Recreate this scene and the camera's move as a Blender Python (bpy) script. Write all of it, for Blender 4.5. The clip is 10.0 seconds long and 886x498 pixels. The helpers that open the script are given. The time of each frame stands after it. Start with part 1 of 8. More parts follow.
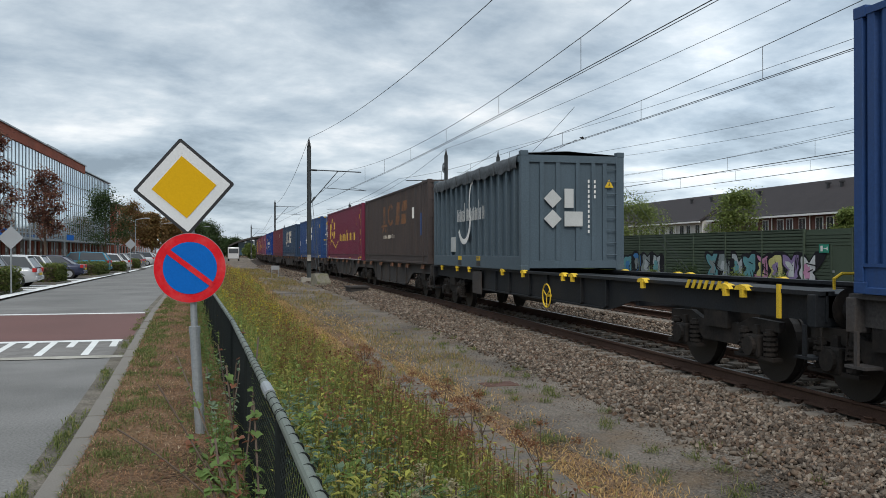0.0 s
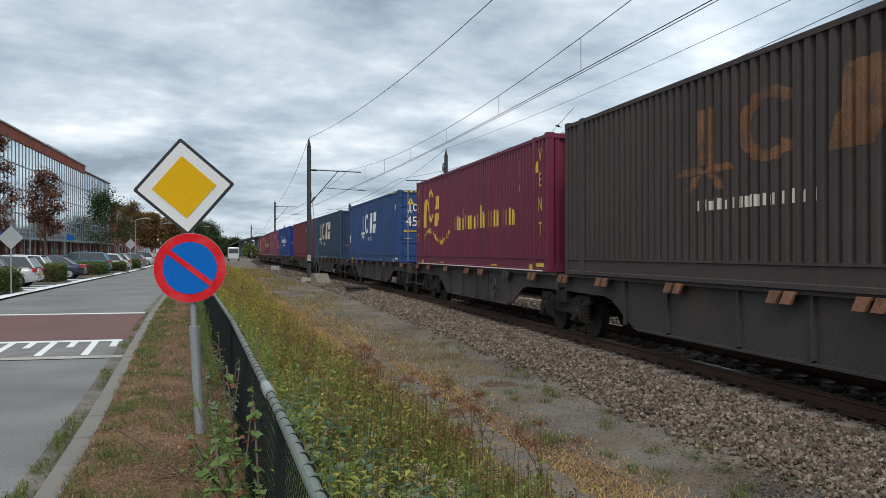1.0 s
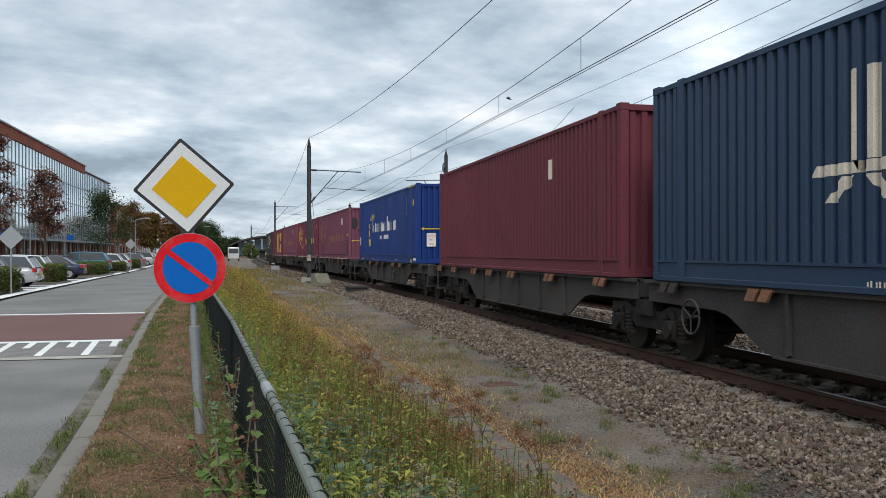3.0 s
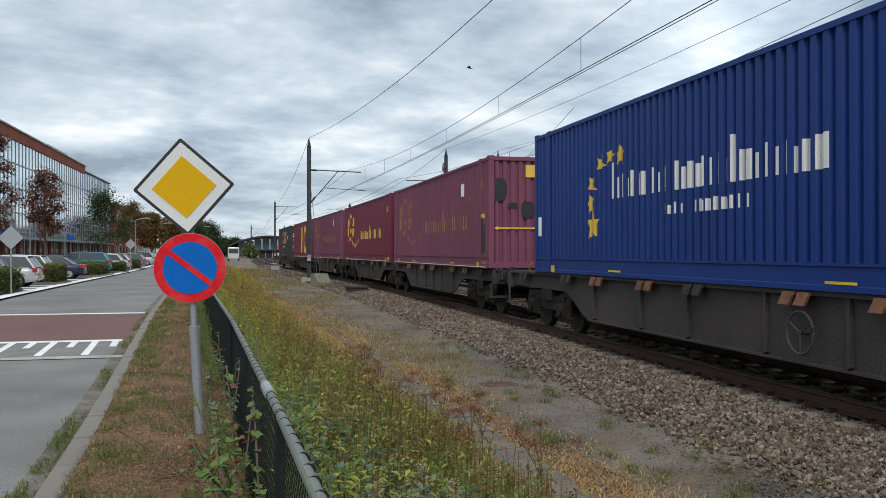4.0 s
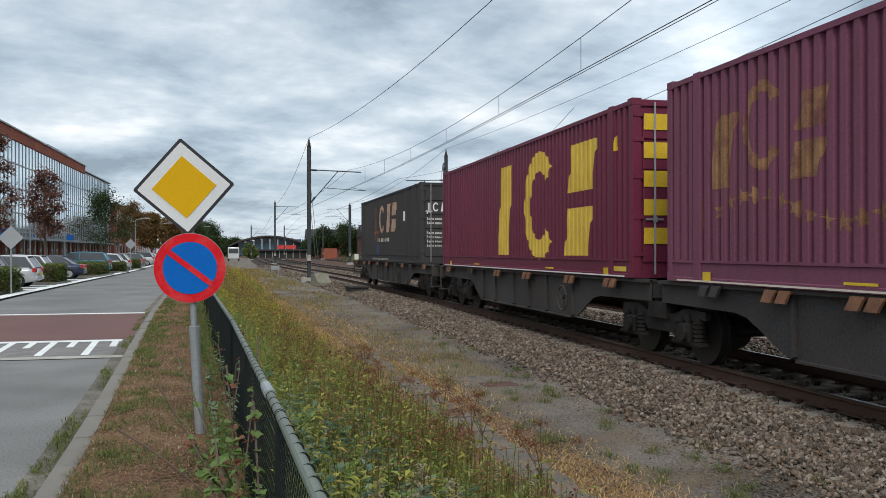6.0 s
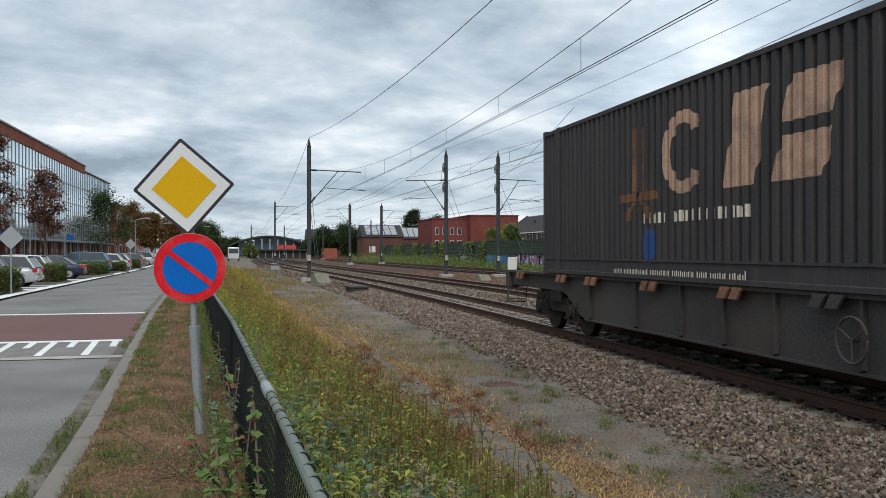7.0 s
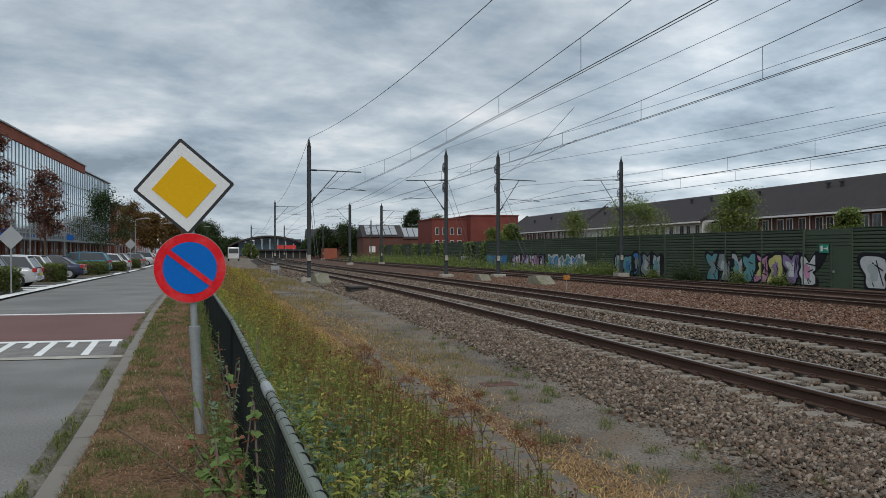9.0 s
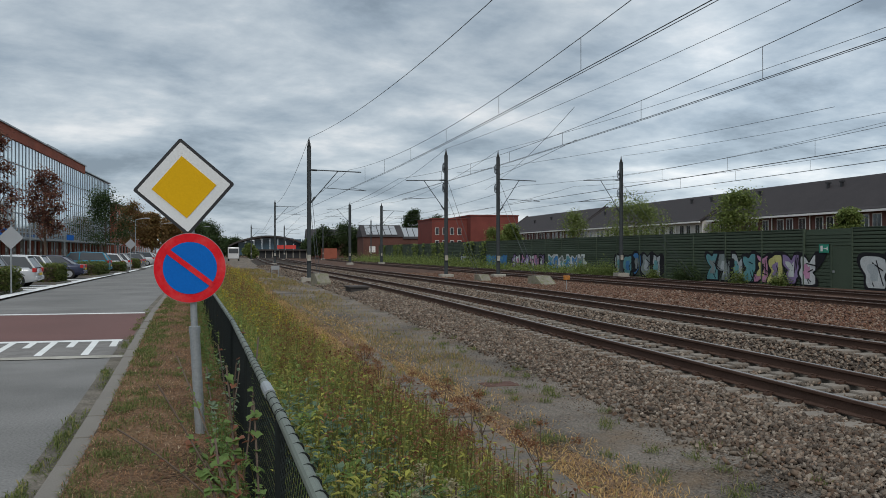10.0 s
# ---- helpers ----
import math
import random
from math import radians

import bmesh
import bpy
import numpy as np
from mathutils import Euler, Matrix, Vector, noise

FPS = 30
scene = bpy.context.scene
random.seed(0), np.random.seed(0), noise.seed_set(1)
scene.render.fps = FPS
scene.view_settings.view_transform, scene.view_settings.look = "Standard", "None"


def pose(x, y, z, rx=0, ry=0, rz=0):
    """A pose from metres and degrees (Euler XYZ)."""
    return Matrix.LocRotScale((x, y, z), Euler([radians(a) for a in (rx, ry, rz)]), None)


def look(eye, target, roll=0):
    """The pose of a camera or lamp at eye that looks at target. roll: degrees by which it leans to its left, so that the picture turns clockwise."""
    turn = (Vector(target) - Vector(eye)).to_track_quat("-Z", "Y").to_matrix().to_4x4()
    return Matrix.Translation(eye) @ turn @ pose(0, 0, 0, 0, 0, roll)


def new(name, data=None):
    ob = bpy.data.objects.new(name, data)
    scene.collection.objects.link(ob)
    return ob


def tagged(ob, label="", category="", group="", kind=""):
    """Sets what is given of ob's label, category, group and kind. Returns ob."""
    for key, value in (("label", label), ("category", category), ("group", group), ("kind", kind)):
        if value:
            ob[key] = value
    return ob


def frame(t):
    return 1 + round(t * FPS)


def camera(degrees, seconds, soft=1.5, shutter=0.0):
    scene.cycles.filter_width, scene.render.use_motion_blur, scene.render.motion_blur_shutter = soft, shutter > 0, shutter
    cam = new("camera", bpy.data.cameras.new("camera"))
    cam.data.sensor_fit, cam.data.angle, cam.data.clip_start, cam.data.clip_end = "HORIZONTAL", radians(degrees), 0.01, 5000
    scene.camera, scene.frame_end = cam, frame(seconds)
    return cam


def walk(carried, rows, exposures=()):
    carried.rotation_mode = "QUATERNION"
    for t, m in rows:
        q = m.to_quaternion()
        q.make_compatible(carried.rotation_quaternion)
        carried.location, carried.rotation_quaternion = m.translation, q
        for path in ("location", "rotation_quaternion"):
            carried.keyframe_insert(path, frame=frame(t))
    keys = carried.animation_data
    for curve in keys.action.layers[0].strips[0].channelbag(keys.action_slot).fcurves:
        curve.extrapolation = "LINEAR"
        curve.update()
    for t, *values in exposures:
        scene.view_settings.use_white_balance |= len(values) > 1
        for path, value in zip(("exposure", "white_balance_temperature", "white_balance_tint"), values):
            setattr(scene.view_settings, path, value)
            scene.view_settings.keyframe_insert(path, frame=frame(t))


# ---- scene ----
# Camera: fixed on a stand at eye height beside the fence
cam = camera(54.06, 10.0, soft=0.9)
EYE = (0.0, 0.0, 1.70)
YAW, PITCH = radians(12.79), radians(0.164)
AIM = (math.sin(YAW) * math.cos(PITCH) * 50, math.cos(YAW) * math.cos(PITCH) * 50, 1.70 + math.sin(PITCH) * 50)
walk(cam, [(0.0, look(EYE, AIM, -0.05)), (10.0, look(EYE, AIM, -0.05))], [(0.0, 0.40), (1.0, 0.47), (2.5, 0.50), (5.5, 0.50), (6.8, 0.48), (7.2, 0.40), (7.7, 0.20), (8.5, 0.10), (10.0, 0.10)])

# World: bright, broken overcast
world = bpy.data.worlds.new("sky")
scene.world = world
world.use_nodes = True
wn, wl = world.node_tree.nodes, world.node_tree.links
wn.clear()
w_out = wn.new("ShaderNodeOutputWorld")
w_bg = wn.new("ShaderNodeBackground")
w_sky = wn.new("ShaderNodeTexSky")
w_sky.sky_type, w_sky.sun_disc = "NISHITA", False
w_sky.sun_elevation, w_sky.sun_rotation = radians(42), radians(195)
w_tc = wn.new("ShaderNodeTexCoord")
w_sep = wn.new("ShaderNodeSeparateXYZ")
wl.new(w_tc.outputs["Generated"], w_sep.inputs[0])


def w_math(op, a, b):
    n = wn.new("ShaderNodeMath")
    n.operation = op
    for k, v in enumerate((a, b)):
        if isinstance(v, (int, float)):
            n.inputs[k].default_value = v
        else:
            wl.new(v, n.inputs[k])
    return n.outputs[0]


w_den = w_math("ADD", w_math("MAXIMUM", w_sep.outputs[2], 0.0), 0.20)
w_com = wn.new("ShaderNodeCombineXYZ")
wl.new(w_math("DIVIDE", w_sep.outputs[0], w_den), w_com.inputs[0])
wl.new(w_math("DIVIDE", w_sep.outputs[1], w_den), w_com.inputs[1])


def w_noise(scale, detail, rough, loc, dist=0.0):
    mp = wn.new("ShaderNodeMapping")
    mp.inputs["Location"].default_value = loc
    mp.inputs["Rotation"].default_value = (0, 0, radians(-20))
    mp.inputs["Scale"].default_value = (0.95, 1.05, 1.0)
    wl.new(w_com.outputs[0], mp.inputs[0])
    n = wn.new("ShaderNodeTexNoise")
    n.inputs["Scale"].default_value, n.inputs["Detail"].default_value = scale, detail
    n.inputs["Roughness"].default_value, n.inputs["Distortion"].default_value = rough, dist
    wl.new(mp.outputs[0], n.inputs["Vector"])
    return n.outputs[0]


w_big = w_noise(0.62, 5.0, 0.5, (5.3, 0.4, 0), 0.1)
w_small = w_noise(2.0, 12.0, 0.6, (1.9, 3.2, 0), 0.12)
w_mixv = w_math("ADD", w_math("MULTIPLY", w_big, 0.45), w_math("MULTIPLY", w_small, 0.55))
w_ramp = wn.new("ShaderNodeValToRGB")
w_ramp.color_ramp.elements[0].position, w_ramp.color_ramp.elements[0].color = 0.38, (0.225, 0.283, 0.345, 1)
w_ramp.color_ramp.elements[1].position, w_ramp.color_ramp.elements[1].color = 0.615, (0.80, 0.825, 0.845, 1)
e = w_ramp.color_ramp.elements.new(0.445)
e.color = (0.345, 0.42, 0.495, 1)
e = w_ramp.color_ramp.elements.new(0.53)
e.color = (0.53, 0.60, 0.66, 1)
wl.new(w_mixv, w_ramp.inputs[0])
w_mul = wn.new("ShaderNodeMix")
w_mul.data_type = "RGBA"
w_mul.inputs["Factor"].default_value = 0.93
w_skys = wn.new("ShaderNodeVectorMath")
w_skys.operation = "SCALE"
w_skys.inputs["Scale"].default_value = 0.1
wl.new(w_sky.outputs[0], w_skys.inputs[0])
wl.new(w_skys.outputs[0], w_mul.inputs["A"])
wl.new(w_ramp.outputs[0], w_mul.inputs["B"])
w_low = wn.new("ShaderNodeMapRange")
w_low.inputs["From Min"].default_value, w_low.inputs["From Max"].default_value = 0.0, 0.22
w_low.inputs["To Min"].default_value, w_low.inputs["To Max"].default_value = 1.06, 0.98
wl.new(w_sep.outputs[2], w_low.inputs[0])
w_dim = wn.new("ShaderNodeVectorMath")
w_dim.operation = "SCALE"
wl.new(w_mul.outputs["Result"], w_dim.inputs[0])
w_dot = wn.new("ShaderNodeVectorMath")
w_dot.operation = "DOT_PRODUCT"
w_dot.inputs[1].default_value = Vector((0.566, 0.786, 0.125)).normalized()
wl.new(w_tc.outputs["Generated"], w_dot.inputs[0])
w_glow = wn.new("ShaderNodeMapRange")
w_glow.interpolation_type = "SMOOTHSTEP"
w_glow.inputs["From Min"].default_value, w_glow.inputs["From Max"].default_value = 0.955, 1.0
w_glow.inputs["To Min"].default_value, w_glow.inputs["To Max"].default_value = 1.0, 1.24
wl.new(w_dot.outputs["Value"], w_glow.inputs[0])
# an overcast sky is brightest overhead
w_top = wn.new("ShaderNodeMapRange")
w_top.inputs["From Min"].default_value, w_top.inputs["From Max"].default_value = 0.34, 1.0
w_top.inputs["To Min"].default_value, w_top.inputs["To Max"].default_value = 1.0, 2.1
wl.new(w_sep.outputs[2], w_top.inputs[0])
wl.new(w_math("MULTIPLY", w_math("MULTIPLY", w_low.outputs[0], w_top.outputs[0]), w_glow.outputs[0]), w_dim.inputs["Scale"])
wl.new(w_dim.outputs[0], w_bg.inputs[0])
w_bg.inputs[1].default_value = 0.92
wl.new(w_bg.outputs[0], w_out.inputs[0])

sun = new("sun", bpy.data.lights.new("sun", "SUN"))
sun.data.energy, sun.data.angle, sun.data.color = 1.3, radians(24), (1.0, 0.96, 0.9)
sun.matrix_world = look((-13, -49, 46), (0, 0, 0))


# ---- materials ----
def mat(name, color, rough=0.7, metal=0.0, vary=0.25, scale=6.0, fine=60.0, bump=0.15, dist=0.01, spread=0.0, dirt=None, dirt_amount=0.0, spec=0.4, streak=False):
    m = bpy.data.materials.new(name)
    m.use_nodes = True
    n, l = m.node_tree.nodes, m.node_tree.links
    b = n["Principled BSDF"]
    b.inputs["Metallic"].default_value = metal
    b.inputs["Specular IOR Level"].default_value = spec if rough < 0.6 or metal > 0.3 else 0.12
    tc = n.new("ShaderNodeTexCoord")
    n1, n2 = n.new("ShaderNodeTexNoise"), n.new("ShaderNodeTexNoise")
    n1.inputs["Scale"].default_value, n1.inputs["Detail"].default_value = scale * 0.2, 5.0
    n2.inputs["Scale"].default_value, n2.inputs["Detail"].default_value = fine, 4.0
    l.new(tc.outputs["Object"], n1.inputs["Vector"])
    l.new(tc.outputs["Object"], n2.inputs["Vector"])
    av = n.new("ShaderNodeMath")
    av.operation = "ADD"
    l.new(n1.outputs[0], av.inputs[0])
    l.new(n2.outputs[0], av.inputs[1])
    last = av.outputs[0]
    if spread:
        oi, ge = n.new("ShaderNodeObjectInfo"), n.new("ShaderNodeNewGeometry")
        sm = n.new("ShaderNodeMath")
        sm.operation = "ADD"
        l.new(oi.outputs["Random"], sm.inputs[0])
        l.new(ge.outputs["Random Per Island"], sm.inputs[1])
        fr = n.new("ShaderNodeMath")
        fr.operation = "FRACT"
        l.new(sm.outputs[0], fr.inputs[0])
        ma = n.new("ShaderNodeMath")
        ma.operation = "MULTIPLY_ADD"
        ma.inputs[1].default_value = spread
        l.new(fr.outputs[0], ma.inputs[0])
        l.new(last, ma.inputs[2])
        last = ma.outputs[0]
    mr = n.new("ShaderNodeMapRange")
    mr.inputs["From Min"].default_value, mr.inputs["From Max"].default_value = 0.65, 1.35 + spread
    mr.inputs["To Min"].default_value, mr.inputs["To Max"].default_value = 1.0 - vary, 1.0 + vary
    l.new(last, mr.inputs[0])
    sc = n.new("ShaderNodeVectorMath")
    sc.operation = "SCALE"
    sc.inputs[0].default_value = color[:3]
    l.new(mr.outputs[0], sc.inputs["Scale"])
    col = sc.outputs[0]
    if dirt:
        n3 = n.new("ShaderNodeTexNoise")
        n3.inputs["Scale"].default_value, n3.inputs["Detail"].default_value = scale * 0.37, 8.0
        n3.inputs["Roughness"].default_value = 0.65
        if streak:
            mp = n.new("ShaderNodeMapping")
            mp.inputs["Scale"].default_value = (5.0, 5.0, 0.6)
            l.new(tc.outputs["Object"], mp.inputs[0])
            l.new(mp.outputs[0], n3.inputs["Vector"])
        else:
            l.new(tc.outputs["Object"], n3.inputs["Vector"])
        mr3 = n.new("ShaderNodeMapRange")
        mr3.inputs["From Min"].default_value, mr3.inputs["From Max"].default_value = 0.47, 0.68
        mr3.inputs["To Max"].default_value = dirt_amount
        l.new(n3.outputs[0], mr3.inputs[0])
        mx = n.new("ShaderNodeMix")
        mx.data_type = "RGBA"
        mx.inputs["B"].default_value = (*dirt[:3], 1)
        l.new(mr3.outputs[0], mx.inputs["Factor"])
        l.new(col, mx.inputs["A"])
        col = mx.outputs["Result"]
    l.new(col, b.inputs["Base Color"])
    rr = n.new("ShaderNodeMapRange")
    rr.inputs["To Min"].default_value, rr.inputs["To Max"].default_value = max(0.02, rough - 0.12), min(1.0, rough + 0.12)
    l.new(n1.outputs[0], rr.inputs[0])
    l.new(rr.outputs[0], b.inputs["Roughness"])
    if bump:
        bp = n.new("ShaderNodeBump")
        bp.inputs["Strength"].default_value, bp.inputs["Distance"].default_value = bump, dist
        l.new(n2.outputs[0], bp.inputs["Height"])
        l.new(bp.outputs[0], b.inputs["Normal"])
    return m


def leaf_mat(name, a, b2, c=None):
    """Foliage whose hue wanders from leaf to leaf, with light passing through."""
    m = bpy.data.materials.new(name)
    m.use_nodes = True
    n, l = m.node_tree.nodes, m.node_tree.links
    b = n["Principled BSDF"]
    ge = n.new("ShaderNodeNewGeometry")
    rp = n.new("ShaderNodeValToRGB")
    rp.color_ramp.elements[0].color, rp.color_ramp.elements[1].color = (*a, 1), (*b2, 1)
    if c:
        k = rp.color_ramp.elements.new(0.9)
        k.color = (*b2, 1)
        rp.color_ramp.elements[2].color = (*c, 1)
    l.new(ge.outputs["Random Per Island"], rp.inputs[0])
    l.new(rp.outputs[0], b.inputs["Base Color"])
    b.inputs["Roughness"].default_value = 0.6
    b.inputs["Specular IOR Level"].default_value = 0.12
    tr = n.new("ShaderNodeBsdfTranslucent")
    l.new(rp.outputs[0], tr.inputs[0])
    mx = n.new("ShaderNodeMixShader")
    mx.inputs[0].default_value = 0.48
    l.new(b.outputs[0], mx.inputs[1])
    l.new(tr.outputs[0], mx.inputs[2])
    l.new(mx.outputs[0], n["Material Output"].inputs[0])
    return m


def stone_mat(name, tones, rough=0.9):
    """Broken stone: every piece takes one of several tones, with a mottled skin."""
    m = mat(name, (1, 1, 1), rough, vary=0.3, scale=30, fine=70, bump=0.4)
    n, l = m.node_tree.nodes, m.node_tree.links
    ge, rp = n.new("ShaderNodeNewGeometry"), n.new("ShaderNodeValToRGB")
    oi, ad, fr = n.new("ShaderNodeObjectInfo"), n.new("ShaderNodeMath"), n.new("ShaderNodeMath")
    fr.operation = "FRACT"
    l.new(ge.outputs["Random Per Island"], ad.inputs[0])
    l.new(oi.outputs["Random"], ad.inputs[1])
    l.new(ad.outputs[0], fr.inputs[0])
    rp.color_ramp.elements[0].color, rp.color_ramp.elements[1].color = (*tones[0], 1), (*tones[-1], 1)
    for k, t in enumerate(tones[1:-1]):
        rp.color_ramp.elements.new((k + 1) / (len(tones) - 1)).color = (*t, 1)
    l.new(fr.outputs[0], rp.inputs[0])
    sc = next(q for q in n if q.bl_idname == "ShaderNodeVectorMath")
    l.new(rp.outputs[0], sc.inputs[0])
    return m


M = {}
M["asphalt"] = mat("asphalt", (0.165, 0.16, 0.152), 0.85, vary=0.42, scale=2, fine=42, bump=0.7, dist=0.015, dirt=(0.115, 0.112, 0.105), dirt_amount=0.4)
M["red_asphalt"] = mat("red_asphalt", (0.135, 0.075, 0.068), 0.85, vary=0.18, scale=3, fine=120, bump=0.3)
M["paving"] = mat("grey_paver", (0.17, 0.16, 0.15), 0.85, vary=0.25, scale=8, fine=90, spread=0.5)
M["white_line"] = mat("road_paint", (0.62, 0.62, 0.60), 0.7, vary=0.2, scale=8, fine=70)
M["kerb"] = mat("concrete_kerb", (0.175, 0.16, 0.14), 0.9, vary=0.25, scale=5, fine=70, bump=0.3, spread=0.3)
M["dry_grass"] = mat("dry_verge_soil", (0.15, 0.092, 0.056), 0.95, vary=0.95, scale=6, fine=26, bump=1.0, dist=0.04, dirt=(0.10, 0.085, 0.035), dirt_amount=0.6)
M["gravel"] = mat("gravel_path", (0.135, 0.116, 0.097), 0.95, vary=0.95, scale=3, fine=38, bump=1.0, dist=0.03, dirt=(0.155, 0.105, 0.06), dirt_amount=0.8)
# darker than its stones: shade in the gaps between them is put into this colour
M["ballast_bed"] = mat("ballast_bed", (0.040, 0.031, 0.024), 0.95, vary=0.95, scale=3, fine=15, bump=1.0, dist=0.06)
M["red_bed"] = mat("rusty_ballast_bed", (0.075, 0.043, 0.03), 0.95, vary=0.9, scale=3, fine=14, bump=1.0, dist=0.06)
M["stone"] = stone_mat("ballast_stone", ((0.035, 0.026, 0.020), (0.155, 0.128, 0.104), (0.085, 0.055, 0.038), (0.21, 0.168, 0.13), (0.075, 0.06, 0.048), (0.17, 0.112, 0.078), (0.28, 0.235, 0.19), (0.05, 0.036, 0.028)))
M["red_stone"] = stone_mat("rusty_ballast_stone", ((0.06, 0.032, 0.022), (0.17, 0.09, 0.06), (0.11, 0.055, 0.036), (0.21, 0.14, 0.105), (0.09, 0.045, 0.032), (0.16, 0.095, 0.06), (0.24, 0.18, 0.14), (0.07, 0.04, 0.03)))
M["sleeper"] = mat("concrete_sleeper", (0.185, 0.16, 0.135), 0.9, vary=0.3, scale=10, fine=60, spread=0.4)
M["rail"] = mat("rusty_rail", (0.075, 0.045, 0.034), 0.75, metal=0.1, vary=0.3, scale=6, fine=60)
M["rail_top"] = mat("polished_rail_head", (0.20, 0.18, 0.165), 0.36, metal=0.7, vary=0.15, scale=3, fine=40, bump=0.05)
M["galv"] = mat("galvanised_steel", (0.30, 0.32, 0.33), 0.5, metal=0.55, vary=0.18, scale=8, fine=40, bump=0.05)
M["mast"] = mat("weathered_mast_steel", (0.055, 0.062, 0.066), 0.65, metal=0.2, vary=0.25, scale=5, fine=40)
M["wire"] = mat("dark_wire", (0.05, 0.05, 0.05), 0.6, metal=0.3, vary=0.1)
M["concrete"] = mat("weathered_concrete", (0.33, 0.31, 0.27), 0.9, vary=0.3, scale=8, fine=50, bump=0.3, dirt=(0.2, 0.19, 0.15), dirt_amount=0.6)
M["wagon"] = mat("grimy_wagon_steel", (0.055, 0.051, 0.050), 0.72, metal=0.1, vary=0.35, scale=4, fine=30, dirt=(0.075, 0.055, 0.043), dirt_amount=0.6)
M["wagon_black"] = mat("black_wagon_steel", (0.016, 0.018, 0.021), 0.6, vary=0.35, scale=4, fine=30, dirt=(0.035, 0.03, 0.026), dirt_amount=0.5)
M["bogie"] = mat("oily_bogie_steel", (0.020, 0.018, 0.017), 0.7, metal=0.15, vary=0.4, scale=8, fine=30, dirt=(0.045, 0.036, 0.03), dirt_amount=0.7)
M["wheel"] = mat("worn_wheel_steel", (0.028, 0.025, 0.023), 0.6, metal=0.4, vary=0.3, scale=8)
M["yellow"] = mat("yellow_paint", (0.60, 0.40, 0.035), 0.6, vary=0.25, scale=12)
M["orange"] = mat("worn_orange_paint", (0.42, 0.17, 0.04), 0.7, vary=0.35, scale=12, dirt=(0.12, 0.07, 0.04), dirt_amount=0.8)
M["rust_stop"] = mat("rust_brown_stop_paint", (0.23, 0.115, 0.07), 0.8, vary=0.35, scale=14, dirt=(0.09, 0.06, 0.045), dirt_amount=0.8)
M["white"] = mat("white_paint", (0.66, 0.65, 0.62), 0.6, vary=0.15, scale=8)
M["cream"] = mat("faded_white_paint", (0.58, 0.52, 0.43), 0.7, vary=0.25, scale=8)
M["gold"] = mat("yellow_lettering", (0.60, 0.41, 0.07), 0.6, vary=0.25, scale=8)
M["faded_gold"] = mat("faded_yellow_lettering", (0.27, 0.145, 0.075), 0.7, vary=0.4, scale=8, dirt=(0.14, 0.05, 0.055), dirt_amount=0.9)
M["rust_gold"] = mat("rusty_orange_lettering", (0.17, 0.085, 0.045), 0.7, vary=0.5, scale=8, dirt=(0.07, 0.055, 0.05), dirt_amount=0.95)
M["red_paint"] = mat("red_paint", (0.50, 0.045, 0.035), 0.55, vary=0.15, scale=8)
M["black_paint"] = mat("black_paint", (0.02, 0.02, 0.022), 0.5, vary=0.2, scale=8)


def paint(name, c, grime, amount=0.45, rough=0.55):
    return mat(name, c, rough, vary=0.2, scale=2.2, fine=30, bump=0.06, dirt=grime, dirt_amount=amount, spec=0.25, streak=True)


M["c_grey"] = paint("grey_blue_paint", (0.068, 0.096, 0.118), (0.055, 0.075, 0.09))
M["c_brown"] = paint("sooty_brown_paint", (0.060, 0.049, 0.047), (0.088, 0.062, 0.05), 0.6, 0.7)
M["c_maroon"] = paint("maroon_paint", (0.135, 0.018, 0.043), (0.085, 0.022, 0.035))
M["c_faded"] = paint("chalky_maroon_paint", (0.172, 0.060, 0.094), (0.12, 0.052, 0.066), 0.55, 0.7)
M["c_rusty"] = paint("faded_red_paint", (0.135, 0.036, 0.047), (0.10, 0.042, 0.042), 0.55, 0.7)
M["c_blue"] = paint("blue_paint", (0.018, 0.052, 0.155), (0.03, 0.055, 0.12))
M["c_navy"] = paint("dark_blue_paint", (0.020, 0.042, 0.082), (0.035, 0.05, 0.07))
M["c_royal"] = paint("bright_blue_paint", (0.006, 0.032, 0.165), (0.012, 0.035, 0.12), 0.35)
M["copper"] = mat("faded_copper_paint", (0.38, 0.25, 0.18), 0.7, vary=0.3, scale=6, dirt=(0.12, 0.09, 0.07), dirt_amount=0.6)
M["c_black"] = paint("charcoal_paint", (0.046, 0.043, 0.044), (0.075, 0.063, 0.056), 0.6, 0.7)
M["lead_blue"] = M["c_blue"]


# ---- mesh helpers ----
def link_mesh(name, bm, material, parent=None, label="", smooth=False):
    me = bpy.data.meshes.new(name)
    bm.to_mesh(me)
    bm.free()
    for k in material if isinstance(material, (list, tuple)) else (material,):
        me.materials.append(k)
    if smooth:
        me.shade_smooth()
    ob = new(name, me)
    if parent:
        ob.parent = parent
    if label:
        ob["label"] = label
    return ob


def part(name, bm, material, parent, label="", smooth=False):
    return link_mesh(name, bm, material, parent, label, smooth)


def thing(name, label, category, group="", at=(0, 0, 0), rz=0.0):
    ob = new(name)
    ob.matrix_basis = pose(*at, 0, 0, rz)
    return tagged(ob, label, category, group)


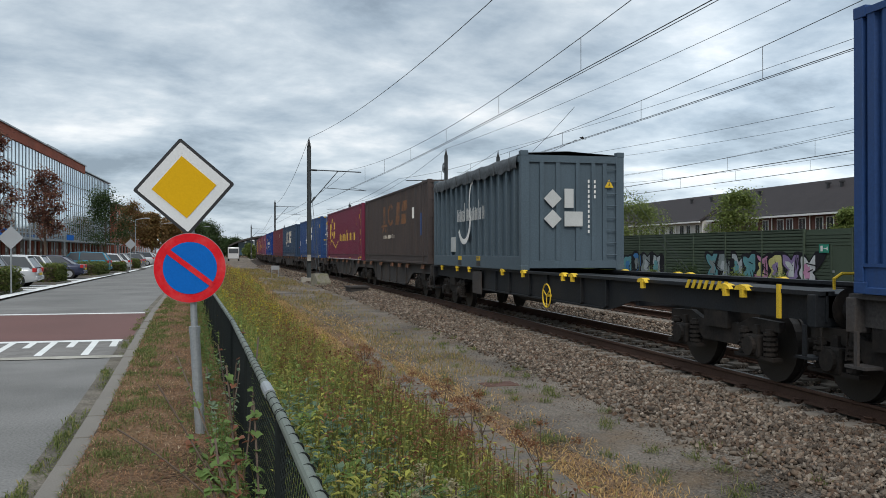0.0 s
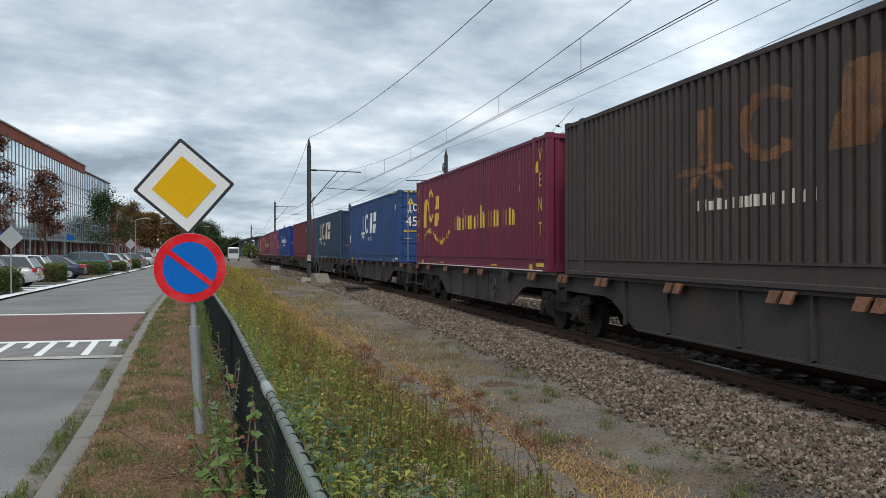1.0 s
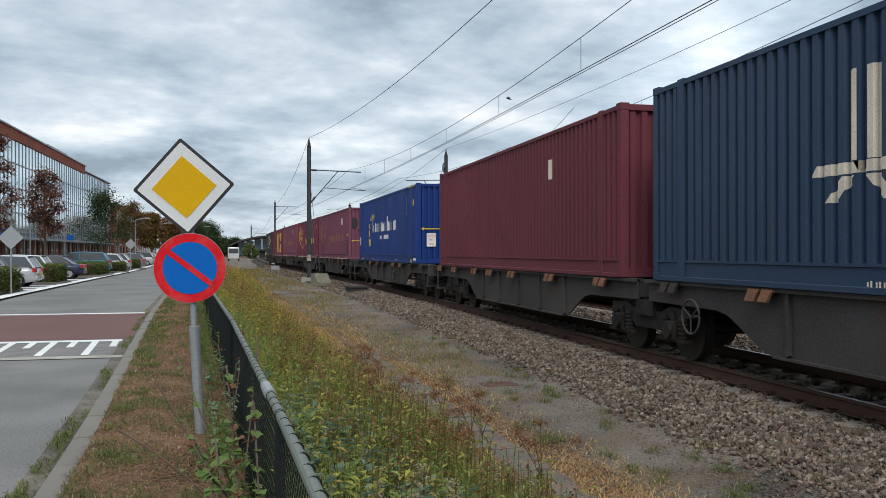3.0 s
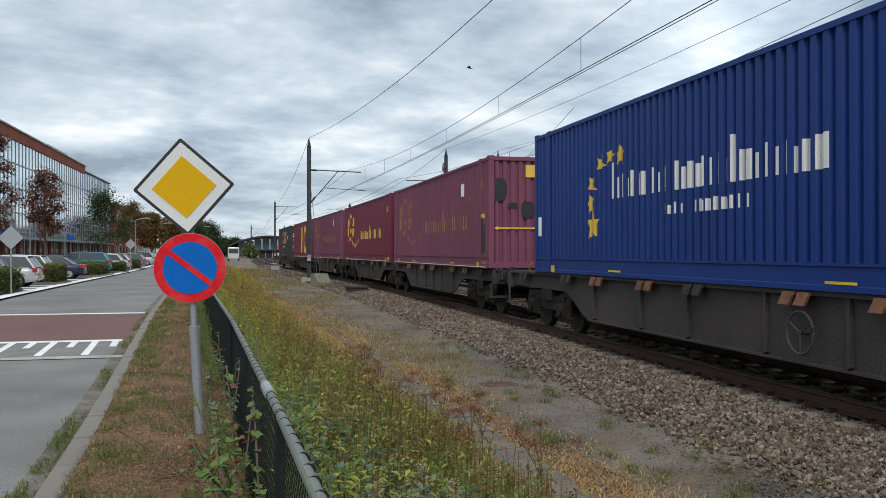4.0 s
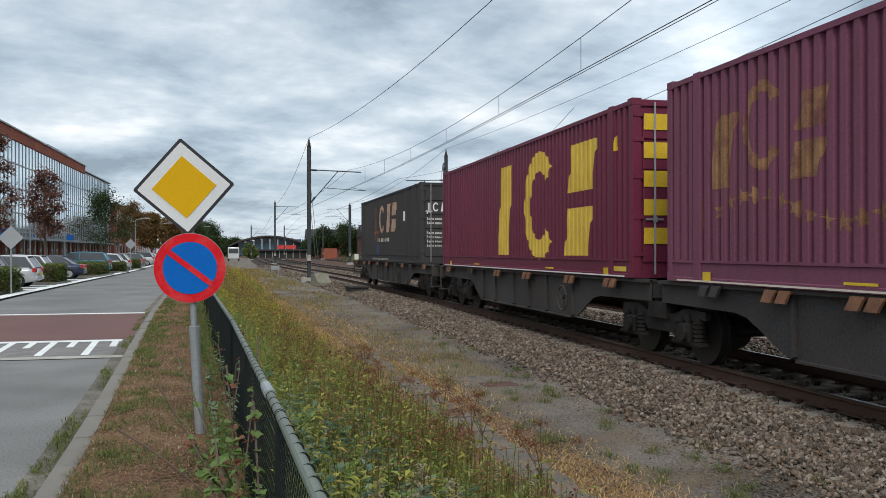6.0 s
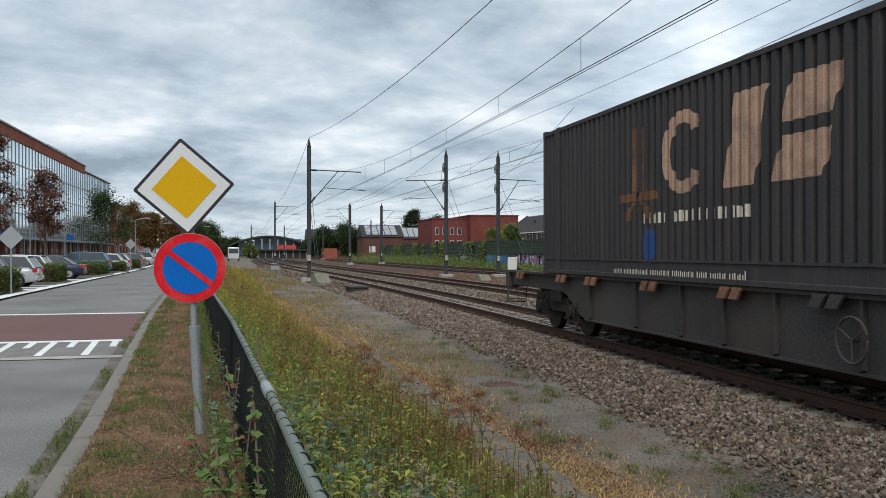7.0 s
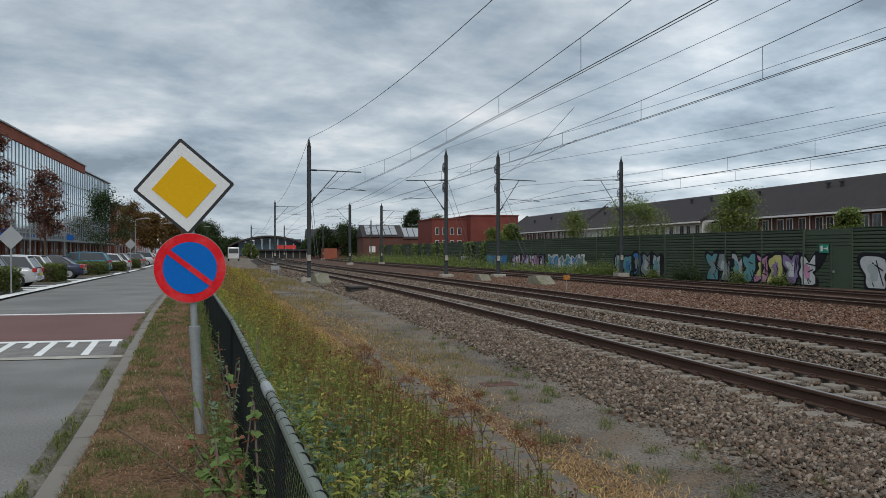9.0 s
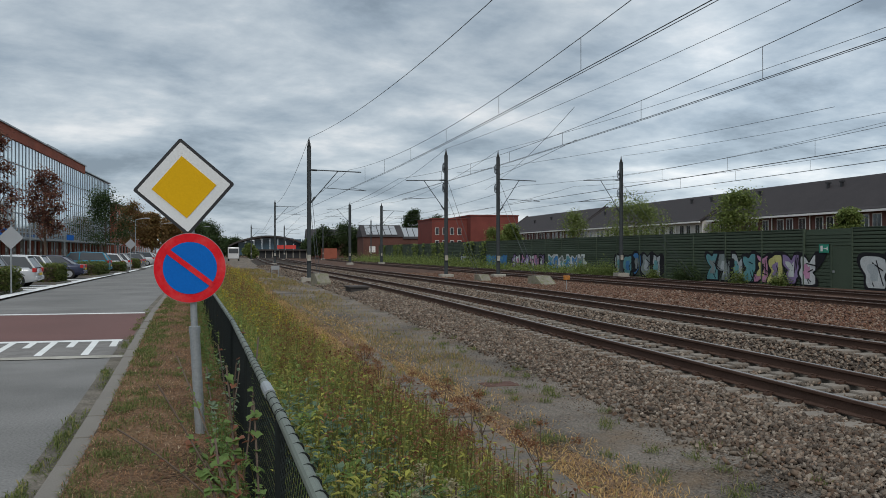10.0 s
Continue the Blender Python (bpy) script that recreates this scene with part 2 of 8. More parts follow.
def box(bm, x0, x1, y0, y1, z0, z1, bevel=0.0):
    r = bmesh.ops.create_cube(bm, size=1.0, matrix=Matrix.Translation(((x0 + x1) / 2, (y0 + y1) / 2, (z0 + z1) / 2)) @ Matrix.Diagonal((abs(x1 - x0), abs(y1 - y0), abs(z1 - z0), 1)))
    if bevel:
        vs = set(r["verts"])
        es = [ed for ed in bm.edges if ed.verts[0] in vs and ed.verts[1] in vs]
        bmesh.ops.bevel(bm, geom=es, offset=bevel, segments=2, affect="EDGES", profile=0.6)


def boxes(*rows, bevel=0.0):
    bm = bmesh.new()
    for r in rows:
        box(bm, *r, bevel=bevel)
    return bm


def rod(bm, a, b, r, r2=None, n=8):
    a, b = Vector(a), Vector(b)
    m = Matrix.Translation((a + b) / 2) @ (b - a).to_track_quat("Z", "Y").to_matrix().to_4x4()
    bmesh.ops.create_cone(bm, cap_ends=True, segments=n, radius1=r, radius2=r if r2 is None else r2, depth=(b - a).length, matrix=m)


def rods(*rows, n=8):
    bm = bmesh.new()
    for r in rows:
        rod(bm, *r, n=n)
    return bm


def extrude_x(bm, pts, x0, x1):
    """A prism: an outline in (y, z), from x0 to x1."""
    a = [bm.verts.new((x0, y, z)) for y, z in pts]
    b = [bm.verts.new((x1, y, z)) for y, z in pts]
    bm.faces.new(a[::-1])
    bm.faces.new(b)
    k = len(pts)
    for i in range(k):
        bm.faces.new((a[i], a[(i + 1) % k], b[(i + 1) % k], b[i]))
    bmesh.ops.recalc_face_normals(bm, faces=bm.faces)


def extrude_y(pts, y0, y1):
    """A prism: an outline in (x, z), from y0 to y1."""
    bm = bmesh.new()
    a, b = [bm.verts.new((x, y0, z)) for x, z in pts], [bm.verts.new((x, y1, z)) for x, z in pts]
    bm.faces.new(a)
    bm.faces.new(b[::-1])
    for i in range(len(pts)):
        bm.faces.new((a[i], b[i], b[(i + 1) % len(pts)], a[(i + 1) % len(pts)]))
    bmesh.ops.recalc_face_normals(bm, faces=bm.faces)
    return bm


def tube_path(bm, pts, r, n=6):
    """A tube along a line of points."""
    rings = []
    for i, q in enumerate(pts):
        d = Vector(pts[min(i + 1, len(pts) - 1)]) - Vector(pts[max(i - 1, 0)])
        qt = d.to_track_quat("Z", "Y")
        rings.append([bm.verts.new(Vector(q) + qt @ Vector((r * math.cos(2 * math.pi * k / n), r * math.sin(2 * math.pi * k / n), 0))) for k in range(n)])
    for a, b in zip(rings, rings[1:]):
        for k in range(n):
            bm.faces.new((a[k], a[(k + 1) % n], b[(k + 1) % n], b[k]))
    bm.faces.new(rings[0][::-1])
    bm.faces.new(rings[-1])


def mesh_np(name, verts, faces, material, parent=None):
    """A mesh object from numpy arrays; all faces have the same number of corners."""
    me = bpy.data.meshes.new(name)
    verts, faces = np.asarray(verts, np.float32), np.asarray(faces, np.int32)
    me.vertices.add(len(verts))
    me.vertices.foreach_set("co", verts.ravel())
    k = faces.shape[1]
    me.loops.add(faces.size)
    me.loops.foreach_set("vertex_index", faces.ravel())
    me.polygons.add(len(faces))
    me.polygons.foreach_set("loop_start", np.arange(0, faces.size, k, dtype=np.int32))
    me.update(calc_edges=True)
    me.validate()
    me.materials.append(material)
    ob = new(name, me)
    if parent:
        ob.parent = parent
    return ob


# ---- plan ----
RAIL = 0.066


def bend(y):
    """Sideways drift of the line where it swings towards the station."""
    d = max(0.0, y - 20.0) / 75.0
    return -3.8 * (1 - math.exp(-d * d))


def heading(y):
    return -math.degrees(math.atan2(bend(y + 1) - bend(y - 1), 2.0))


def kerb_x(y):
    """The near kerb of the road."""
    return float(np.interp(y, (-40, 0, 8.8, 17, 24.2, 35.4, 53, 83, 109, 200, 400), (0.3, -0.92, -1.38, -1.92, -2.38, -2.93, -3.35, -3.9, -5.2, -8.5, -14.0)))


def strip(name, x_left, x_right, ys, z, material, label, category="ground", rows=1):
    """A ribbon between two lines x(y); z is a number or z(y)."""
    bm = bmesh.new()
    prev = None
    for y in ys:
        zz = z(y) if callable(z) else z
        cur = [bm.verts.new((x_left(y) + (x_right(y) - x_left(y)) * k / rows, y, zz)) for k in range(rows + 1)]
        if prev:
            for k in range(rows):
                bm.faces.new((prev[k], prev[k + 1], cur[k + 1], cur[k]))
        prev = cur
    return tagged(link_mesh(name, bm, material), label, category, kind="structure")


def section(name, profile, ys, material, label, category="ground"):
    """A long bank: profile(y) gives the (x, z) points of the cross-section."""
    bm = bmesh.new()
    prev = None
    for y in ys:
        cur = [bm.verts.new((x, y, z)) for x, z in profile(y)]
        if prev:
            for a, b, c, d in zip(prev, prev[1:], cur[1:], cur):
                bm.faces.new((a, b, c, d))
        prev = cur
    bmesh.ops.recalc_face_normals(bm, faces=bm.faces)
    if sum(f.normal.z for f in bm.faces) < 0:
        bmesh.ops.reverse_faces(bm, faces=bm.faces)
    return tagged(link_mesh(name, bm, material), label, category, kind="structure")


YS = [-330.0, -200.0, -100.0, -60.0, -40, -20, -10, -5] + [float(v) for v in range(0, 60, 2)] + [float(v) for v in range(60, 160, 5)] + [170.0, 190.0, 220.0, 260.0, 320.0]
PATH_Z = -0.25

# one sheet to the horizon, under all the rest
bm = bmesh.new()
bmesh.ops.create_grid(bm, x_segments=8, y_segments=8, size=2500, matrix=Matrix.Translation((0, 0, -0.75)))
tagged(link_mesh("ground", bm, M["dry_grass"]), "flat grassy ground that reaches the horizon", "ground", kind="structure")

road = strip("road", lambda y: kerb_x(y) - 5.55, lambda y: kerb_x(y) - 0.1, YS, 0.0, M["asphalt"], "grey asphalt street with a red speed table", "road", rows=4)
parking = strip("pavement_1", lambda y: -60, lambda y: kerb_x(y) - 5.55, YS, 0.05, M["paving"], "grey paved parking bays beside the street", "pavement")


def verge_profile(y):
    k = kerb_x(y)
    return [(k, 0.09), (k + 0.5, 0.10), (k + 1.2, 0.05), (k + 2.0, -0.02), (k + 2.9, -0.16), (k + 3.9, PATH_Z), (k + 4.45, PATH_Z)]


section("ground_verge", verge_profile, YS, M["dry_grass"], "dry sparse grass verge sloping to the railway", "verge")


def path_profile(y):
    return [(kerb_x(y) + 4.4, PATH_Z - 0.004), (min(3.4, kerb_x(y) + 6) + bend(y), PATH_Z + 0.01), (4.3 + bend(y), PATH_Z), (4.8 + bend(y), -0.212)]


section("pavement_path", path_profile, YS, M["gravel"], "grey gravel service path beside the ballast", "path")


def bed_profile(y):
    b = bend(y)
    return [(4.65 + b, -0.26), (4.9 + b, -0.20), (5.85 + b, RAIL - 0.19), (6.05 + b, RAIL - 0.25), (8.55 + b, RAIL - 0.25), (9.0 + b, RAIL - 0.23), (10.1 + b, RAIL - 0.23), (10.57 + b, RAIL - 0.25), (13.1 + b, RAIL - 0.25), (13.4 + b, RAIL - 0.21), (14.4 + b, -0.32)]


section("ground_ballast", bed_profile, YS, M["ballast_bed"], "brown-grey crushed stone ballast under two tracks", "ballast")


def bed2_profile(y):
    b = bend(y)
    return [(14.4 + b, -0.30), (16.5 + b, -0.33), (20.8 + b, -0.36), (21.4 + b, -0.33), (28.6 + b, -0.33), (29.8 + b, -0.40), (36 + b, -0.35)]


section("ground_ballast_far", bed2_profile, YS, M["red_bed"], "rust-coloured ballast under the far tracks", "ballast")


# ---- tracks ----
def rail_obj(parent, x, y0, y1, z, top_mat):
    prof = [(-0.075, -0.172), (0.075, -0.172), (0.075, -0.158), (0.014, -0.145), (0.010, -0.05), (0.042, -0.035), (0.042, -0.006), (0.028, 0.0), (-0.028, 0.0), (-0.042, -0.006), (-0.042, -0.035), (-0.010, -0.05), (-0.014, -0.145), (-0.075, -0.158)]
    bm = bmesh.new()
    prev = None
    for y in [v for v in YS if y0 <= v <= y1]:
        cur = [bm.verts.new((x + bend(y) + a, y, z + c)) for a, c in prof]
        if prev:
            for i in range(len(prof)):
                f = bm.faces.new((prev[i], prev[(i + 1) % len(prof)], cur[(i + 1) % len(prof)], cur[i]))
                f.material_index = 1 if i == 7 else 0
        prev = cur
    bmesh.ops.recalc_face_normals(bm, faces=bm.faces)
    return part("rail", bm, (M["rail"], top_mat), parent)


SLEEPER = bpy.data.meshes.new("sleeper")
bm = bmesh.new()
for s in (-1, 1):
    box(bm, s * 0.42, s * 1.26, -0.13, 0.13, -0.2, 0.0, bevel=0.025)
box(bm, -0.43, 0.43, -0.11, 0.11, -0.2, -0.035)
bm.to_mesh(SLEEPER)
bm.free()
SLEEPER.materials.append(M["sleeper"])
CLIP = bpy.data.meshes.new("rail_clip")
bm = bmesh.new()
for s in (-1, 1):
    for q in (-1, 1):
        box(bm, s * 0.7535 + q * 0.07, s * 0.7535 + q * 0.15, -0.05, 0.05, 0.0, 0.035, bevel=0.008)
        tube_path(bm, [(s * 0.7535 + q * 0.05, -0.05, 0.035), (s * 0.7535 + q * 0.1, -0.06, 0.055), (s * 0.7535 + q * 0.14, 0.0, 0.06), (s * 0.7535 + q * 0.1, 0.06, 0.055), (s * 0.7535 + q * 0.05, 0.05, 0.035)], 0.009, 5)
bm.to_mesh(CLIP)
bm.free()
CLIP.materials.append(M["rail"])


def track(name, x, z, y_near, y_sleepers, label, top_mat):
    t = tagged(new(name), label, "railway track", "railway tracks", "structure")
    for s in (-1, 1):
        rail_obj(t, x + s * 0.7535, -330, 320, z, top_mat)
    y = y_near
    while y < y_sleepers:
        o = new("sleeper", SLEEPER)
        o.parent = t
        o.matrix_basis = pose(x + bend(y), y, z - 0.185, 0, 0, heading(y) + random.uniform(-0.5, 0.5))
        if y < 45 and x < 15:
            c = new("rail_clip", CLIP)
            c.parent = o
            c.matrix_basis = pose(0, 0, 0)
        y += 0.6
    return t


track("track_1", 7.29, RAIL, 2.0, 92, "running track with polished rails on concrete sleepers", M["rail_top"])
track("track_2", 11.83, RAIL, 5.0, 92, "second running track with rusty brown rails", M["rail_top"])
track("track_3", 22.75, -0.16, 14.0, 74, "far track with rusty rails in reddish ballast", M["rail_top"])
track("track_4", 27.25, -0.16, 18.0, 78, "farthest track in front of the noise barrier", M["rail_top"])


# ---- train ----
SPEED = 26.65
MOVERS = []


PRESS = 0.212


def corr(u):
    """Depth of a pressed side wall at u metres along it."""
    d = (u % PRESS) / PRESS
    if d < 0.46:
        return 0.0
    if d < 0.56:
        return (d - 0.46) / 0.10 * 0.055
    if d < 0.90:
        return 0.055
    return (1 - d) / 0.10 * 0.055


BREAKS = (0.0, 0.46 * PRESS, 0.56 * PRESS, 0.90 * PRESS)


def corr_wall(u0, u1, z0, z1, place, bands=3):
    """A pressed wall from u0 to u1; place(u, depth, z) gives the point."""
    bm = bmesh.new()
    us = [u0] + sorted(b + PRESS * k for k in range(int(u0 / PRESS) - 1, int(u1 / PRESS) + 2) for b in BREAKS if u0 < b + PRESS * k < u1) + [u1]
    prev = None
    for u in us:
        cur = [bm.verts.new(place(u, corr(u), z0 + (z1 - z0) * k / bands)) for k in range(bands + 1)]
        if prev:
            for k in range(bands):
                bm.faces.new((prev[k], cur[k], cur[k + 1], prev[k + 1]))
        prev = cur
    return bm


def draped(shapes, place, flat=False):
    """Painted shapes, outlines in (u, z), laid 4 mm over a pressed wall."""
    bm = bmesh.new()
    for pts in shapes:
        bm.faces.new([bm.verts.new((u, 0, z)) for u, z in pts])
    if not flat:
        lo = min(v.co.x for v in bm.verts)
        hi = max(v.co.x for v in bm.verts)
        k = int(lo / PRESS) - 1
        while k * PRESS < hi:
            for b in BREAKS:
                u = k * PRESS + b
                if lo < u < hi:
                    bmesh.ops.bisect_plane(bm, geom=list(bm.verts) + list(bm.edges) + list(bm.faces), plane_co=(u, 0, 0), plane_no=(1, 0, 0))
            k += 1
    for v in bm.verts:
        v.co = place(v.co.x, (0.0 if flat else corr(v.co.x)) - 0.004, v.co.z)
    return bm


def rect(u, z, w, h):
    return [(u, z), (u + w, z), (u + w, z + h), (u, z + h)]


def ring(u, z, ru, rz, t, a0=0, a1=360, n=18):
    """An arc of a ring, as a row of four-cornered shapes."""
    out = []
    for k in range(n):
        a, b = radians(a0 + (a1 - a0) * k / n), radians(a0 + (a1 - a0) * (k + 1) / n)
        out.append([(u + math.cos(a) * ru, z + math.sin(a) * rz), (u + math.cos(b) * ru, z + math.sin(b) * rz), (u + math.cos(b) * (ru - t), z + math.sin(b) * (rz - t)), (u + math.cos(a) * (ru - t), z + math.sin(a) * (rz - t))])
    return out


def star(u, z, r, turn=0):
    c = [(u + math.sin(radians(36 * k + turn)) * (r if k % 2 == 0 else r * 0.4), z + math.cos(radians(36 * k + turn)) * (r if k % 2 == 0 else r * 0.4)) for k in range(10)]
    return [[(u, z), c[(k - 1) % 10], c[k], c[k + 1]] for k in range(0, 10, 2)]


def blob(u, z, ru, rz, seed):
    """A rough painted-over patch."""
    r = random.Random(seed)
    pts = []
    for k in range(16):
        a = 2 * math.pi * k / 16
        q = (abs(math.cos(a)) ** 3 + abs(math.sin(a)) ** 3) ** -0.33 * r.uniform(0.82, 1.12)
        pts.append((u + ru * q * math.cos(a), z + rz * q * math.sin(a)))
    return [[(u, z), pts[k], pts[(k + 1) % 16]] for k in range(16)]


def words(u, z, w, h, n, tall=(0,), rng=3):
    """Unreadable writing: pairs of thin upright bars of uneven height."""
    r = random.Random(rng)
    out, step = [], w / n
    for k in range(n):
        f = 1.45 if k in tall else r.uniform(0.86, 1.02)
        out.append(rect(u + k * step, z, step * 0.24, h * f))
        if r.random() < 0.8:
            out.append(rect(u + k * step + step * r.uniform(0.4, 0.52), z, step * 0.2, h * r.uniform(0.7, 0.95)))
    return out


def text_shape(s, size):
    """Outlines of letters as a small mesh in the x-y plane."""
    cu = bpy.data.curves.new("letters", "FONT")
    cu.body, cu.size, cu.align_x, cu.align_y = s, size, "CENTER", "CENTER"
    ob = new("letters", cu)
    me = ob.to_mesh().copy()
    bpy.data.objects.remove(ob)
    return me


def lettering(s, size, parent, material, m, name="lettering", narrow=1.0):
    bm = bmesh.new()
    bm.from_mesh(text_shape(s, size))
    bmesh.ops.transform(bm, matrix=m @ Matrix.Diagonal((narrow, 1, 1, 1)), verts=bm.verts)
    return part(name, bm, material, parent)


SIDE_TEXT = Matrix(((0, 0, -1, 0), (-1, 0, 0, 0), (0, 1, 0, 0), (0, 0, 0, 1)))
END_TEXT = Matrix(((1, 0, 0, 0), (0, 0, -1, 0), (0, 1, 0, 0), (0, 0, 0, 1)))


def container(key, label, front, length, material, doors=False, width=2.5, height=2.896, floor_z=1.204, frame_mat=None):
    """A box container; its own origin is at the middle of its floor, and -y is its leading end."""
    root = tagged(new("container"), label, "container", "containers on the train")
    fm = frame_mat or material
    L, W2, H = length / 2, width / 2, height
    for s in (-1, 1):
        part("side_wall", corr_wall(-L + 0.12, L - 0.12, 0.30, H - 0.09, lambda u, d, z, s=s: (s * (W2 - 0.012 - d), u, z)), material, root)
        rail = [(W2, 0.0), (W2, 0.06), (W2 - 0.022, 0.07), (W2 - 0.022, 0.262), (W2 - 0.004, 0.27), (W2 - 0.004, 0.305), (W2 - 0.07, 0.305), (W2 - 0.07, 0.0)]
        part("bottom_rail", extrude_y([(s * x, z) for x, z in rail], -L + 0.13, L - 0.13), fm, root)
        part("top_rail", boxes((s * (W2 - 0.06), s * W2, -L + 0.13, L - 0.13, H - 0.10, H - 0.03)), fm, root)
        for q in (-1, 1):
            part("corner_post", boxes((s * (W2 - 0.15), s * W2, q * (L - 0.13), q * L, 0.118, H - 0.118), bevel=0.01), fm, root)
            for z0 in (0.0, H - 0.118):
                part("corner_casting", boxes((s * (W2 - 0.165), s * (W2 + 0.004), q * (L - 0.178), q * (L + 0.004), z0, z0 + 0.122), bevel=0.012), fm, root)
            if length > 12:
                y40 = q * (12.192 / 2 - 0.09)
                part("lifting_post", boxes((s * (W2 - 0.05), s * (W2 + 0.005), y40 - 0.09, y40 + 0.09, 0.0, H - 0.01), bevel=0.008), fm, root)
    part("roof", boxes((-W2 + 0.05, W2 - 0.05, -L + 0.05, L - 0.05, H - 0.07, H - 0.045)), material, root)
    part("floor_frame", boxes((-W2 + 0.06, W2 - 0.06, -L + 0.05, L - 0.05, 0.04, 0.16)), fm, root)
    # trailing end: pressed wall
    part("end_wall", corr_wall(-W2 + 0.14, W2 - 0.14, 0.15, H - 0.1, lambda u, d, z: (u, L - 0.03 - d, z)), material, root)
    for q in (-1, 1):
        part("end_sill", boxes((-W2 + 0.16, W2 - 0.16, q * (L - 0.1), q * (L - 0.005), 0.0, 0.15)), fm, root)
        part("end_header", boxes((-W2 + 0.16, W2 - 0.16, q * (L - 0.1), q * (L - 0.005), H - 0.12, H - 0.02)), fm, root)
    if doors:
        for s in (-1, 1):
            bm = boxes((s * 0.01, s * (W2 - 0.15), -L + 0.04, -L + 0.075, 0.15, H - 0.12))
            for k in range(5):
                z0 = 0.2 + k * (H - 0.4) / 5
                box(bm, s * 0.06, s * (W2 - 0.19), -L + 0.012, -L + 0.045, z0 + 0.05, z0 + (H - 0.4) / 5 - 0.05, bevel=0.015)
            d = part("door", bm, material, root)
            for x in (0.32, 0.86):
                part("lock_rod", rods(((s * x, -L - 0.012, 0.06), (s * x, -L - 0.012, H - 0.06), 0.018)), M["galv"], d)
                bm = boxes((s * x - 0.16, s * x + 0.14, -L - 0.03, -L - 0.01, 0.93, 0.96), (s * x - 0.03, s * x + 0.03, -L - 0.04, -L, 0.90, 0.99))
                part("door_handle", bm, M["galv"], d)
            for z in (0.35, 0.95, 1.6, 2.2, 2.6):
                part("hinge", boxes((s * (W2 - 0.2), s * (W2 - 0.02), -L - 0.012, -L + 0.01, z, z + 0.07)), fm, d)
    else:
        part("front_wall", corr_wall(-W2 + 0.14, W2 - 0.14, 0.15, H - 0.1, lambda u, d, z: (u, -L + 0.03 + d, z)), material, root)
    MOVERS.append((root, front + L, RAIL + floor_z))
    root["half"] = L
    return root


def side_place(root, width=2.5):
    """Near side of a container; u runs from its leading end to its tail."""
    L = root["half"]
    return lambda u, d, z: (-(width / 2 - 0.012 - d), u - L, z)


def end_place(root):
    L = root["half"]
    return lambda u, d, z: (u, -L + 0.03 + d, z)


def side_shapes(root, shapes, material, name="lettering", label="", width=2.5):
    L = root["half"]
    # shift into the wall's own u, so that the paint follows the same folds
    moved = [[(u - L, z) for u, z in s] for s in shapes]
    return tagged(part(name, draped(moved, lambda u, d, z: (-(width / 2 - 0.012 - d), u, z)), material, root, label), kind="stuff" if name == "lettering" else "")


def end_shapes(root, shapes, material, name="lettering", label="", proud=0.0):
    L = root["half"]
    return tagged(part(name, draped(shapes, lambda u, d, z: (u, -L + 0.03 + d - proud, z), flat=proud > 0), material, root, label), kind="stuff" if name == "lettering" else "")


def make_bogie(parent, yc, name="bogie"):
    root = new(name)
    root.parent = parent
    root.matrix_basis = pose(0, yc, 0)
    for s in (-1, 1):
        bm = bmesh.new()
        outline = [(-1.35, 0.66), (-1.35, 0.78), (-0.75, 0.80), (-0.45, 0.70), (0.45, 0.70), (0.75, 0.80), (1.35, 0.78), (1.35, 0.66), (0.7, 0.62), (0.42, 0.42), (-0.42, 0.42), (-0.7, 0.62)]
        extrude_x(bm, outline, s * 0.98, s * 1.06)
        box(bm, s * 0.93, s * 1.12, -0.3, 0.3, 0.62, 0.86)
        part("side_frame", bm, M["bogie"], root)
        for q in (-0.9, 0.9):
            bm = boxes((s * 0.96, s * 1.16, q - 0.15, q + 0.15, 0.32, 0.60), bevel=0.03)
            rod(bm, (s * 1.14, q, 0.46), (s * 1.21, q, 0.46), 0.12, n=14)
            part("axle_box", bm, M["bogie"], root)
            for w in (-0.27, 0.27):
                bm = bmesh.new()
                for k in range(5):
                    rod(bm, (s * 1.06, q + w, 0.36 + k * 0.062), (s * 1.06, q + w, 0.395 + k * 0.062), 0.085, n=12)
                rod(bm, (s * 1.06, q + w, 0.34), (s * 1.06, q + w, 0.68), 0.06, n=10)
                part("coil_spring", bm, M["bogie"], root)
            part("guide", boxes((s * 1.0, s * 1.13, q - 0.42, q + 0.42, 0.30, 0.345), (s * 1.04, s * 1.10, q - 0.05, q + 0.05, 0.58, 0.72)), M["bogie"], root)
    for q in (-0.9, 0.9):
        bm = bmesh.new()
        rod(bm, (-1.0, q, 0.46), (1.0, q, 0.46), 0.08, n=10)
        for s in (-1, 1):
            rod(bm, (s * 0.685, q, 0.46), (s * 0.715, q, 0.46), 0.485, n=28)
            rod(bm, (s * 0.715, q, 0.46), (s * 0.82, q, 0.46), 0.46, n=28)
        part("wheelset", bm, M["wheel"], root)
    part("bolster", boxes((-1.0, 1.0, -0.2, 0.2, 0.62, 0.84)), M["bogie"], root)
    return root


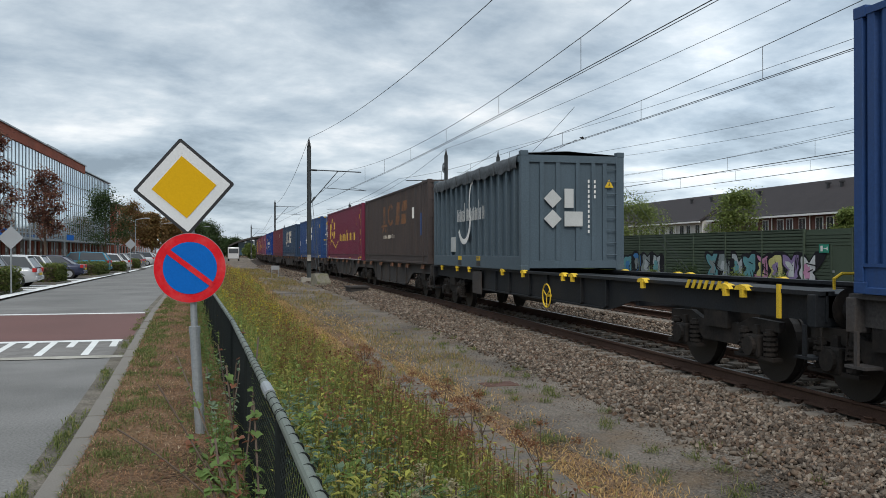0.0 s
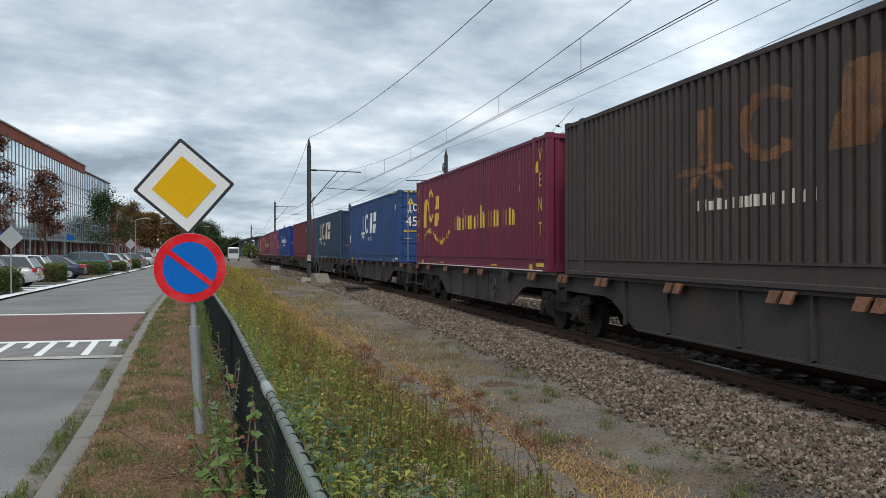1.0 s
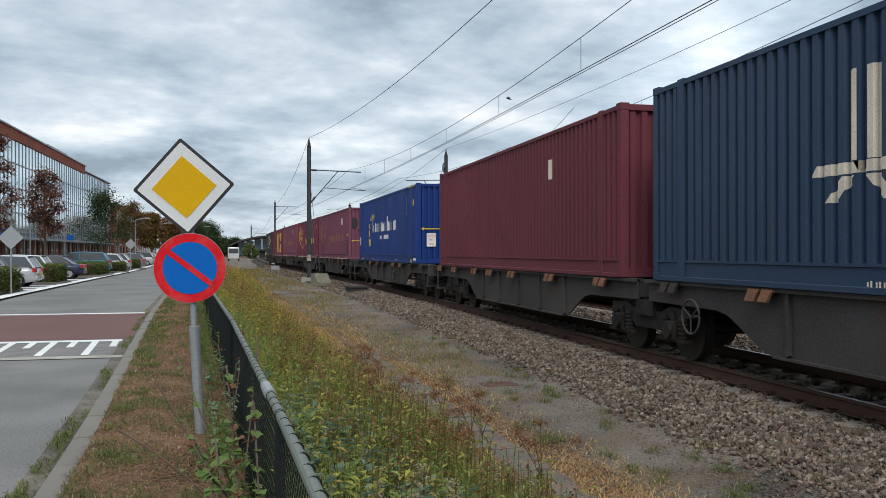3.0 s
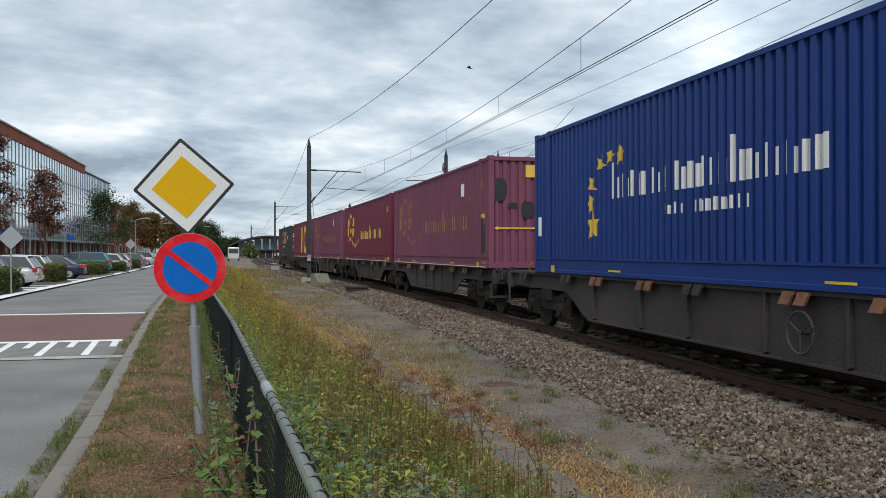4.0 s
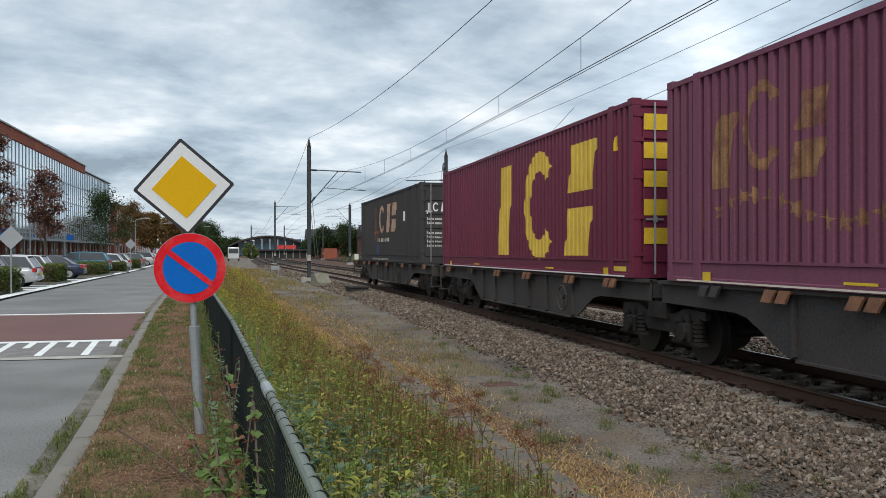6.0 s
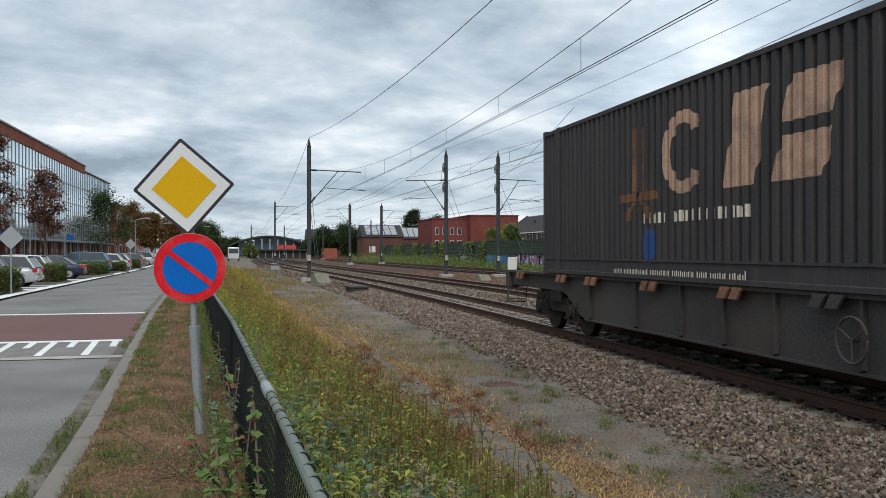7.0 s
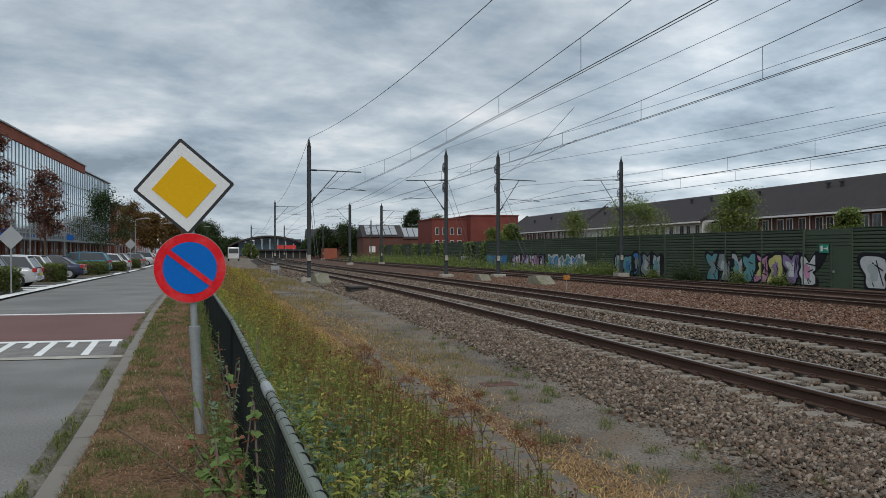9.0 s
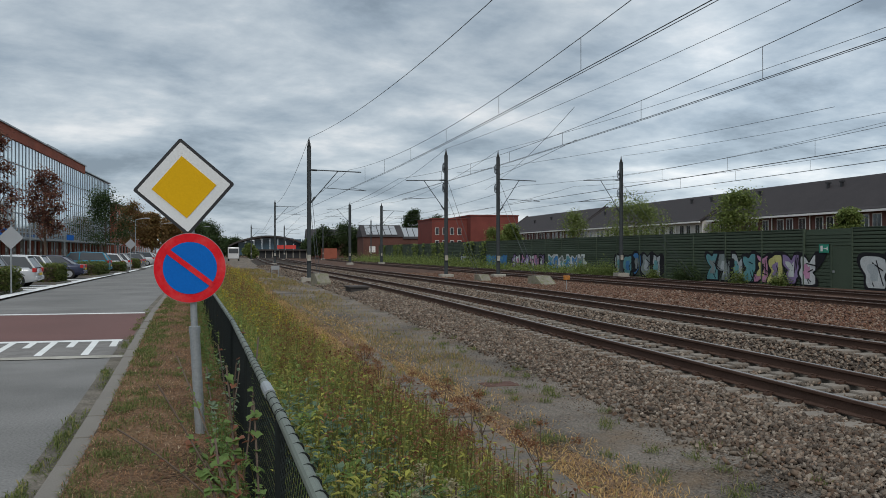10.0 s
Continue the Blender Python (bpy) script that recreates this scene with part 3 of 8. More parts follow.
def frame_body(parent, a, b, end_a, end_b, material, deep=True, wheel_at=None, seed=1):
    """One frame of a wagon from a to b; end_a, end_b: length of the shallow part over the bogie."""
    r = random.Random(seed)
    zt, zs, zd = 1.195, 0.86, 0.36 if deep else 0.62
    pts = [(a, zt), (a, zs), (a + end_a, zs - 0.02)]
    for k in range(1, 6):
        t = k / 5
        pts.append((a + end_a + 1.35 * t, zs - 0.02 - (zs - 0.02 - zd) * (3 * t * t - 2 * t ** 3)))
    for k in range(0, 6):
        t = 1 - k / 5
        pts.append((b - end_b - 1.35 * t, zs - 0.02 - (zs - 0.02 - zd) * (3 * t * t - 2 * t ** 3)))
    pts += [(b, zs), (b, zt)]
    for s in (-1, 1):
        bm = bmesh.new()
        extrude_x(bm, pts[::-1] if s < 0 else pts, s * 1.10, s * 1.13)
        part("side_sill", bm, material, parent)
        part("sill_flange", boxes((s * 1.02, s * 1.21, a, b, zt - 0.05, zt), (s * 1.05, s * 1.19, a + end_a + 1.35, b - end_b - 1.35, zd, zd + 0.03)), material, parent)
        y = a + end_a + 1.2
        while y < b - end_b - 0.9:
            bm = bmesh.new()
            extrude_x(bm, [(y, zd + 0.06), (y + 0.05, zd + 0.03), (y + 0.05, zt - 0.05), (y, zt - 0.05)], s * 1.13, s * 1.185)
            part("rib", bm, material, parent)
            y += r.choice((1.15, 1.5, 1.9))
        y = a + 1.0
        while deep and y < b - 0.5:
            bm = bmesh.new()
            for q in (0.0, 0.28):
                extrude_x(bm, [(y + q, zt - 0.02), (y + q + 0.22, zt - 0.02), (y + q + 0.24, zt - 0.055), (y + q + 0.02, zt - 0.055)], s * 1.18, s * 1.26)
                extrude_x(bm, [(y + q + 0.02, zt - 0.05), (y + q + 0.22, zt - 0.05), (y + q + 0.30, zt - 0.17), (y + q + 0.10, zt - 0.17)], s * 1.235, s * 1.27)
            part("fold_down_stop", bm, M[r.choice(("rust_stop", "rust_stop", "rust_stop", "wagon"))], parent)
            y += r.choice((1.5, 1.9, 2.3, 2.6))
    part("deck_beam", boxes((-0.35, 0.35, a, b, 0.70, zt - 0.06), (-1.08, 1.08, a + 0.02, a + 0.3, 0.9, zt - 0.03), (-1.08, 1.08, b - 0.3, b - 0.02, 0.9, zt - 0.03)), material, parent)
    y = a + 2.4
    while y < b - 2:
        part("cross_beam", boxes((-1.09, 1.09, y, y + 0.12, 0.75, zt - 0.08)), material, parent)
        y += 2.3
    if wheel_at is not None:
        bm = bmesh.new()
        tube_path(bm, [(-1.24, wheel_at + 0.24 * math.cos(k * math.pi / 10), 0.72 + 0.24 * math.sin(k * math.pi / 10)) for k in range(21)], 0.016, 6)
        for k in range(3):
            t = k * 2 * math.pi / 3 + 0.5
            rod(bm, (-1.24, wheel_at, 0.72), (-1.24, wheel_at + 0.24 * math.cos(t), 0.72 + 0.24 * math.sin(t)), 0.011, n=6)
        rod(bm, (-1.12, wheel_at, 0.72), (-1.25, wheel_at, 0.72), 0.025)
        part("brake_wheel", bm, M["yellow"] if seed == 1 else material, parent)


def wagon_end(parent, y, way, material):
    """Headstock with buffers, coupler and hand rail; way is -1 for the leading end."""
    part("headstock", boxes((-1.25, 1.25, y, y - way * 0.14, 0.80, 1.16), bevel=0.015), material, parent)
    for s in (-1, 1):
        bm = bmesh.new()
        rod(bm, (s * 0.875, y, 1.0), (s * 0.875, y + way * 0.38, 1.0), 0.105, n=14)
        rod(bm, (s * 0.875, y + way * 0.12, 1.0), (s * 0.875, y + way * 0.25, 1.0), 0.135, n=14)
        rod(bm, (s * 0.875, y + way * 0.38, 1.0), (s * 0.875, y + way * 0.42, 1.0), 0.24, 0.22, n=20)
        part("buffer", bm, M["bogie"], parent)
    bm = bmesh.new()
    rod(bm, (0, y, 0.95), (0, y + way * 0.42, 0.93), 0.05)
    rod(bm, (0, y + way * 0.3, 0.93), (0, y + way * 0.34, 0.62), 0.035)
    part("coupler", bm, M["bogie"], parent)
    bm = bmesh.new()
    tube_path(bm, [(-1.2, y + way * 0.02, 0.80), (-1.2, y + way * 0.06, 0.50), (-0.72, y + way * 0.06, 0.50), (-0.72, y + way * 0.02, 0.80)], 0.014, 6)
    part("step_rail", bm, M["bogie"], parent)
    part("foot_step", boxes((-1.28, -0.85, y - way * 0.32, y - way * 0.02, 0.44, 0.47), (-1.27, -1.24, y - way * 0.2, y - way * 0.15, 0.46, 0.82)), material, parent)


def wagon(label, frames, bogies, ends, material=None, wheel_at=None, seed=1, deep=True):
    material = material or M["wagon"]
    mid = (ends[0] + ends[1]) / 2
    root = tagged(new("container_wagon"), label, "railway wagon", "wagons of the train")
    for k, (a, b, ea, eb) in enumerate(frames):
        frame_body(root, a - mid, b - mid, ea, eb, material, deep, wheel_at - mid if wheel_at and a < wheel_at < b else None, seed + k)
    for q in bogies:
        make_bogie(root, q - mid)
    wagon_end(root, ends[0] - mid + 0.42, -1, material)
    wagon_end(root, ends[1] - mid - 0.42, 1, material)
    MOVERS.append((root, mid, RAIL))
    root["mid"] = mid
    return root


CL = 13.716


# ---- the train, from its leading end to its tail ----
def single(front, label, seed, wheel=None, tail=2.4, length=CL):
    r = front + length
    w = wagon(label, [(front - 1.9, r + tail - 0.42, 3.4, 3.4)], [front - 0.4, r - 0.4], (front - 2.3, r + tail), wheel_at=wheel, seed=seed)
    if 1 < tail < 3:
        y = r + 1.3 - w["mid"]
        part("end_stop", boxes((-0.45, 1.2, y, y + 0.25, 1.18, 1.36), (-0.1, 0.15, y - 0.05, y + 0.3, 1.36, 1.42), bevel=0.01), M["orange"], w, "worn orange end stop")
        bm = bmesh.new()
        tube_path(bm, [(-1.0, y - 0.2, 1.15), (-1.0, y - 0.2, 1.32), (-0.9, y - 0.2, 1.38), (-0.45, y - 0.2, 1.38), (-0.35, y - 0.2, 1.32), (-0.35, y - 0.2, 1.15)], 0.02, 6)
        part("grab_rail", bm, M["orange"], w)
    return w


def pair(f1, f2, label, seed, wheel=None):
    r = f2 + CL
    j = (f1 + CL + f2) / 2
    return wagon(label, [(f1 - 0.15, j - 0.2, 3.3, 2.0), (j + 0.2, r + 0.4, 2.0, 3.3)], [f1 + 1.6, j, r - 1.6], (f1 - 0.5, r + 0.85), wheel_at=wheel, seed=seed)


def lean(u, z, w, h, d):
    """A leaning block."""
    return [(u, z), (u + w, z), (u + w - d, z + h), (u - d, z + h)]


def three_marks(u0, z0, h, wide=1.0):
    """A trade mark as plain shapes: a fork, an open ring, an upright block and two stacked blocks. It reads from tail to head, as seen from the side."""
    k = h
    s = [rect(u0 - 0.20 * k, z0 + 0.1 * k, 0.08 * k, 0.85 * k), rect(u0 - 0.36 * k, z0 + 0.1 * k, 0.08 * k, 0.85 * k), lean(u0 - 0.62 * k, z0 - 0.02 * k, 0.4 * k, 0.11 * k, -0.05 * k), lean(u0 - 0.22 * k, z0 - 0.02 * k, 0.4 * k, 0.11 * k, 0.05 * k), lean(u0 - 0.5 * k, z0 - 0.28 * k, 0.1 * k, 0.24 * k, -0.14 * k), lean(u0 - 0.04 * k, z0 - 0.28 * k, 0.1 * k, 0.24 * k, 0.14 * k)]
    s += ring(u0 - 1.0 * k, z0 + 0.5 * k, 0.34 * k, 0.5 * k, 0.15 * k, 218, 502)
    s += [lean(u0 - 1.96 * k, z0, 0.38 * k, 0.99 * k, 0.15 * k)]
    s += [lean(u0 - 2.75 * k, z0 + 0.56 * k, 0.5 * k, 0.43 * k, 0.1 * k), lean(u0 - 2.65 * k, z0, 0.5 * k, 0.43 * k, 0.1 * k)]
    return [[(u0 + (u - u0) * wide, z) for u, z in q] for q in s]


def flip(shapes):
    """The same drawing for an end wall, where it reads the other way."""
    return [[(-u, z) for u, z in s][::-1] for s in shapes]


def end_text(root, s, size, x, z, material, narrow=1.0, name="lettering"):
    return lettering(s, size, root, material, Matrix.Translation((x, -root["half"] - 0.016, z)) @ END_TEXT, name, narrow)


def side_text(root, s, size, u, z, material, narrow=1.0, name="lettering", out=1.256):
    return lettering(s, size, root, material, Matrix.Translation((-out, u - root["half"], z)) @ SIDE_TEXT, name, narrow)


def warning_triangle(root, x, z, r):
    t = end_shapes(root, [[(x - r, z), (x + r, z), (x, z + r * 1.75)]], M["yellow"], "warning_sign", proud=0.035)
    end_shapes(root, [[(x - 0.02, z + r * 0.3), (x + 0.02, z + r * 0.3), (x + 0.01, z + r * 1.05), (x - 0.01, z + r * 1.05)]], M["black_paint"], "warning_mark", proud=0.039)
    return t


def caution_plate(root, x, z, w=0.34, h=0.48):
    end_shapes(root, [rect(x - w / 2, z - h / 2, w, h)], M["white"], "notice_plate", proud=0.036)
    for k, s in enumerate(("CAUTION", "9'6\"", "HIGH")):
        end_text(root, s, 0.1 if k != 1 else 0.13, x, z + 0.15 - k * 0.15, M["red_paint"], 0.75)


def side_bits(root, seed, stripe=None):
    """Yellow pocket marks along the bottom rail."""
    L = root["half"]
    for u in (1.05, 12.6):
        part("pocket_mark", boxes((-1.254, -1.25, u - L - 0.1, u - L + 0.1, 0.01, 0.15)), M["yellow"], root)
    for u in (3.9, 9.6):
        part("pocket_mark", boxes((-1.256, -1.25, u - L - 0.25, u - L + 0.25, 0.08, 0.11)), M["yellow"], root)
    ink = M["white"] if not stripe else M["faded_gold"] if stripe == M["cream"] else M["gold"]
    col = [rect(2.32, 1.32 + 0.098 * k, 0.07, 0.068) for k in range(13) if k not in (1, 8)]
    tagged(side_shapes(root, col, ink), kind="stuff")
    tagged(side_shapes(root, [rect(1.86, 2.05 + 0.098 * k, 0.07, 0.068) for k in range(5)], ink), kind="stuff")
    side_shapes(root, [[(0.55, 2.12), (0.83, 2.12), (0.69, 2.38)]], M["yellow"] if ink != M["faded_gold"] else M["faded_gold"], "warning_sign")
    side_shapes(root, [rect(1.84, 1.78, 0.12, 0.17)], M["yellow"], "notice_plate")
    for u in () if stripe else (1.35, 0.95, 0.6):
        part("height_mark", boxes((-1.256, -1.249, u - L - 0.13, u - L + 0.13, 2.81, 2.86)), M["yellow"], root)
    part("end_label", boxes((-1.234, -1.226, 0.28 - L, 0.85 - L, 0.1, 0.18)), ink, root)
    if stripe:
        part("stripe", boxes((-1.257, -1.251, -L + 0.3, L - 0.3, 0.012, 0.034)), stripe, root)


# leading blue box, of which the tail alone passes
lead = container("lead", "blue steel box container with yellow pocket marks", 7.7 - CL, CL, M["c_blue"])
side_bits(lead, 0)
single(7.7 - CL, "dark grimy container wagon with coil-sprung bogies", 31, tail=0.55)

M["plate"] = mat("dull_white_plate", (0.42, 0.43, 0.42), 0.6, vary=0.15, scale=10)
# 30-foot bulk box on a black flat wagon
G1 = 18.7
grey = tagged(new("bulk_container"), "grey-blue open-top bulk container with rolled tarpaulin", "container", "containers on the train")
gl, gh, gw = 9.125 / 2, 2.62, 1.25
for s in (-1, 1):
    part("side_wall", boxes((s * (gw - 0.12), s * (gw - 0.09), -gl + 0.1, gl - 0.1, 0.3, gh - 0.05)), M["c_grey"], grey)
    part("bottom_rail", boxes((s * (gw - 0.12), s * gw, -gl + 0.15, gl - 0.15, 0.0, 0.32), bevel=0.01), M["c_grey"], grey)
    part("top_rail", boxes((s * (gw - 0.1), s * (gw + 0.01), -gl + 0.1, gl - 0.1, gh - 0.16, gh - 0.02), bevel=0.01), M["c_grey"], grey)
    y = -gl + 0.55
    while y < gl - 0.3:
        bm = bmesh.new()
        extrude_x(bm, [(y - 0.07, 0.31), (y + 0.07, 0.31), (y + 0.07, gh - 0.14), (y - 0.07, gh - 0.14)], s * (gw - 0.1), s * (gw - 0.002))
        part("stiffener", bm, M["c_grey"], grey)
        y += 0.62
    for q in (-1, 1):
        part("corner_post", boxes((s * (gw - 0.2), s * gw, q * (gl - 0.2), q * gl, 0.0, gh), bevel=0.02), M["c_grey"], grey)
        for z in (0.0, gh - 0.02):
            part("corner_casting", boxes((s * (gw - 0.17), s * (gw + 0.006), q * (gl - 0.18), q * (gl + 0.006), z, z + 0.12), bevel=0.015), M["c_grey"], grey)
for q in (-1, 1):
    bm = boxes((-gw + 0.18, gw - 0.18, q * (gl - 0.09), q * (gl - 0.06), 0.2, gh - 0.15), (-gw + 0.18, gw - 0.18, q * (gl - 0.15), q * (gl - 0.01), 0.05, 0.22), (-gw + 0.18, gw - 0.18, q * (gl - 0.15), q * (gl - 0.01), gh - 0.16, gh))
    part("end_wall", bm, M["c_grey"], grey)
    for x in (-0.75, -0.36, 0.12, 0.5, 0.78):
        part("end_stiffener", boxes((x - 0.05, x + 0.05, q * (gl - 0.07), q * (gl - 0.015), 0.22, gh - 0.15), bevel=0.008), M["c_grey"], grey)
part("floor", boxes((-gw + 0.1, gw - 0.1, -gl + 0.1, gl - 0.1, 0.12, 0.3)), M["c_grey"], grey)
bm = bmesh.new()
prev = None
for k in range(60):
    y = -gl + 0.25 + (2 * gl - 0.5) * k / 59
    w = 0.02 * math.sin(k * 1.3) + 0.018 * math.sin(k * 0.57)
    cur = [bm.verts.new((x, y, z)) for x, z in ((-gw - 0.03, gh - 0.30 + w), (-gw - 0.05 - w, gh - 0.15), (-gw - 0.02, gh + 0.0), (-gw + 0.15, gh + 0.06 + w), (0, gh + 0.12 + w), (gw - 0.15, gh + 0.06), (gw + 0.02, gh), (gw + 0.03, gh - 0.25))]
    if prev:
        for a, b, c, d in zip(prev, prev[1:], cur[1:], cur):
            bm.faces.new((a, b, c, d))
    prev = cur
M["tarp"] = mat("dark_grey_tarpaulin", (0.065, 0.072, 0.078), 0.6, vary=0.3, scale=8, fine=14, bump=0.6, dist=0.03)
part("tarpaulin", bm, M["tarp"], grey, "rolled dark grey tarpaulin", smooth=True)
for y in np.linspace(-gl + 0.7, gl - 0.7, 7):
    part("strap", rods(((-gw - 0.06, float(y), gh - 0.32), (-gw - 0.06, float(y) + 0.05, gh - 0.02), 0.014)), M["tarp"], grey)
part("ladder", rods(*[((0.82, -gl - 0.01, z), (1.06, -gl - 0.01, z), 0.012) for z in np.linspace(0.35, gh - 0.3, 8)]), M["c_grey"], grey)
grey["half"] = gl
for x, z, w, turn in ((-0.5, 1.63, 0.3, 45), (-0.5, 1.17, 0.3, 45)):
    bm = bmesh.new()
    bmesh.ops.create_cube(bm, size=1, matrix=Matrix.Translation((x, -gl + 0.0, z)) @ Matrix.Rotation(radians(turn), 4, "Y") @ Matrix.Diagonal((w, 0.02, w, 1)))
    part("hazard_plate", bm, M["plate"], grey)
part("notice_plate", boxes((-0.22, 0.0, -gl - 0.02, -gl + 0.0, 1.42, 1.86), bevel=0.006), M["plate"], grey)
part("notice_plate", boxes((-0.22, 0.22, -gl - 0.02, -gl + 0.0, 1.0, 1.34), bevel=0.006), M["plate"], grey)
part("lettering", draped([rect(0.35, 0.85 + 0.115 * k, 0.04, 0.075) for k in range(11)] + [rect(0.5, 1.65 + 0.115 * k, 0.04, 0.075) for k in range(4)], lambda u, d, z: (u, -gl - 0.012, z), True), M["white"], grey)
warn = draped([[(0.76, 1.9), (0.98, 1.9), (0.87, 2.09)]], lambda u, d, z: (u, -gl - 0.018, z), True)
part("warning_sign", warn, M["yellow"], grey)
part("warning_mark", draped([[(0.85, 1.93), (0.885, 1.95), (0.88, 2.03)]], lambda u, d, z: (u, -gl - 0.022, z), True), M["black_paint"], grey)
gs = ring(gl + 0.6, 1.35, 0.75, 0.72, 0.15, 185, 330) + ring(gl - 0.35, 1.75, 0.42, 0.62, 0.1, -60, 95) + words(gl - 1.5, 1.28, 3.0, 0.36, 18, (3, 12), 5)
part("trade_mark", draped([[(u - gl, z) for u, z in s] for s in gs], lambda u, d, z: (-gw - 0.004, u, z), True), M["white"], grey)
part("notice_plate", boxes((-gw - 0.02, -gw + 0.0, 1.6, 2.1, 0.42, 0.85), bevel=0.006), M["plate"], grey)
for z in (0.09,):
    for y in (-0.9, 1.1):
        # flat black plate on the rail; the shade inside the pocket is painted
        part("fork_pocket_shade", boxes((-gw - 0.004, -gw + 0.01, y - 0.18, y + 0.18, 0.04, 0.17)), M["black_paint"], grey)
        part("pocket_mark", boxes((-gw - 0.006, -gw + 0.01, y - 0.2, y + 0.2, 0.19, 0.30)), M["yellow"], grey)
    lettering("EMPTY", 0.11, grey, M["black_paint"], Matrix.Translation((-gw - 0.011, -0.9, 0.245)) @ SIDE_TEXT)
MOVERS.append((grey, G1 + gl, RAIL + 1.204))
flat = wagon("black flat container wagon with yellow fittings, partly empty", [(8.3, 28.2, 4.6, 4.6)], [10.6, 25.9], (7.9, 28.5), M["wagon_black"], wheel_at=17.0, seed=1, deep=False)
fm = flat["mid"]
for y in (9.6, 10.0, 12.4, 15.4, 15.9, 18.4, 20.0, 23.2, 24.6, 26.6):
    for s in (-1, 1):
        bm = bmesh.new()
        extrude_x(bm, [(y - fm, 1.15), (y - fm + 0.30, 1.15), (y - fm + 0.26, 1.20), (y - fm + 0.16, 1.22), (y - fm + 0.06, 1.20)], s * 1.16, s * 1.27)
        box(bm, s * 1.22, s * 1.29, y - fm + 0.08, y - fm + 0.14, 1.06, 1.17)
        part("twist_lock", bm, M["yellow"], flat)
for k in range(7):
    bm = bmesh.new()
    extrude_x(bm, [(10.2 - fm + k * 0.16, 1.12), (10.28 - fm + k * 0.16, 1.12), (10.20 - fm + k * 0.16, 1.24), (10.12 - fm + k * 0.16, 1.24)], -1.222, -1.214)
    part("warning_stripe", bm, M["yellow"], flat)
bm = bmesh.new()
tube_path(bm, [(x, 8.6 - fm, z) for x, z in ((-0.8, 1.2), (-0.8, 1.32), (-0.7, 1.38), (0.7, 1.38), (0.8, 1.32), (0.8, 1.2))], 0.02, 6)
part("grab_rail", bm, M["yellow"], flat)
part("marker_post", boxes((-1.23, -1.2, 9.0 - fm, 9.06 - fm, 0.85, 1.25)), M["yellow"], flat)
part("data_panel", boxes((-1.215, -1.19, 22.2 - fm, 23.1 - fm, 0.5, 1.1)), M["wagon"], flat)
part("air_tank", rods(((-0.85, 17.8 - fm, 0.68), (-0.85, 19.6 - fm, 0.68), 0.19), n=14), M["wagon_black"], flat)

# sooty box with rusty orange marks, and the maroon box behind it
b2 = container("b2", "sooty dark brown box container with rusty orange marks", 28.85, CL, M["c_brown"], doors=True)
side_shapes(b2, three_marks(8.9, 1.5, 0.9, 2.1), M["rust_gold"], "trade_mark")
side_shapes(b2, words(6.1, 0.98, 2.7, 0.16, 14, (), 8), M["cream"])
side_shapes(b2, blob(1.2, 1.4, 0.13, 0.45, 8), M["c_blue"], "paint_patch")
side_shapes(b2, [rect(2.35, 1.65, 0.28, 0.4)], M["white"], "document_plate")
end_shapes(b2, [rect(-0.85, 1.55, 0.5, 0.06), rect(-0.68, 1.45, 0.05, 0.42), rect(-0.56, 1.45, 0.05, 0.42), rect(-0.9, 1.42, 0.2, 0.05), rect(-0.5, 1.42, 0.2, 0.05)], M["orange"], "trade_mark", proud=0.024)

e3 = container("e3", "maroon box container with yellow marks and stars", 43.65, CL, M["c_maroon"])


def maroon_marks(c, m, side=True, bow=True):
    if side:
        marks = [lean(12.1, 1.25, 0.45, 0.95, 0.2)] + ring(11.35, 1.95, 0.4, 0.55, 0.14, 218, 502) + [lean(10.2, 1.8, 0.5, 0.42, 0.12), lean(10.3, 1.25, 0.5, 0.42, 0.12)]
        # the drawing runs from tail (high u) to head (low u)
        side_shapes(c, marks, m, "trade_mark")
        side_shapes(c, words(2.1, 1.05, 6.1, 0.42, 24, (19, 12), 4), m)
    if bow:
        st = []
        for k in range(14):
            u = 12.3 - 0.27 * k
            st += star(u, 0.93 + 0.2 * math.sin(k * 0.5 + 0.2), 0.13, 8 * k)
        side_shapes(c, st, m, "star_row")
        side_shapes(c, [rect(12.75, 0.75, 0.17, 0.4)], m, "notice_plate")


maroon_marks(e3, M["gold"])
side_bits(e3, 3, M["white"])
for k, ch in enumerate("VENT"):
    side_text(e3, ch, 0.42, 0.42, 2.45 - k * 0.52, M["gold"], 0.8)
    side_text(e3, ch, 0.42, CL - 0.42, 2.45 - k * 0.52, M["gold"], 0.8)
pair(28.85, 43.65, "dark brown articulated container wagon with fish-bellied sills", 5, wheel=47.6)

g4 = container("g4", "blue box container with white marks and doors forward", 60.86, CL, M["c_blue"], doors=True)
side_shapes(g4, three_marks(9.35, 1.3, 0.95, 1.55), M["white"], "trade_mark")
side_shapes(g4, words(6.45, 0.95, 1.15, 0.2, 8, (), 2), M["white"])
side_shapes(g4, [rect(13.3, 0.9, 0.2, 0.42)], M["white"], "notice_plate")
side_bits(g4, 4)
end_text(g4, "45", 0.55, -0.7, 1.62, M["white"], 0.9)
end_shapes(g4, [[(-1.05, 1.25), (-0.95, 1.19), (-0.95, 1.23), (1.0, 1.23), (1.0, 1.19), (1.1, 1.25), (1.0, 1.31), (1.0, 1.27), (-0.95, 1.27), (-0.95, 1.31)]], M["yellow"], "arrow_mark", proud=0.026)
end_shapes(g4, flip(three_marks(0.85, 2.05, 0.3)) + words(0.45, 1.35, 0.7, 0.1, 6) + words(0.45, 1.6, 0.7, 0.1, 6), M["white"], "trade_mark", proud=0.024)
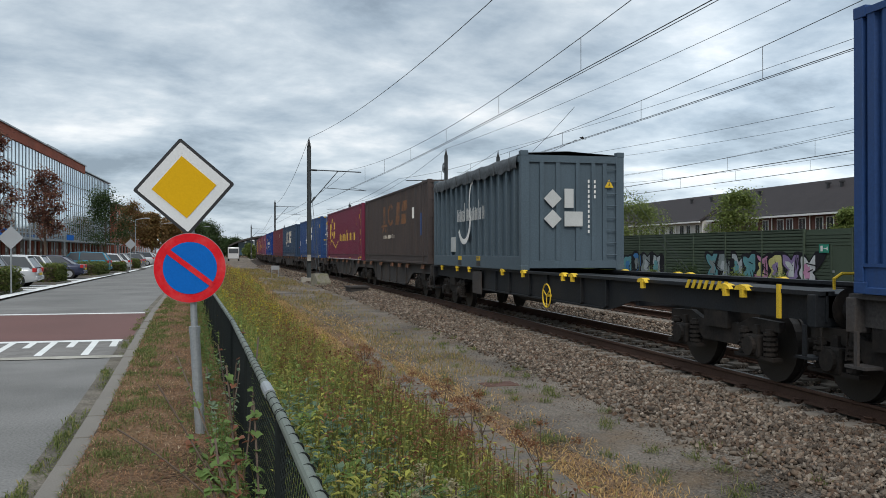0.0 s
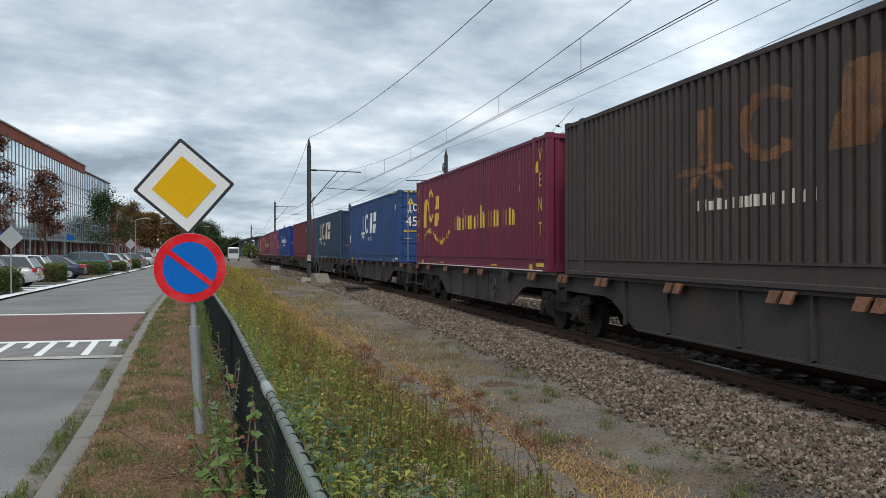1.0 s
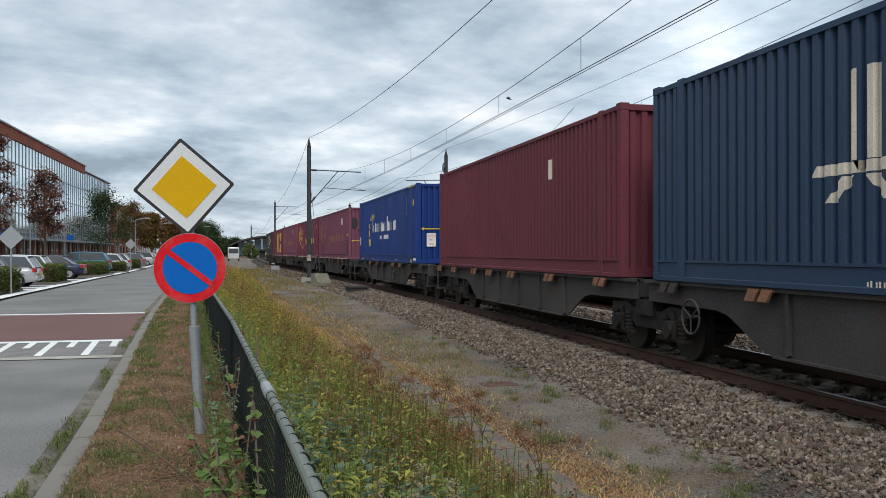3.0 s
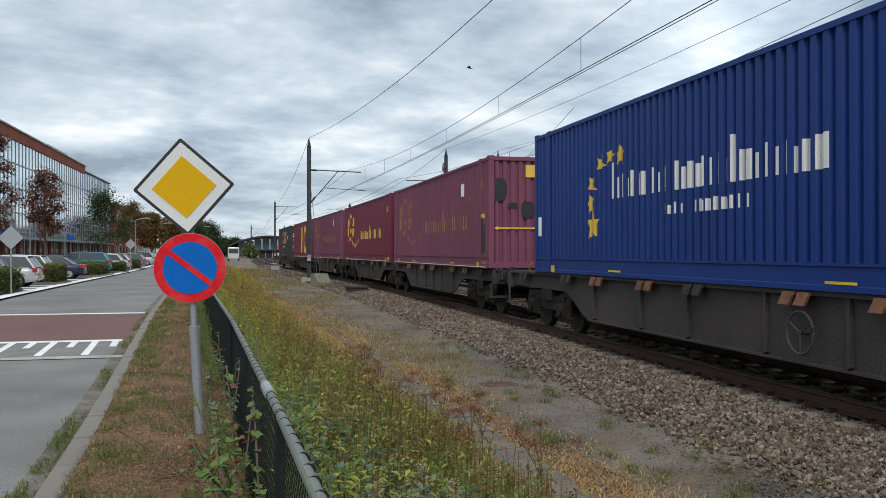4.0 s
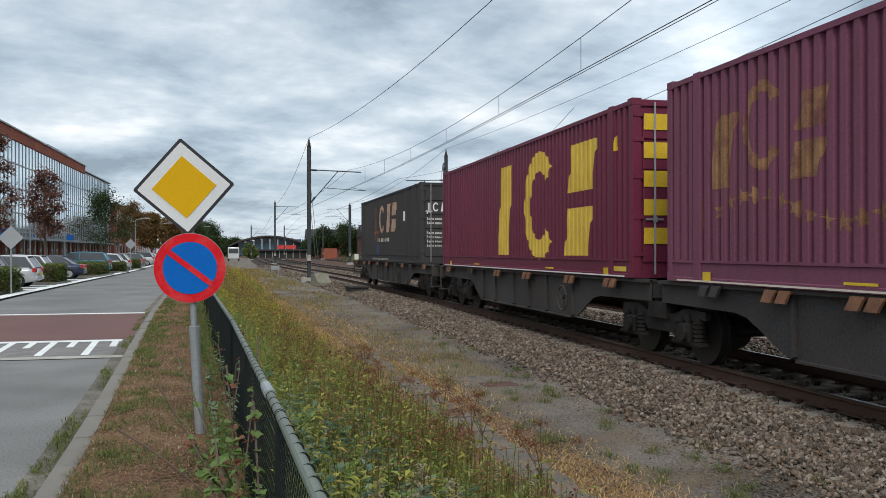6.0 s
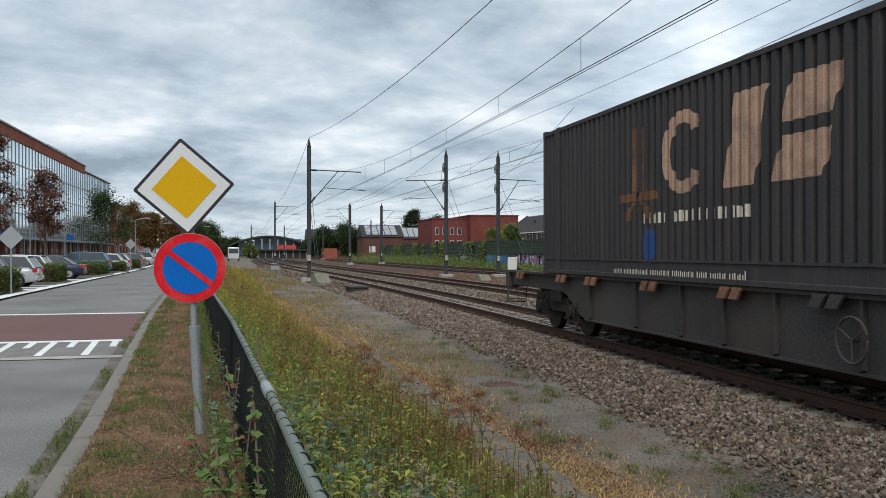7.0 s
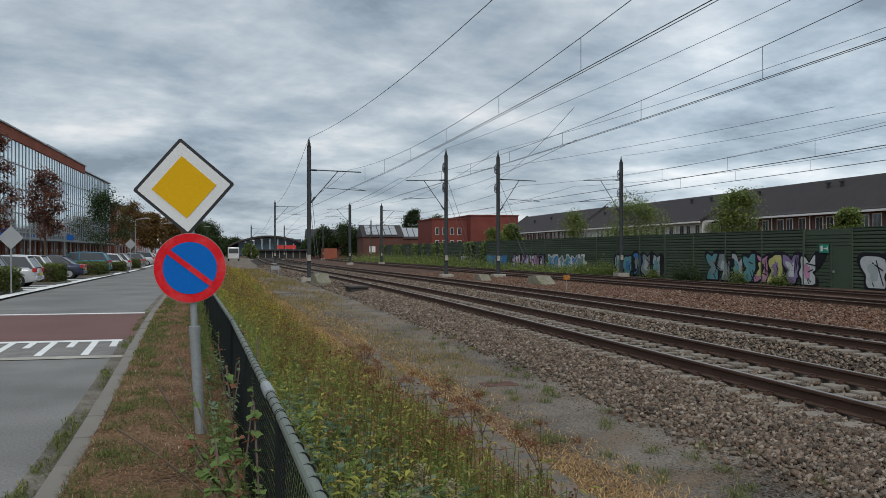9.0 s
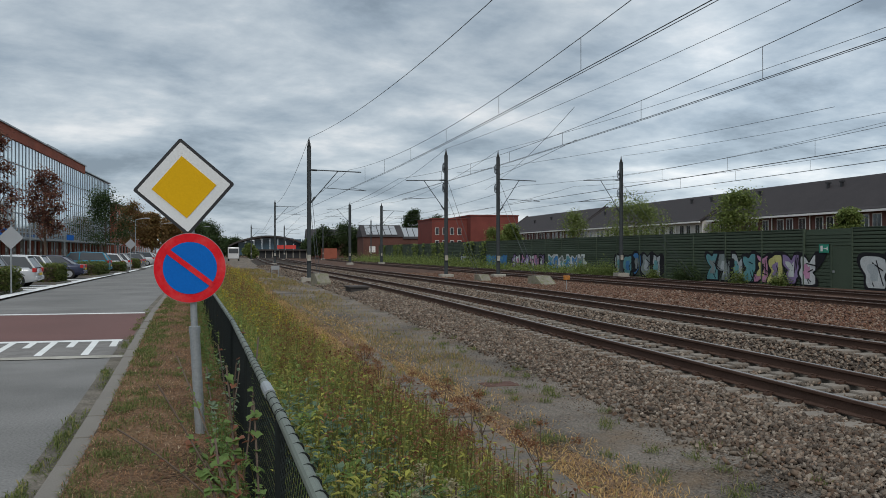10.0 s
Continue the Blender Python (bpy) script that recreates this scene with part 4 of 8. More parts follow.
end_shapes(g4, [rect(-1.0 + 0.22 * k, 2.8, 0.12, 0.06) for k in range(9)], M["yellow"], "warning_stripe", proud=0.04)
warning_triangle(g4, -0.75, 2.32, 0.15)
single(60.86, "dark grey container wagon with fold-down stops", 9, wheel=70.4)

g5 = container("g5", "dark blue box container with cream marks", 78.4, CL, M["c_navy"])
side_shapes(g5, three_marks(9.6, 1.25, 1.1, 1.75), M["cream"], "trade_mark")
side_shapes(g5, words(6.75, 0.86, 1.2, 0.2, 8, (), 6), M["white"])
end_shapes(g5, flip(three_marks(0.45, 2.25, 0.33)), M["white"], "trade_mark", proud=0.01)
end_shapes(g5, [rect(-0.9, 0.78, 1.5, 0.05), rect(-0.25, 0.74, 0.28, 0.14)], M["red_paint"], "stripe", proud=0.02)
end_shapes(g5, [rect(0.34, 0.95 + 0.115 * k, 0.045, 0.075) for k in range(11)] + [rect(0.58, 1.75 + 0.115 * k, 0.045, 0.075) for k in range(4)], M["white"], proud=0.02)
side_shapes(g5, [rect(0.75, 0.55, 0.12, 0.3)], M["yellow"], "notice_plate")
part("lettering", draped([[(u - CL / 2, z) for u, z in s] for s in words(5.9, 0.07, 3.2, 0.07, 26)], lambda u, d, z: (-1.256, u, z), True), M["cream"], g5)

r6 = container("r6", "faded red box container, weathered and unmarked", 93.3, CL, M["c_rusty"])
side_shapes(r6, [rect(3.3, 1.9, 0.25, 0.4)], M["cream"], "notice_plate")
pair(78.4, 93.3, "brown-grey articulated container wagon with fish-bellied sills", 15, wheel=91.0)

m7 = container("m7", "bright blue box container with yellow stars", 110.6, CL, M["c_royal"])
st = []
for k, (u, z) in enumerate(((10.55, 0.9), (10.65, 1.28), (10.6, 1.6), (10.2, 1.95), (9.8, 2.05), (9.4, 2.02))):
    st += star(u, z, 0.2 if k else 0.32, 15 * k)
side_shapes(m7, st, M["gold"], "star_row")
side_shapes(m7, words(4.1, 1.32, 5.9, 0.42, 16, (15, 5), 9), M["white"])
side_shapes(m7, words(5.6, 0.98, 2.4, 0.18, 12, (), 10), M["white"])
side_shapes(m7, [rect(13.3, 0.75, 0.2, 0.4)], M["white"], "notice_plate")
side_bits(m7, 7)
end_shapes(m7, [[(-1.1, 1.25), (-1.0, 1.19), (-1.0, 1.23), (1.1, 1.23), (1.1, 1.27), (-1.0, 1.27), (-1.0, 1.31)], rect(-0.2, 1.15, 0.4, 0.18)], M["yellow"], "arrow_mark", proud=0.02)
caution_plate(m7, -0.72, 0.85)
single(110.6, "dark grey container wagon with rusty stops", 21, wheel=115.2)

e8 = container("e8", "chalky purple-maroon box container with worn marks", 128.05, CL, M["c_faded"])
maroon_marks(e8, M["faded_gold"])
side_bits(e8, 8, M["cream"])
side_shapes(e8, [rect(2.6, 2.0, 0.24, 0.36)], M["white"], "notice_plate")
side_shapes(e8, blob(0.64, 0.85, 0.2, 0.5, 3), M["black_paint"], "paint_patch")
side_shapes(e8, [rect(0.45, 1.3, 0.42, 0.12)], M["gold"], "paint_patch")
end_shapes(e8, blob(-0.98, 2.0, 0.22, 0.3, 5) + blob(-0.2, 1.52, 0.17, 0.24, 6) + blob(-0.6, 1.62, 0.13, 0.08, 7), M["black_paint"], "paint_patch", proud=0.008)
end_shapes(e8, [[(-1.1, 1.03), (-1.0, 0.97), (-1.0, 1.01), (1.1, 1.01), (1.1, 1.05), (-1.0, 1.05), (-1.0, 1.09)], rect(0.0, 0.93, 0.35, 0.2), rect(0.62, 0.4, 0.32, 0.42), rect(-0.25, 2.35, 0.3, 0.32)], M["gold"], "arrow_mark", proud=0.02)
end_text(e8, "CAUTION", 0.09, 0.78, 0.74, M["red_paint"], 0.7)

e9 = container("e9", "glossy maroon box container with yellow marks", 142.65, CL, M["c_maroon"], doors=True)
maroon_marks(e9, M["gold"])
side_bits(e9, 9, M["white"])
end_shapes(e9, [rect(-1.05, 0.55 + 0.46 * k, 0.62, 0.26) for k in range(5)], M["yellow"], "warning_stripe", proud=0.03)
pair(128.05, 142.65, "dark grey articulated container wagon with yellow steps", 25, wheel=146.6)

e10 = container("e10", "chalky maroon box container with worn yellow marks", 157.9, CL, M["c_faded"], doors=True)
maroon_marks(e10, M["faded_gold"])
side_bits(e10, 10, M["cream"])
side_shapes(e10, [rect(3.0, 2.05, 0.24, 0.36)], M["white"], "notice_plate")
warning_triangle(e10, -0.8, 2.25, 0.16)
end_shapes(e10, ring(-0.78, 1.65, 0.2, 0.26, 0.08, 0, 360) + ring(-0.25, 1.72, 0.22, 0.26, 0.08, 0, 360) + [k for n in range(5) for k in star(-0.95 + 0.2 * n, 1.15, 0.07)], M["gold"], "trade_mark", proud=0.024)

e11 = container("e11", "dark maroon box container with large yellow blocks", 172.8, CL, M["c_maroon"], doors=True)
blocks = [lean(6.8, 0.35, 0.85, 2.1, 0.3)] + ring(4.6, 1.4, 1.0, 1.15, 0.42, 222, 498) + [lean(1.7, 1.55, 1.2, 0.9, 0.2), lean(1.9, 0.35, 1.2, 0.9, 0.2)]
side_shapes(e11, blocks, M["gold"], "trade_mark")
side_bits(e11, 11, M["white"])
end_shapes(e11, [rect(-1.05, 0.55 + 0.46 * k, 0.62, 0.26) for k in range(5)], M["yellow"], "warning_stripe", proud=0.03)
pair(157.9, 172.8, "grey-brown articulated container wagon with fish-bellied sills", 35, wheel=176.0)

g12 = container("g12", "charcoal box container with faded copper and orange marks", 190.0, CL, M["c_black"], doors=True)
tm = three_marks(9.7, 1.25, 1.2, 1.55)
side_shapes(g12, tm[6:], M["copper"], "trade_mark")
side_shapes(g12, tm[:6], M["rust_gold"], "trade_mark")
side_shapes(g12, words(6.2, 0.86, 3.0, 0.17, 16, (), 12), M["cream"])
side_shapes(g12, blob(8.9, 0.5, 0.2, 0.28, 9), M["c_blue"], "paint_patch")
side_shapes(g12, [rect(2.75, 1.62, 0.3, 0.36)], M["white"], "document_plate")
part("lettering", draped([[(u - CL / 2, z) for u, z in s] for s in words(6.2, 0.07, 4.0, 0.08, 34)], lambda u, d, z: (-1.256, u, z), True), M["cream"], g12)
end_shapes(g12, flip(three_marks(1.0, 1.85, 0.32)) + words(-1.0, 1.55, 0.9, 0.07, 12) + words(-1.0, 1.4, 0.9, 0.07, 12) + words(-1.0, 1.05, 0.9, 0.07, 12) + words(-1.0, 0.9, 0.9, 0.07, 12) + words(-1.0, 0.75, 0.8, 0.07, 11) + words(-1.0, 0.6, 0.8, 0.07, 11), M["white"], "trade_mark", proud=0.026)
end_shapes(g12, [[(-0.2, 2.35), (0.05, 2.35), (-0.075, 2.55)]], M["red_paint"], "warning_sign", proud=0.026)
tail = single(190.0, "brown rusty container wagon with a tail board", 41, wheel=194.3, tail=3.1)
part("tail_plate", boxes((-1.22, -1.0, 3.1 + 203.716 - tail["mid"] - 0.5, 3.1 + 203.716 - tail["mid"] - 0.46, 1.2, 1.5), bevel=0.01), M["white"], tail, "white tail plate")


# ---- street ----
M["glass"] = mat("dark_window_glass", (0.03, 0.035, 0.04), 0.08, vary=0.1, bump=0.0, spec=0.8)
M["facade_glass"] = mat("bluish_facade_glass", (0.82, 0.93, 0.98), 0.05, metal=0.92, vary=0.25, scale=0.6, fine=2, bump=0.0, spread=0.5)
M["brick"] = mat("red_brick", (0.26, 0.085, 0.055), 0.85, vary=0.3, scale=2, fine=18, bump=0.3)
M["dark_brick"] = mat("dark_brown_brick", (0.11, 0.055, 0.045), 0.85, vary=0.3, scale=2, fine=18, bump=0.3)
M["roof_tile"] = mat("dark_grey_roof_tile", (0.043, 0.038, 0.039), 0.75, vary=0.35, scale=3, fine=10, bump=0.5, dist=0.03, spread=0.3)
M["barrier"] = mat("dark_green_barrier_panel", (0.058, 0.078, 0.055), 0.7, vary=0.25, scale=2, fine=25, spread=0.3, bump=0.1)
M["fence_green"] = mat("green_grey_fence_coating", (0.105, 0.122, 0.10), 0.55, vary=0.2, scale=10, fine=50, bump=0.1)
M["fence_mesh"] = mat("dark_fence_wire", (0.012, 0.015, 0.014), 0.6, vary=0.2)
M["sign_grey"] = mat("grey_sign_back", (0.28, 0.29, 0.30), 0.5, metal=0.3, vary=0.1)
M["sign_white"] = mat("sign_white_sheeting", (0.60, 0.61, 0.61), 0.45, vary=0.06, scale=5)
M["sign_yellow"] = mat("sign_yellow_sheeting", (0.60, 0.345, 0.006), 0.62, vary=0.06, scale=5)
M["sign_red"] = mat("sign_red_sheeting", (0.58, 0.012, 0.020), 0.62, vary=0.12, scale=14, dirt=(0.5, 0.3, 0.28), dirt_amount=0.15)
M["sign_blue"] = mat("sign_blue_sheeting", (0.003, 0.115, 0.44), 0.62, vary=0.08, scale=6)
M["tyre"] = mat("black_rubber", (0.02, 0.02, 0.02), 0.85, vary=0.2)
M["bark"] = mat("grey_brown_bark", (0.12, 0.09, 0.07), 0.9, vary=0.35, scale=12, fine=40, bump=0.6)
M["rusty_duct"] = mat("red_brown_drain_cover", (0.12, 0.072, 0.06), 0.9, vary=0.3)

M["gutter_dirt"] = mat("gutter_dirt", (0.13, 0.115, 0.095), 0.95, vary=0.6, scale=8, fine=40, bump=0.6, dirt=(0.075, 0.062, 0.045), dirt_amount=0.8)
kerb = tagged(new("kerb"), "row of grey concrete kerb stones", "kerb", kind="structure")
KERB = bpy.data.meshes.new("kerb_stone")
bm = boxes((-0.035, 0.13, 0.004, 0.996, -0.2, 0.10), bevel=0.012)
bm.to_mesh(KERB)
bm.free()
KERB.materials.append(M["kerb"])
y = -3.0
while y < 110:
    o = new("kerb_stone", KERB)
    o.parent = kerb
    turn = -math.degrees(math.atan2(kerb_x(y + 1) - kerb_x(y), 1.0))
    o.matrix_basis = pose(kerb_x(y) - 0.08, y, random.uniform(-0.008, 0.008), 0, 0, turn)
    y += 1.0
strip("gutter", lambda y: kerb_x(y) - 0.34, lambda y: kerb_x(y) - 0.1, YS, 0.006, M["gutter_dirt"], "narrow dirt-filled gutter along the kerb", "gutter")
strip("kerb_far", lambda y: kerb_x(y) - 6.0, lambda y: kerb_x(y) - 5.5, YS, 0.07, M["white_line"], "pale concrete edge band of the parking bays", "kerb")



def patch(name, x0, x1, y0, y1, z, m, label):
    bm = bmesh.new()
    n = 8
    for k in range(n):
        a, b = y0 + (y1 - y0) * k / n, y0 + (y1 - y0) * (k + 1) / n
        bm.faces.new([bm.verts.new(v) for v in ((x0(a), a, z), (x1(a), a, z), (x1(b), b, z), (x0(b), b, z))])
    bmesh.ops.remove_doubles(bm, verts=bm.verts, dist=0.001)
    return tagged(link_mesh(name, bm, m), label, "road marking", kind="structure")


right = lambda y: kerb_x(y) - 0.2
left = lambda y: kerb_x(y) - 5.5
patch("road_table", left, right, 17.75, 25.1, 0.008, M["red_asphalt"], "red asphalt speed table across the street")
patch("road_pavers", left, lambda y: kerb_x(y) - 0.35, 14.75, 17.35, 0.008, M["paving"], "grey paver ramp in front of the speed table")
patch("road_line_far", left, lambda y: kerb_x(y) - 0.3, 25.1, 25.45, 0.012, M["white_line"], "white line at the far side of the speed table")
patch("road_line_near", left, lambda y: kerb_x(y) - 0.35, 17.4, 17.72, 0.012, M["white_line"], "white line at the near side of the speed table")
patch("road_band", left, lambda y: kerb_x(y) - 0.15, 14.7, 15.05, 0.012, M["concrete"], "pale concrete band across the street")
for k in range(13):
    x = -2.46 - k * 0.36
    ln = 2.25 if k % 2 else 1.0
    bm = bmesh.new()
    sh = 0.08 * ln
    bm.faces.new([bm.verts.new(v) for v in ((x, 17.42, 0.013), (x + sh, 17.42 - ln, 0.013), (x + sh + 0.12, 17.42 - ln, 0.013), (x + 0.12, 17.42, 0.013))])
    tagged(link_mesh("road_stripe", bm, M["white_line"]), "white stripe painted on the ramp pavers", "road marking", "ramp stripes", "structure")

# traffic signs on one post
sign = thing("traffic_sign", "no-parking disc under a yellow priority diamond on a galvanised post", "traffic sign", at=(-0.45, 8.1, 0))
part("post", rods(((0.055, 0.0, 0.0), (0.0, 0.0, 1.0), 0.045), n=14), M["galv"], sign, "thicker lower sleeve of the post", smooth=False)
part("upper_post", rods(((0.0, 0.0, 0.98), (-0.05, 0.0, 2.55), 0.03), n=14), M["galv"], sign)
part("collar", rods(((0.002, 0, 0.97), (0.0, 0, 1.03), 0.05), n=14), M["galv"], sign)


def plate(outline, y0, y1, m, name, parent, label=""):
    bm = bmesh.new()
    a = [bm.verts.new((x, y0, z)) for x, z in outline]
    b = [bm.verts.new((x, y1, z)) for x, z in outline]
    bm.faces.new(a)
    bm.faces.new(b[::-1])
    for i in range(len(a)):
        bm.faces.new((a[i], b[i], b[(i + 1) % len(a)], a[(i + 1) % len(a)]))
    bmesh.ops.recalc_face_normals(bm, faces=bm.faces)
    return part(name, bm, m, parent, label)


def diamond(cx, cz, half, turn, soft=0.04):
    pts = []
    for k in range(4):
        a = radians(90 * k + turn)
        for d in (-6, 0, 6):
            r = half - soft * 0.3 if d == 0 else half - soft * 0.42
            t = a + radians(d * soft / 0.04 * 0.35)
            pts.append((cx + r * math.cos(t), cz + r * math.sin(t)))
    return pts


def disc(cx, cz, r, n=48):
    return [(cx + r * math.cos(2 * math.pi * k / n), cz + r * math.sin(2 * math.pi * k / n)) for k in range(n)]


dm = new("priority_plate")
dm.parent = sign
dm.matrix_basis = pose(-0.085, -0.05, 2.275, 2, 0, 0)
plate(diamond(0, 0, 0.440, 4.5, 0.03), 0.0, 0.012, M["black_paint"], "plate_edge", dm)
plate(diamond(0, 0, 0.402, 4.5, 0.02), -0.004, 0.002, M["sign_white"], "white_field", dm)
plate(diamond(0, 0, 0.278, 4.5, 0.0), -0.008, -0.003, M["sign_yellow"], "yellow_field", dm)
part("bracket", boxes((0.03, 0.11, 0.012, 0.05, -0.2, -0.16), (0.03, 0.11, 0.012, 0.05, 0.12, 0.16)), M["galv"], dm)
rd = new("no_parking_plate")
rd.parent = sign
rd.matrix_basis = pose(-0.035, -0.06, 1.555, 1, 0, 3)
plate(disc(0, 0, 0.312), 0.0, 0.014, M["sign_grey"], "plate_edge", rd)
plate(disc(0, 0, 0.308), -0.004, 0.002, M["sign_red"], "red_field", rd)
plate(disc(0, 0, 0.232), -0.008, -0.003, M["sign_blue"], "blue_field", rd)
c, s = math.cos(radians(-38)), math.sin(radians(-38))
bar = [(-0.25, -0.024), (0.25, -0.024), (0.25, 0.024), (-0.25, 0.024)]
plate([(x * c - z * s, x * s + z * c) for x, z in bar], -0.012, -0.007, M["sign_red"], "slanting_bar", rd)
part("bracket", boxes((0.0, 0.07, 0.014, 0.06, 0.1, 0.13), (0.0, 0.07, 0.014, 0.06, -0.15, -0.12)), M["galv"], rd)


# wire fence along the verge
def fence_x(y):
    return kerb_x(y) + 1.262 - 0.012 * max(0, 3 - y)


fence = thing("wire_fence", "low chain-link fence with a green-grey tubular top rail", "fence")
FY = [-4.0 + 2.6 * k for k in range(30)]
FZ = 1.0


for a, b in zip(FY, FY[1:]):
    part("top_rail", rods(((fence_x(a), a, FZ), (fence_x(b), b, FZ), 0.0225), n=12), M["fence_green"], fence)
    part("post", rods(((fence_x(b), b, -0.1), (fence_x(b), b, FZ - 0.02), 0.022), n=10), M["fence_mesh"], fence)
    vs, fs = [], []
    if b < 24:
        st = 0.06
        x0, x1 = fence_x(a), fence_x(b)
        n = int((b - a + 0.95) / st)
        for k in range(n):
            for dirn in (1, -1):
                s0 = a - 0.95 + k * st
                p = [(s0, 0.03), (s0 + 0.95, 0.98)] if dirn > 0 else [(s0 + 0.95, 0.03), (s0, 0.98)]
                (ya, za), (yb, zb) = p
                if ya > yb:
                    (ya, za), (yb, zb) = (yb, zb), (ya, za)
                if yb < a or ya > b:
                    continue
                if ya < a:
                    za += (zb - za) * (a - ya) / (yb - ya)
                    ya = a
                if yb > b:
                    zb = za + (zb - za) * (b - ya) / (yb - ya)
                    yb = b
                fx = lambda yy: x0 + (x1 - x0) * (yy - a) / (b - a)
                i = len(vs)
                w = 0.0014
                for yy, zz in ((ya, za), (yb, zb)):
                    vs += [(fx(yy) - w, yy, zz), (fx(yy) + w, yy, zz + w), (fx(yy) + w, yy, zz - w)]
                fs += [(i, i + 1, i + 4, i + 3), (i + 1, i + 2, i + 5, i + 4), (i + 2, i, i + 3, i + 5)]
        tagged(mesh_np("chain_link", vs, fs, M["fence_mesh"], fence), kind="stuff")
    k = a
    if b < 16:
        while k < b:
            part("tie_ring", rods(((fence_x(k), k - 0.004, FZ), (fence_x(k), k + 0.004, FZ), 0.025), n=10), M["fence_mesh"], fence)
            k += 0.16 if b < 8 else 0.32


part("rail_sleeve", rods(((fence_x(4.32), 4.32, FZ), (fence_x(4.62), 4.62, FZ), 0.028), n=12), M["galv"], fence, "plain grey joint sleeve on the rail")


# ---- overhead line ----
def mast(x, y, base, top, arm, label, wheels=0, guy=None, arm_z=7.15, low_z=5.85, block=True, heavy=0.13):
    m = thing("catenary_mast", label, "catenary mast", "catenary masts", at=(x, y, base))
    h = top - base
    bm = boxes((-heavy, -heavy + 0.02, -heavy * 0.7, heavy * 0.7, 0.2, h - 0.5), (heavy - 0.02, heavy, -heavy * 0.7, heavy * 0.7, 0.2, h - 0.5), (-heavy + 0.02, heavy - 0.02, -0.012, 0.012, 0.2, h - 0.5))
    part("column", bm, M["mast"], m)
    bm = bmesh.new()
    rod(bm, (0, 0, h - 0.5), (0, 0, h - 0.35), 0.10, n=10)
    rod(bm, (0, 0, h - 0.36), (0, 0, h), 0.075, 0.02, n=10)
    part("insulator", bm, M["wire"], m)
    if block:
        part("foundation", boxes((-0.5, 0.5, -0.5, 0.5, -0.5, 0.28), bevel=0.03), M["concrete"], m)
    if arm:
        s = 1 if arm > 0 else -1
        az, lz = arm_z - base, low_z - base
        part("top_arm", rods(((0, 0, az), (arm, 0, az - 0.1), 0.035), ((0, 0, az), (s * 0.5, 0, az - 0.03), 0.06)), M["mast"], m)
        part("stay", rods(((s * 0.12, 0, lz - 0.9), (arm * 0.55, 0, az - 0.08), 0.028), ((s * 0.12, 0, lz - 0.9), (s * 0.4, 0, lz - 0.55), 0.06)), M["mast"], m)
        part("steady_arm", rods(((arm * 0.28, 0, lz + 0.05), (arm * 1.1, 0.0, lz - 0.1), 0.02), ((arm * 1.1, 0, lz - 0.1), (arm * 0.8, 0, lz + 0.1), 0.012)), M["mast"], m)
    for k in range(wheels):
        z = h - 1.5 - 1.55 * k
        bm = bmesh.new()
        s = -1 if arm < 0 else -1
        tube_path(bm, [(s * 0.2, 0.35 * math.cos(q * math.pi / 8), z + 0.35 * math.sin(q * math.pi / 8)) for q in range(17)], 0.03, 5)
        for q in range(4):
            rod(bm, (s * 0.2, 0.35 * math.cos(q * math.pi / 4), z + 0.35 * math.sin(q * math.pi / 4)), (s * 0.2, -0.35 * math.cos(q * math.pi / 4), z - 0.35 * math.sin(q * math.pi / 4)), 0.015, n=5)
        rod(bm, (0, 0, z), (s * 0.24, 0, z), 0.05)
        part("tension_wheel", bm, M["mast"], m)
    part("number_plate", boxes((-0.12, 0.12, -heavy - 0.02, -heavy, 1.35, 1.75)), M["concrete"], m)
    if guy:
        gx, gy = guy[0] - x, guy[1] - y
        gz = -0.1
        part("guy_rod", rods(((0, -0.1, h - 2.2), (gx, gy, gz + 0.4), 0.014), ((0, -0.1, h - 3.6), (gx - 0.15, gy + 0.1, gz + 0.4), 0.014)), M["mast"], m)
    return m


M["mossy"] = mat("mossy_concrete", (0.20, 0.185, 0.15), 0.95, vary=0.35, scale=9, fine=40, bump=0.5, dirt=(0.10, 0.105, 0.035), dirt_amount=0.85)


def anchor_block(x, y, z, w=0.8):
    bm = bmesh.new()
    extrude_x(bm, [(-w * 0.6, 0.0), (w * 0.6, 0.0), (w * 0.6, 0.75), (-w * 0.05, 0.75), (-w * 0.6, 0.25)], -w / 2, w / 2)
    b = link_mesh("anchor_block", bm, M["mossy"])
    b.matrix_basis = pose(x, y, z, 0, 0, 20)
    return tagged(b, "sloping pale concrete anchor block on the ground", "concrete block", "anchor blocks")


mast(3.95, 56.2, -0.25, 9.0, 3.35, "tall grey steel catenary mast on a concrete foot", guy=(4.15, 49.8), arm_z=6.95, low_z=5.75)
anchor_block(4.15, 49.6, -0.3)
mast(15.3, 66.3, -0.35, 9.75, -3.2, "grey catenary mast with two tension wheels", 2, guy=(15.7, 57.6), arm_z=7.3)
anchor_block(15.8, 57.2, -0.62)
mast(19.75, 67.0, -0.4, 9.8, 3.2, "dark catenary mast with tension wheels between the tracks", 2, guy=(17.7, 51.4), arm_z=7.5)
anchor_block(17.75, 50.7, -0.55, 1.15)
mast(30.2, 66.6, -0.35, 9.55, -3.3, "dark catenary mast beside the noise barrier", 2, guy=(29.8, 54.0), arm_z=7.6)
mast(4.3, 134, -0.3, 9.6, 3.6, "distant grey catenary mast with bracket arms", arm_z=8.6, low_z=7.4)
mast(15.9, 136, -0.3, 9.5, -3.6, "distant grey catenary mast with bracket arms", arm_z=8.4, low_z=7.2, heavy=0.2)
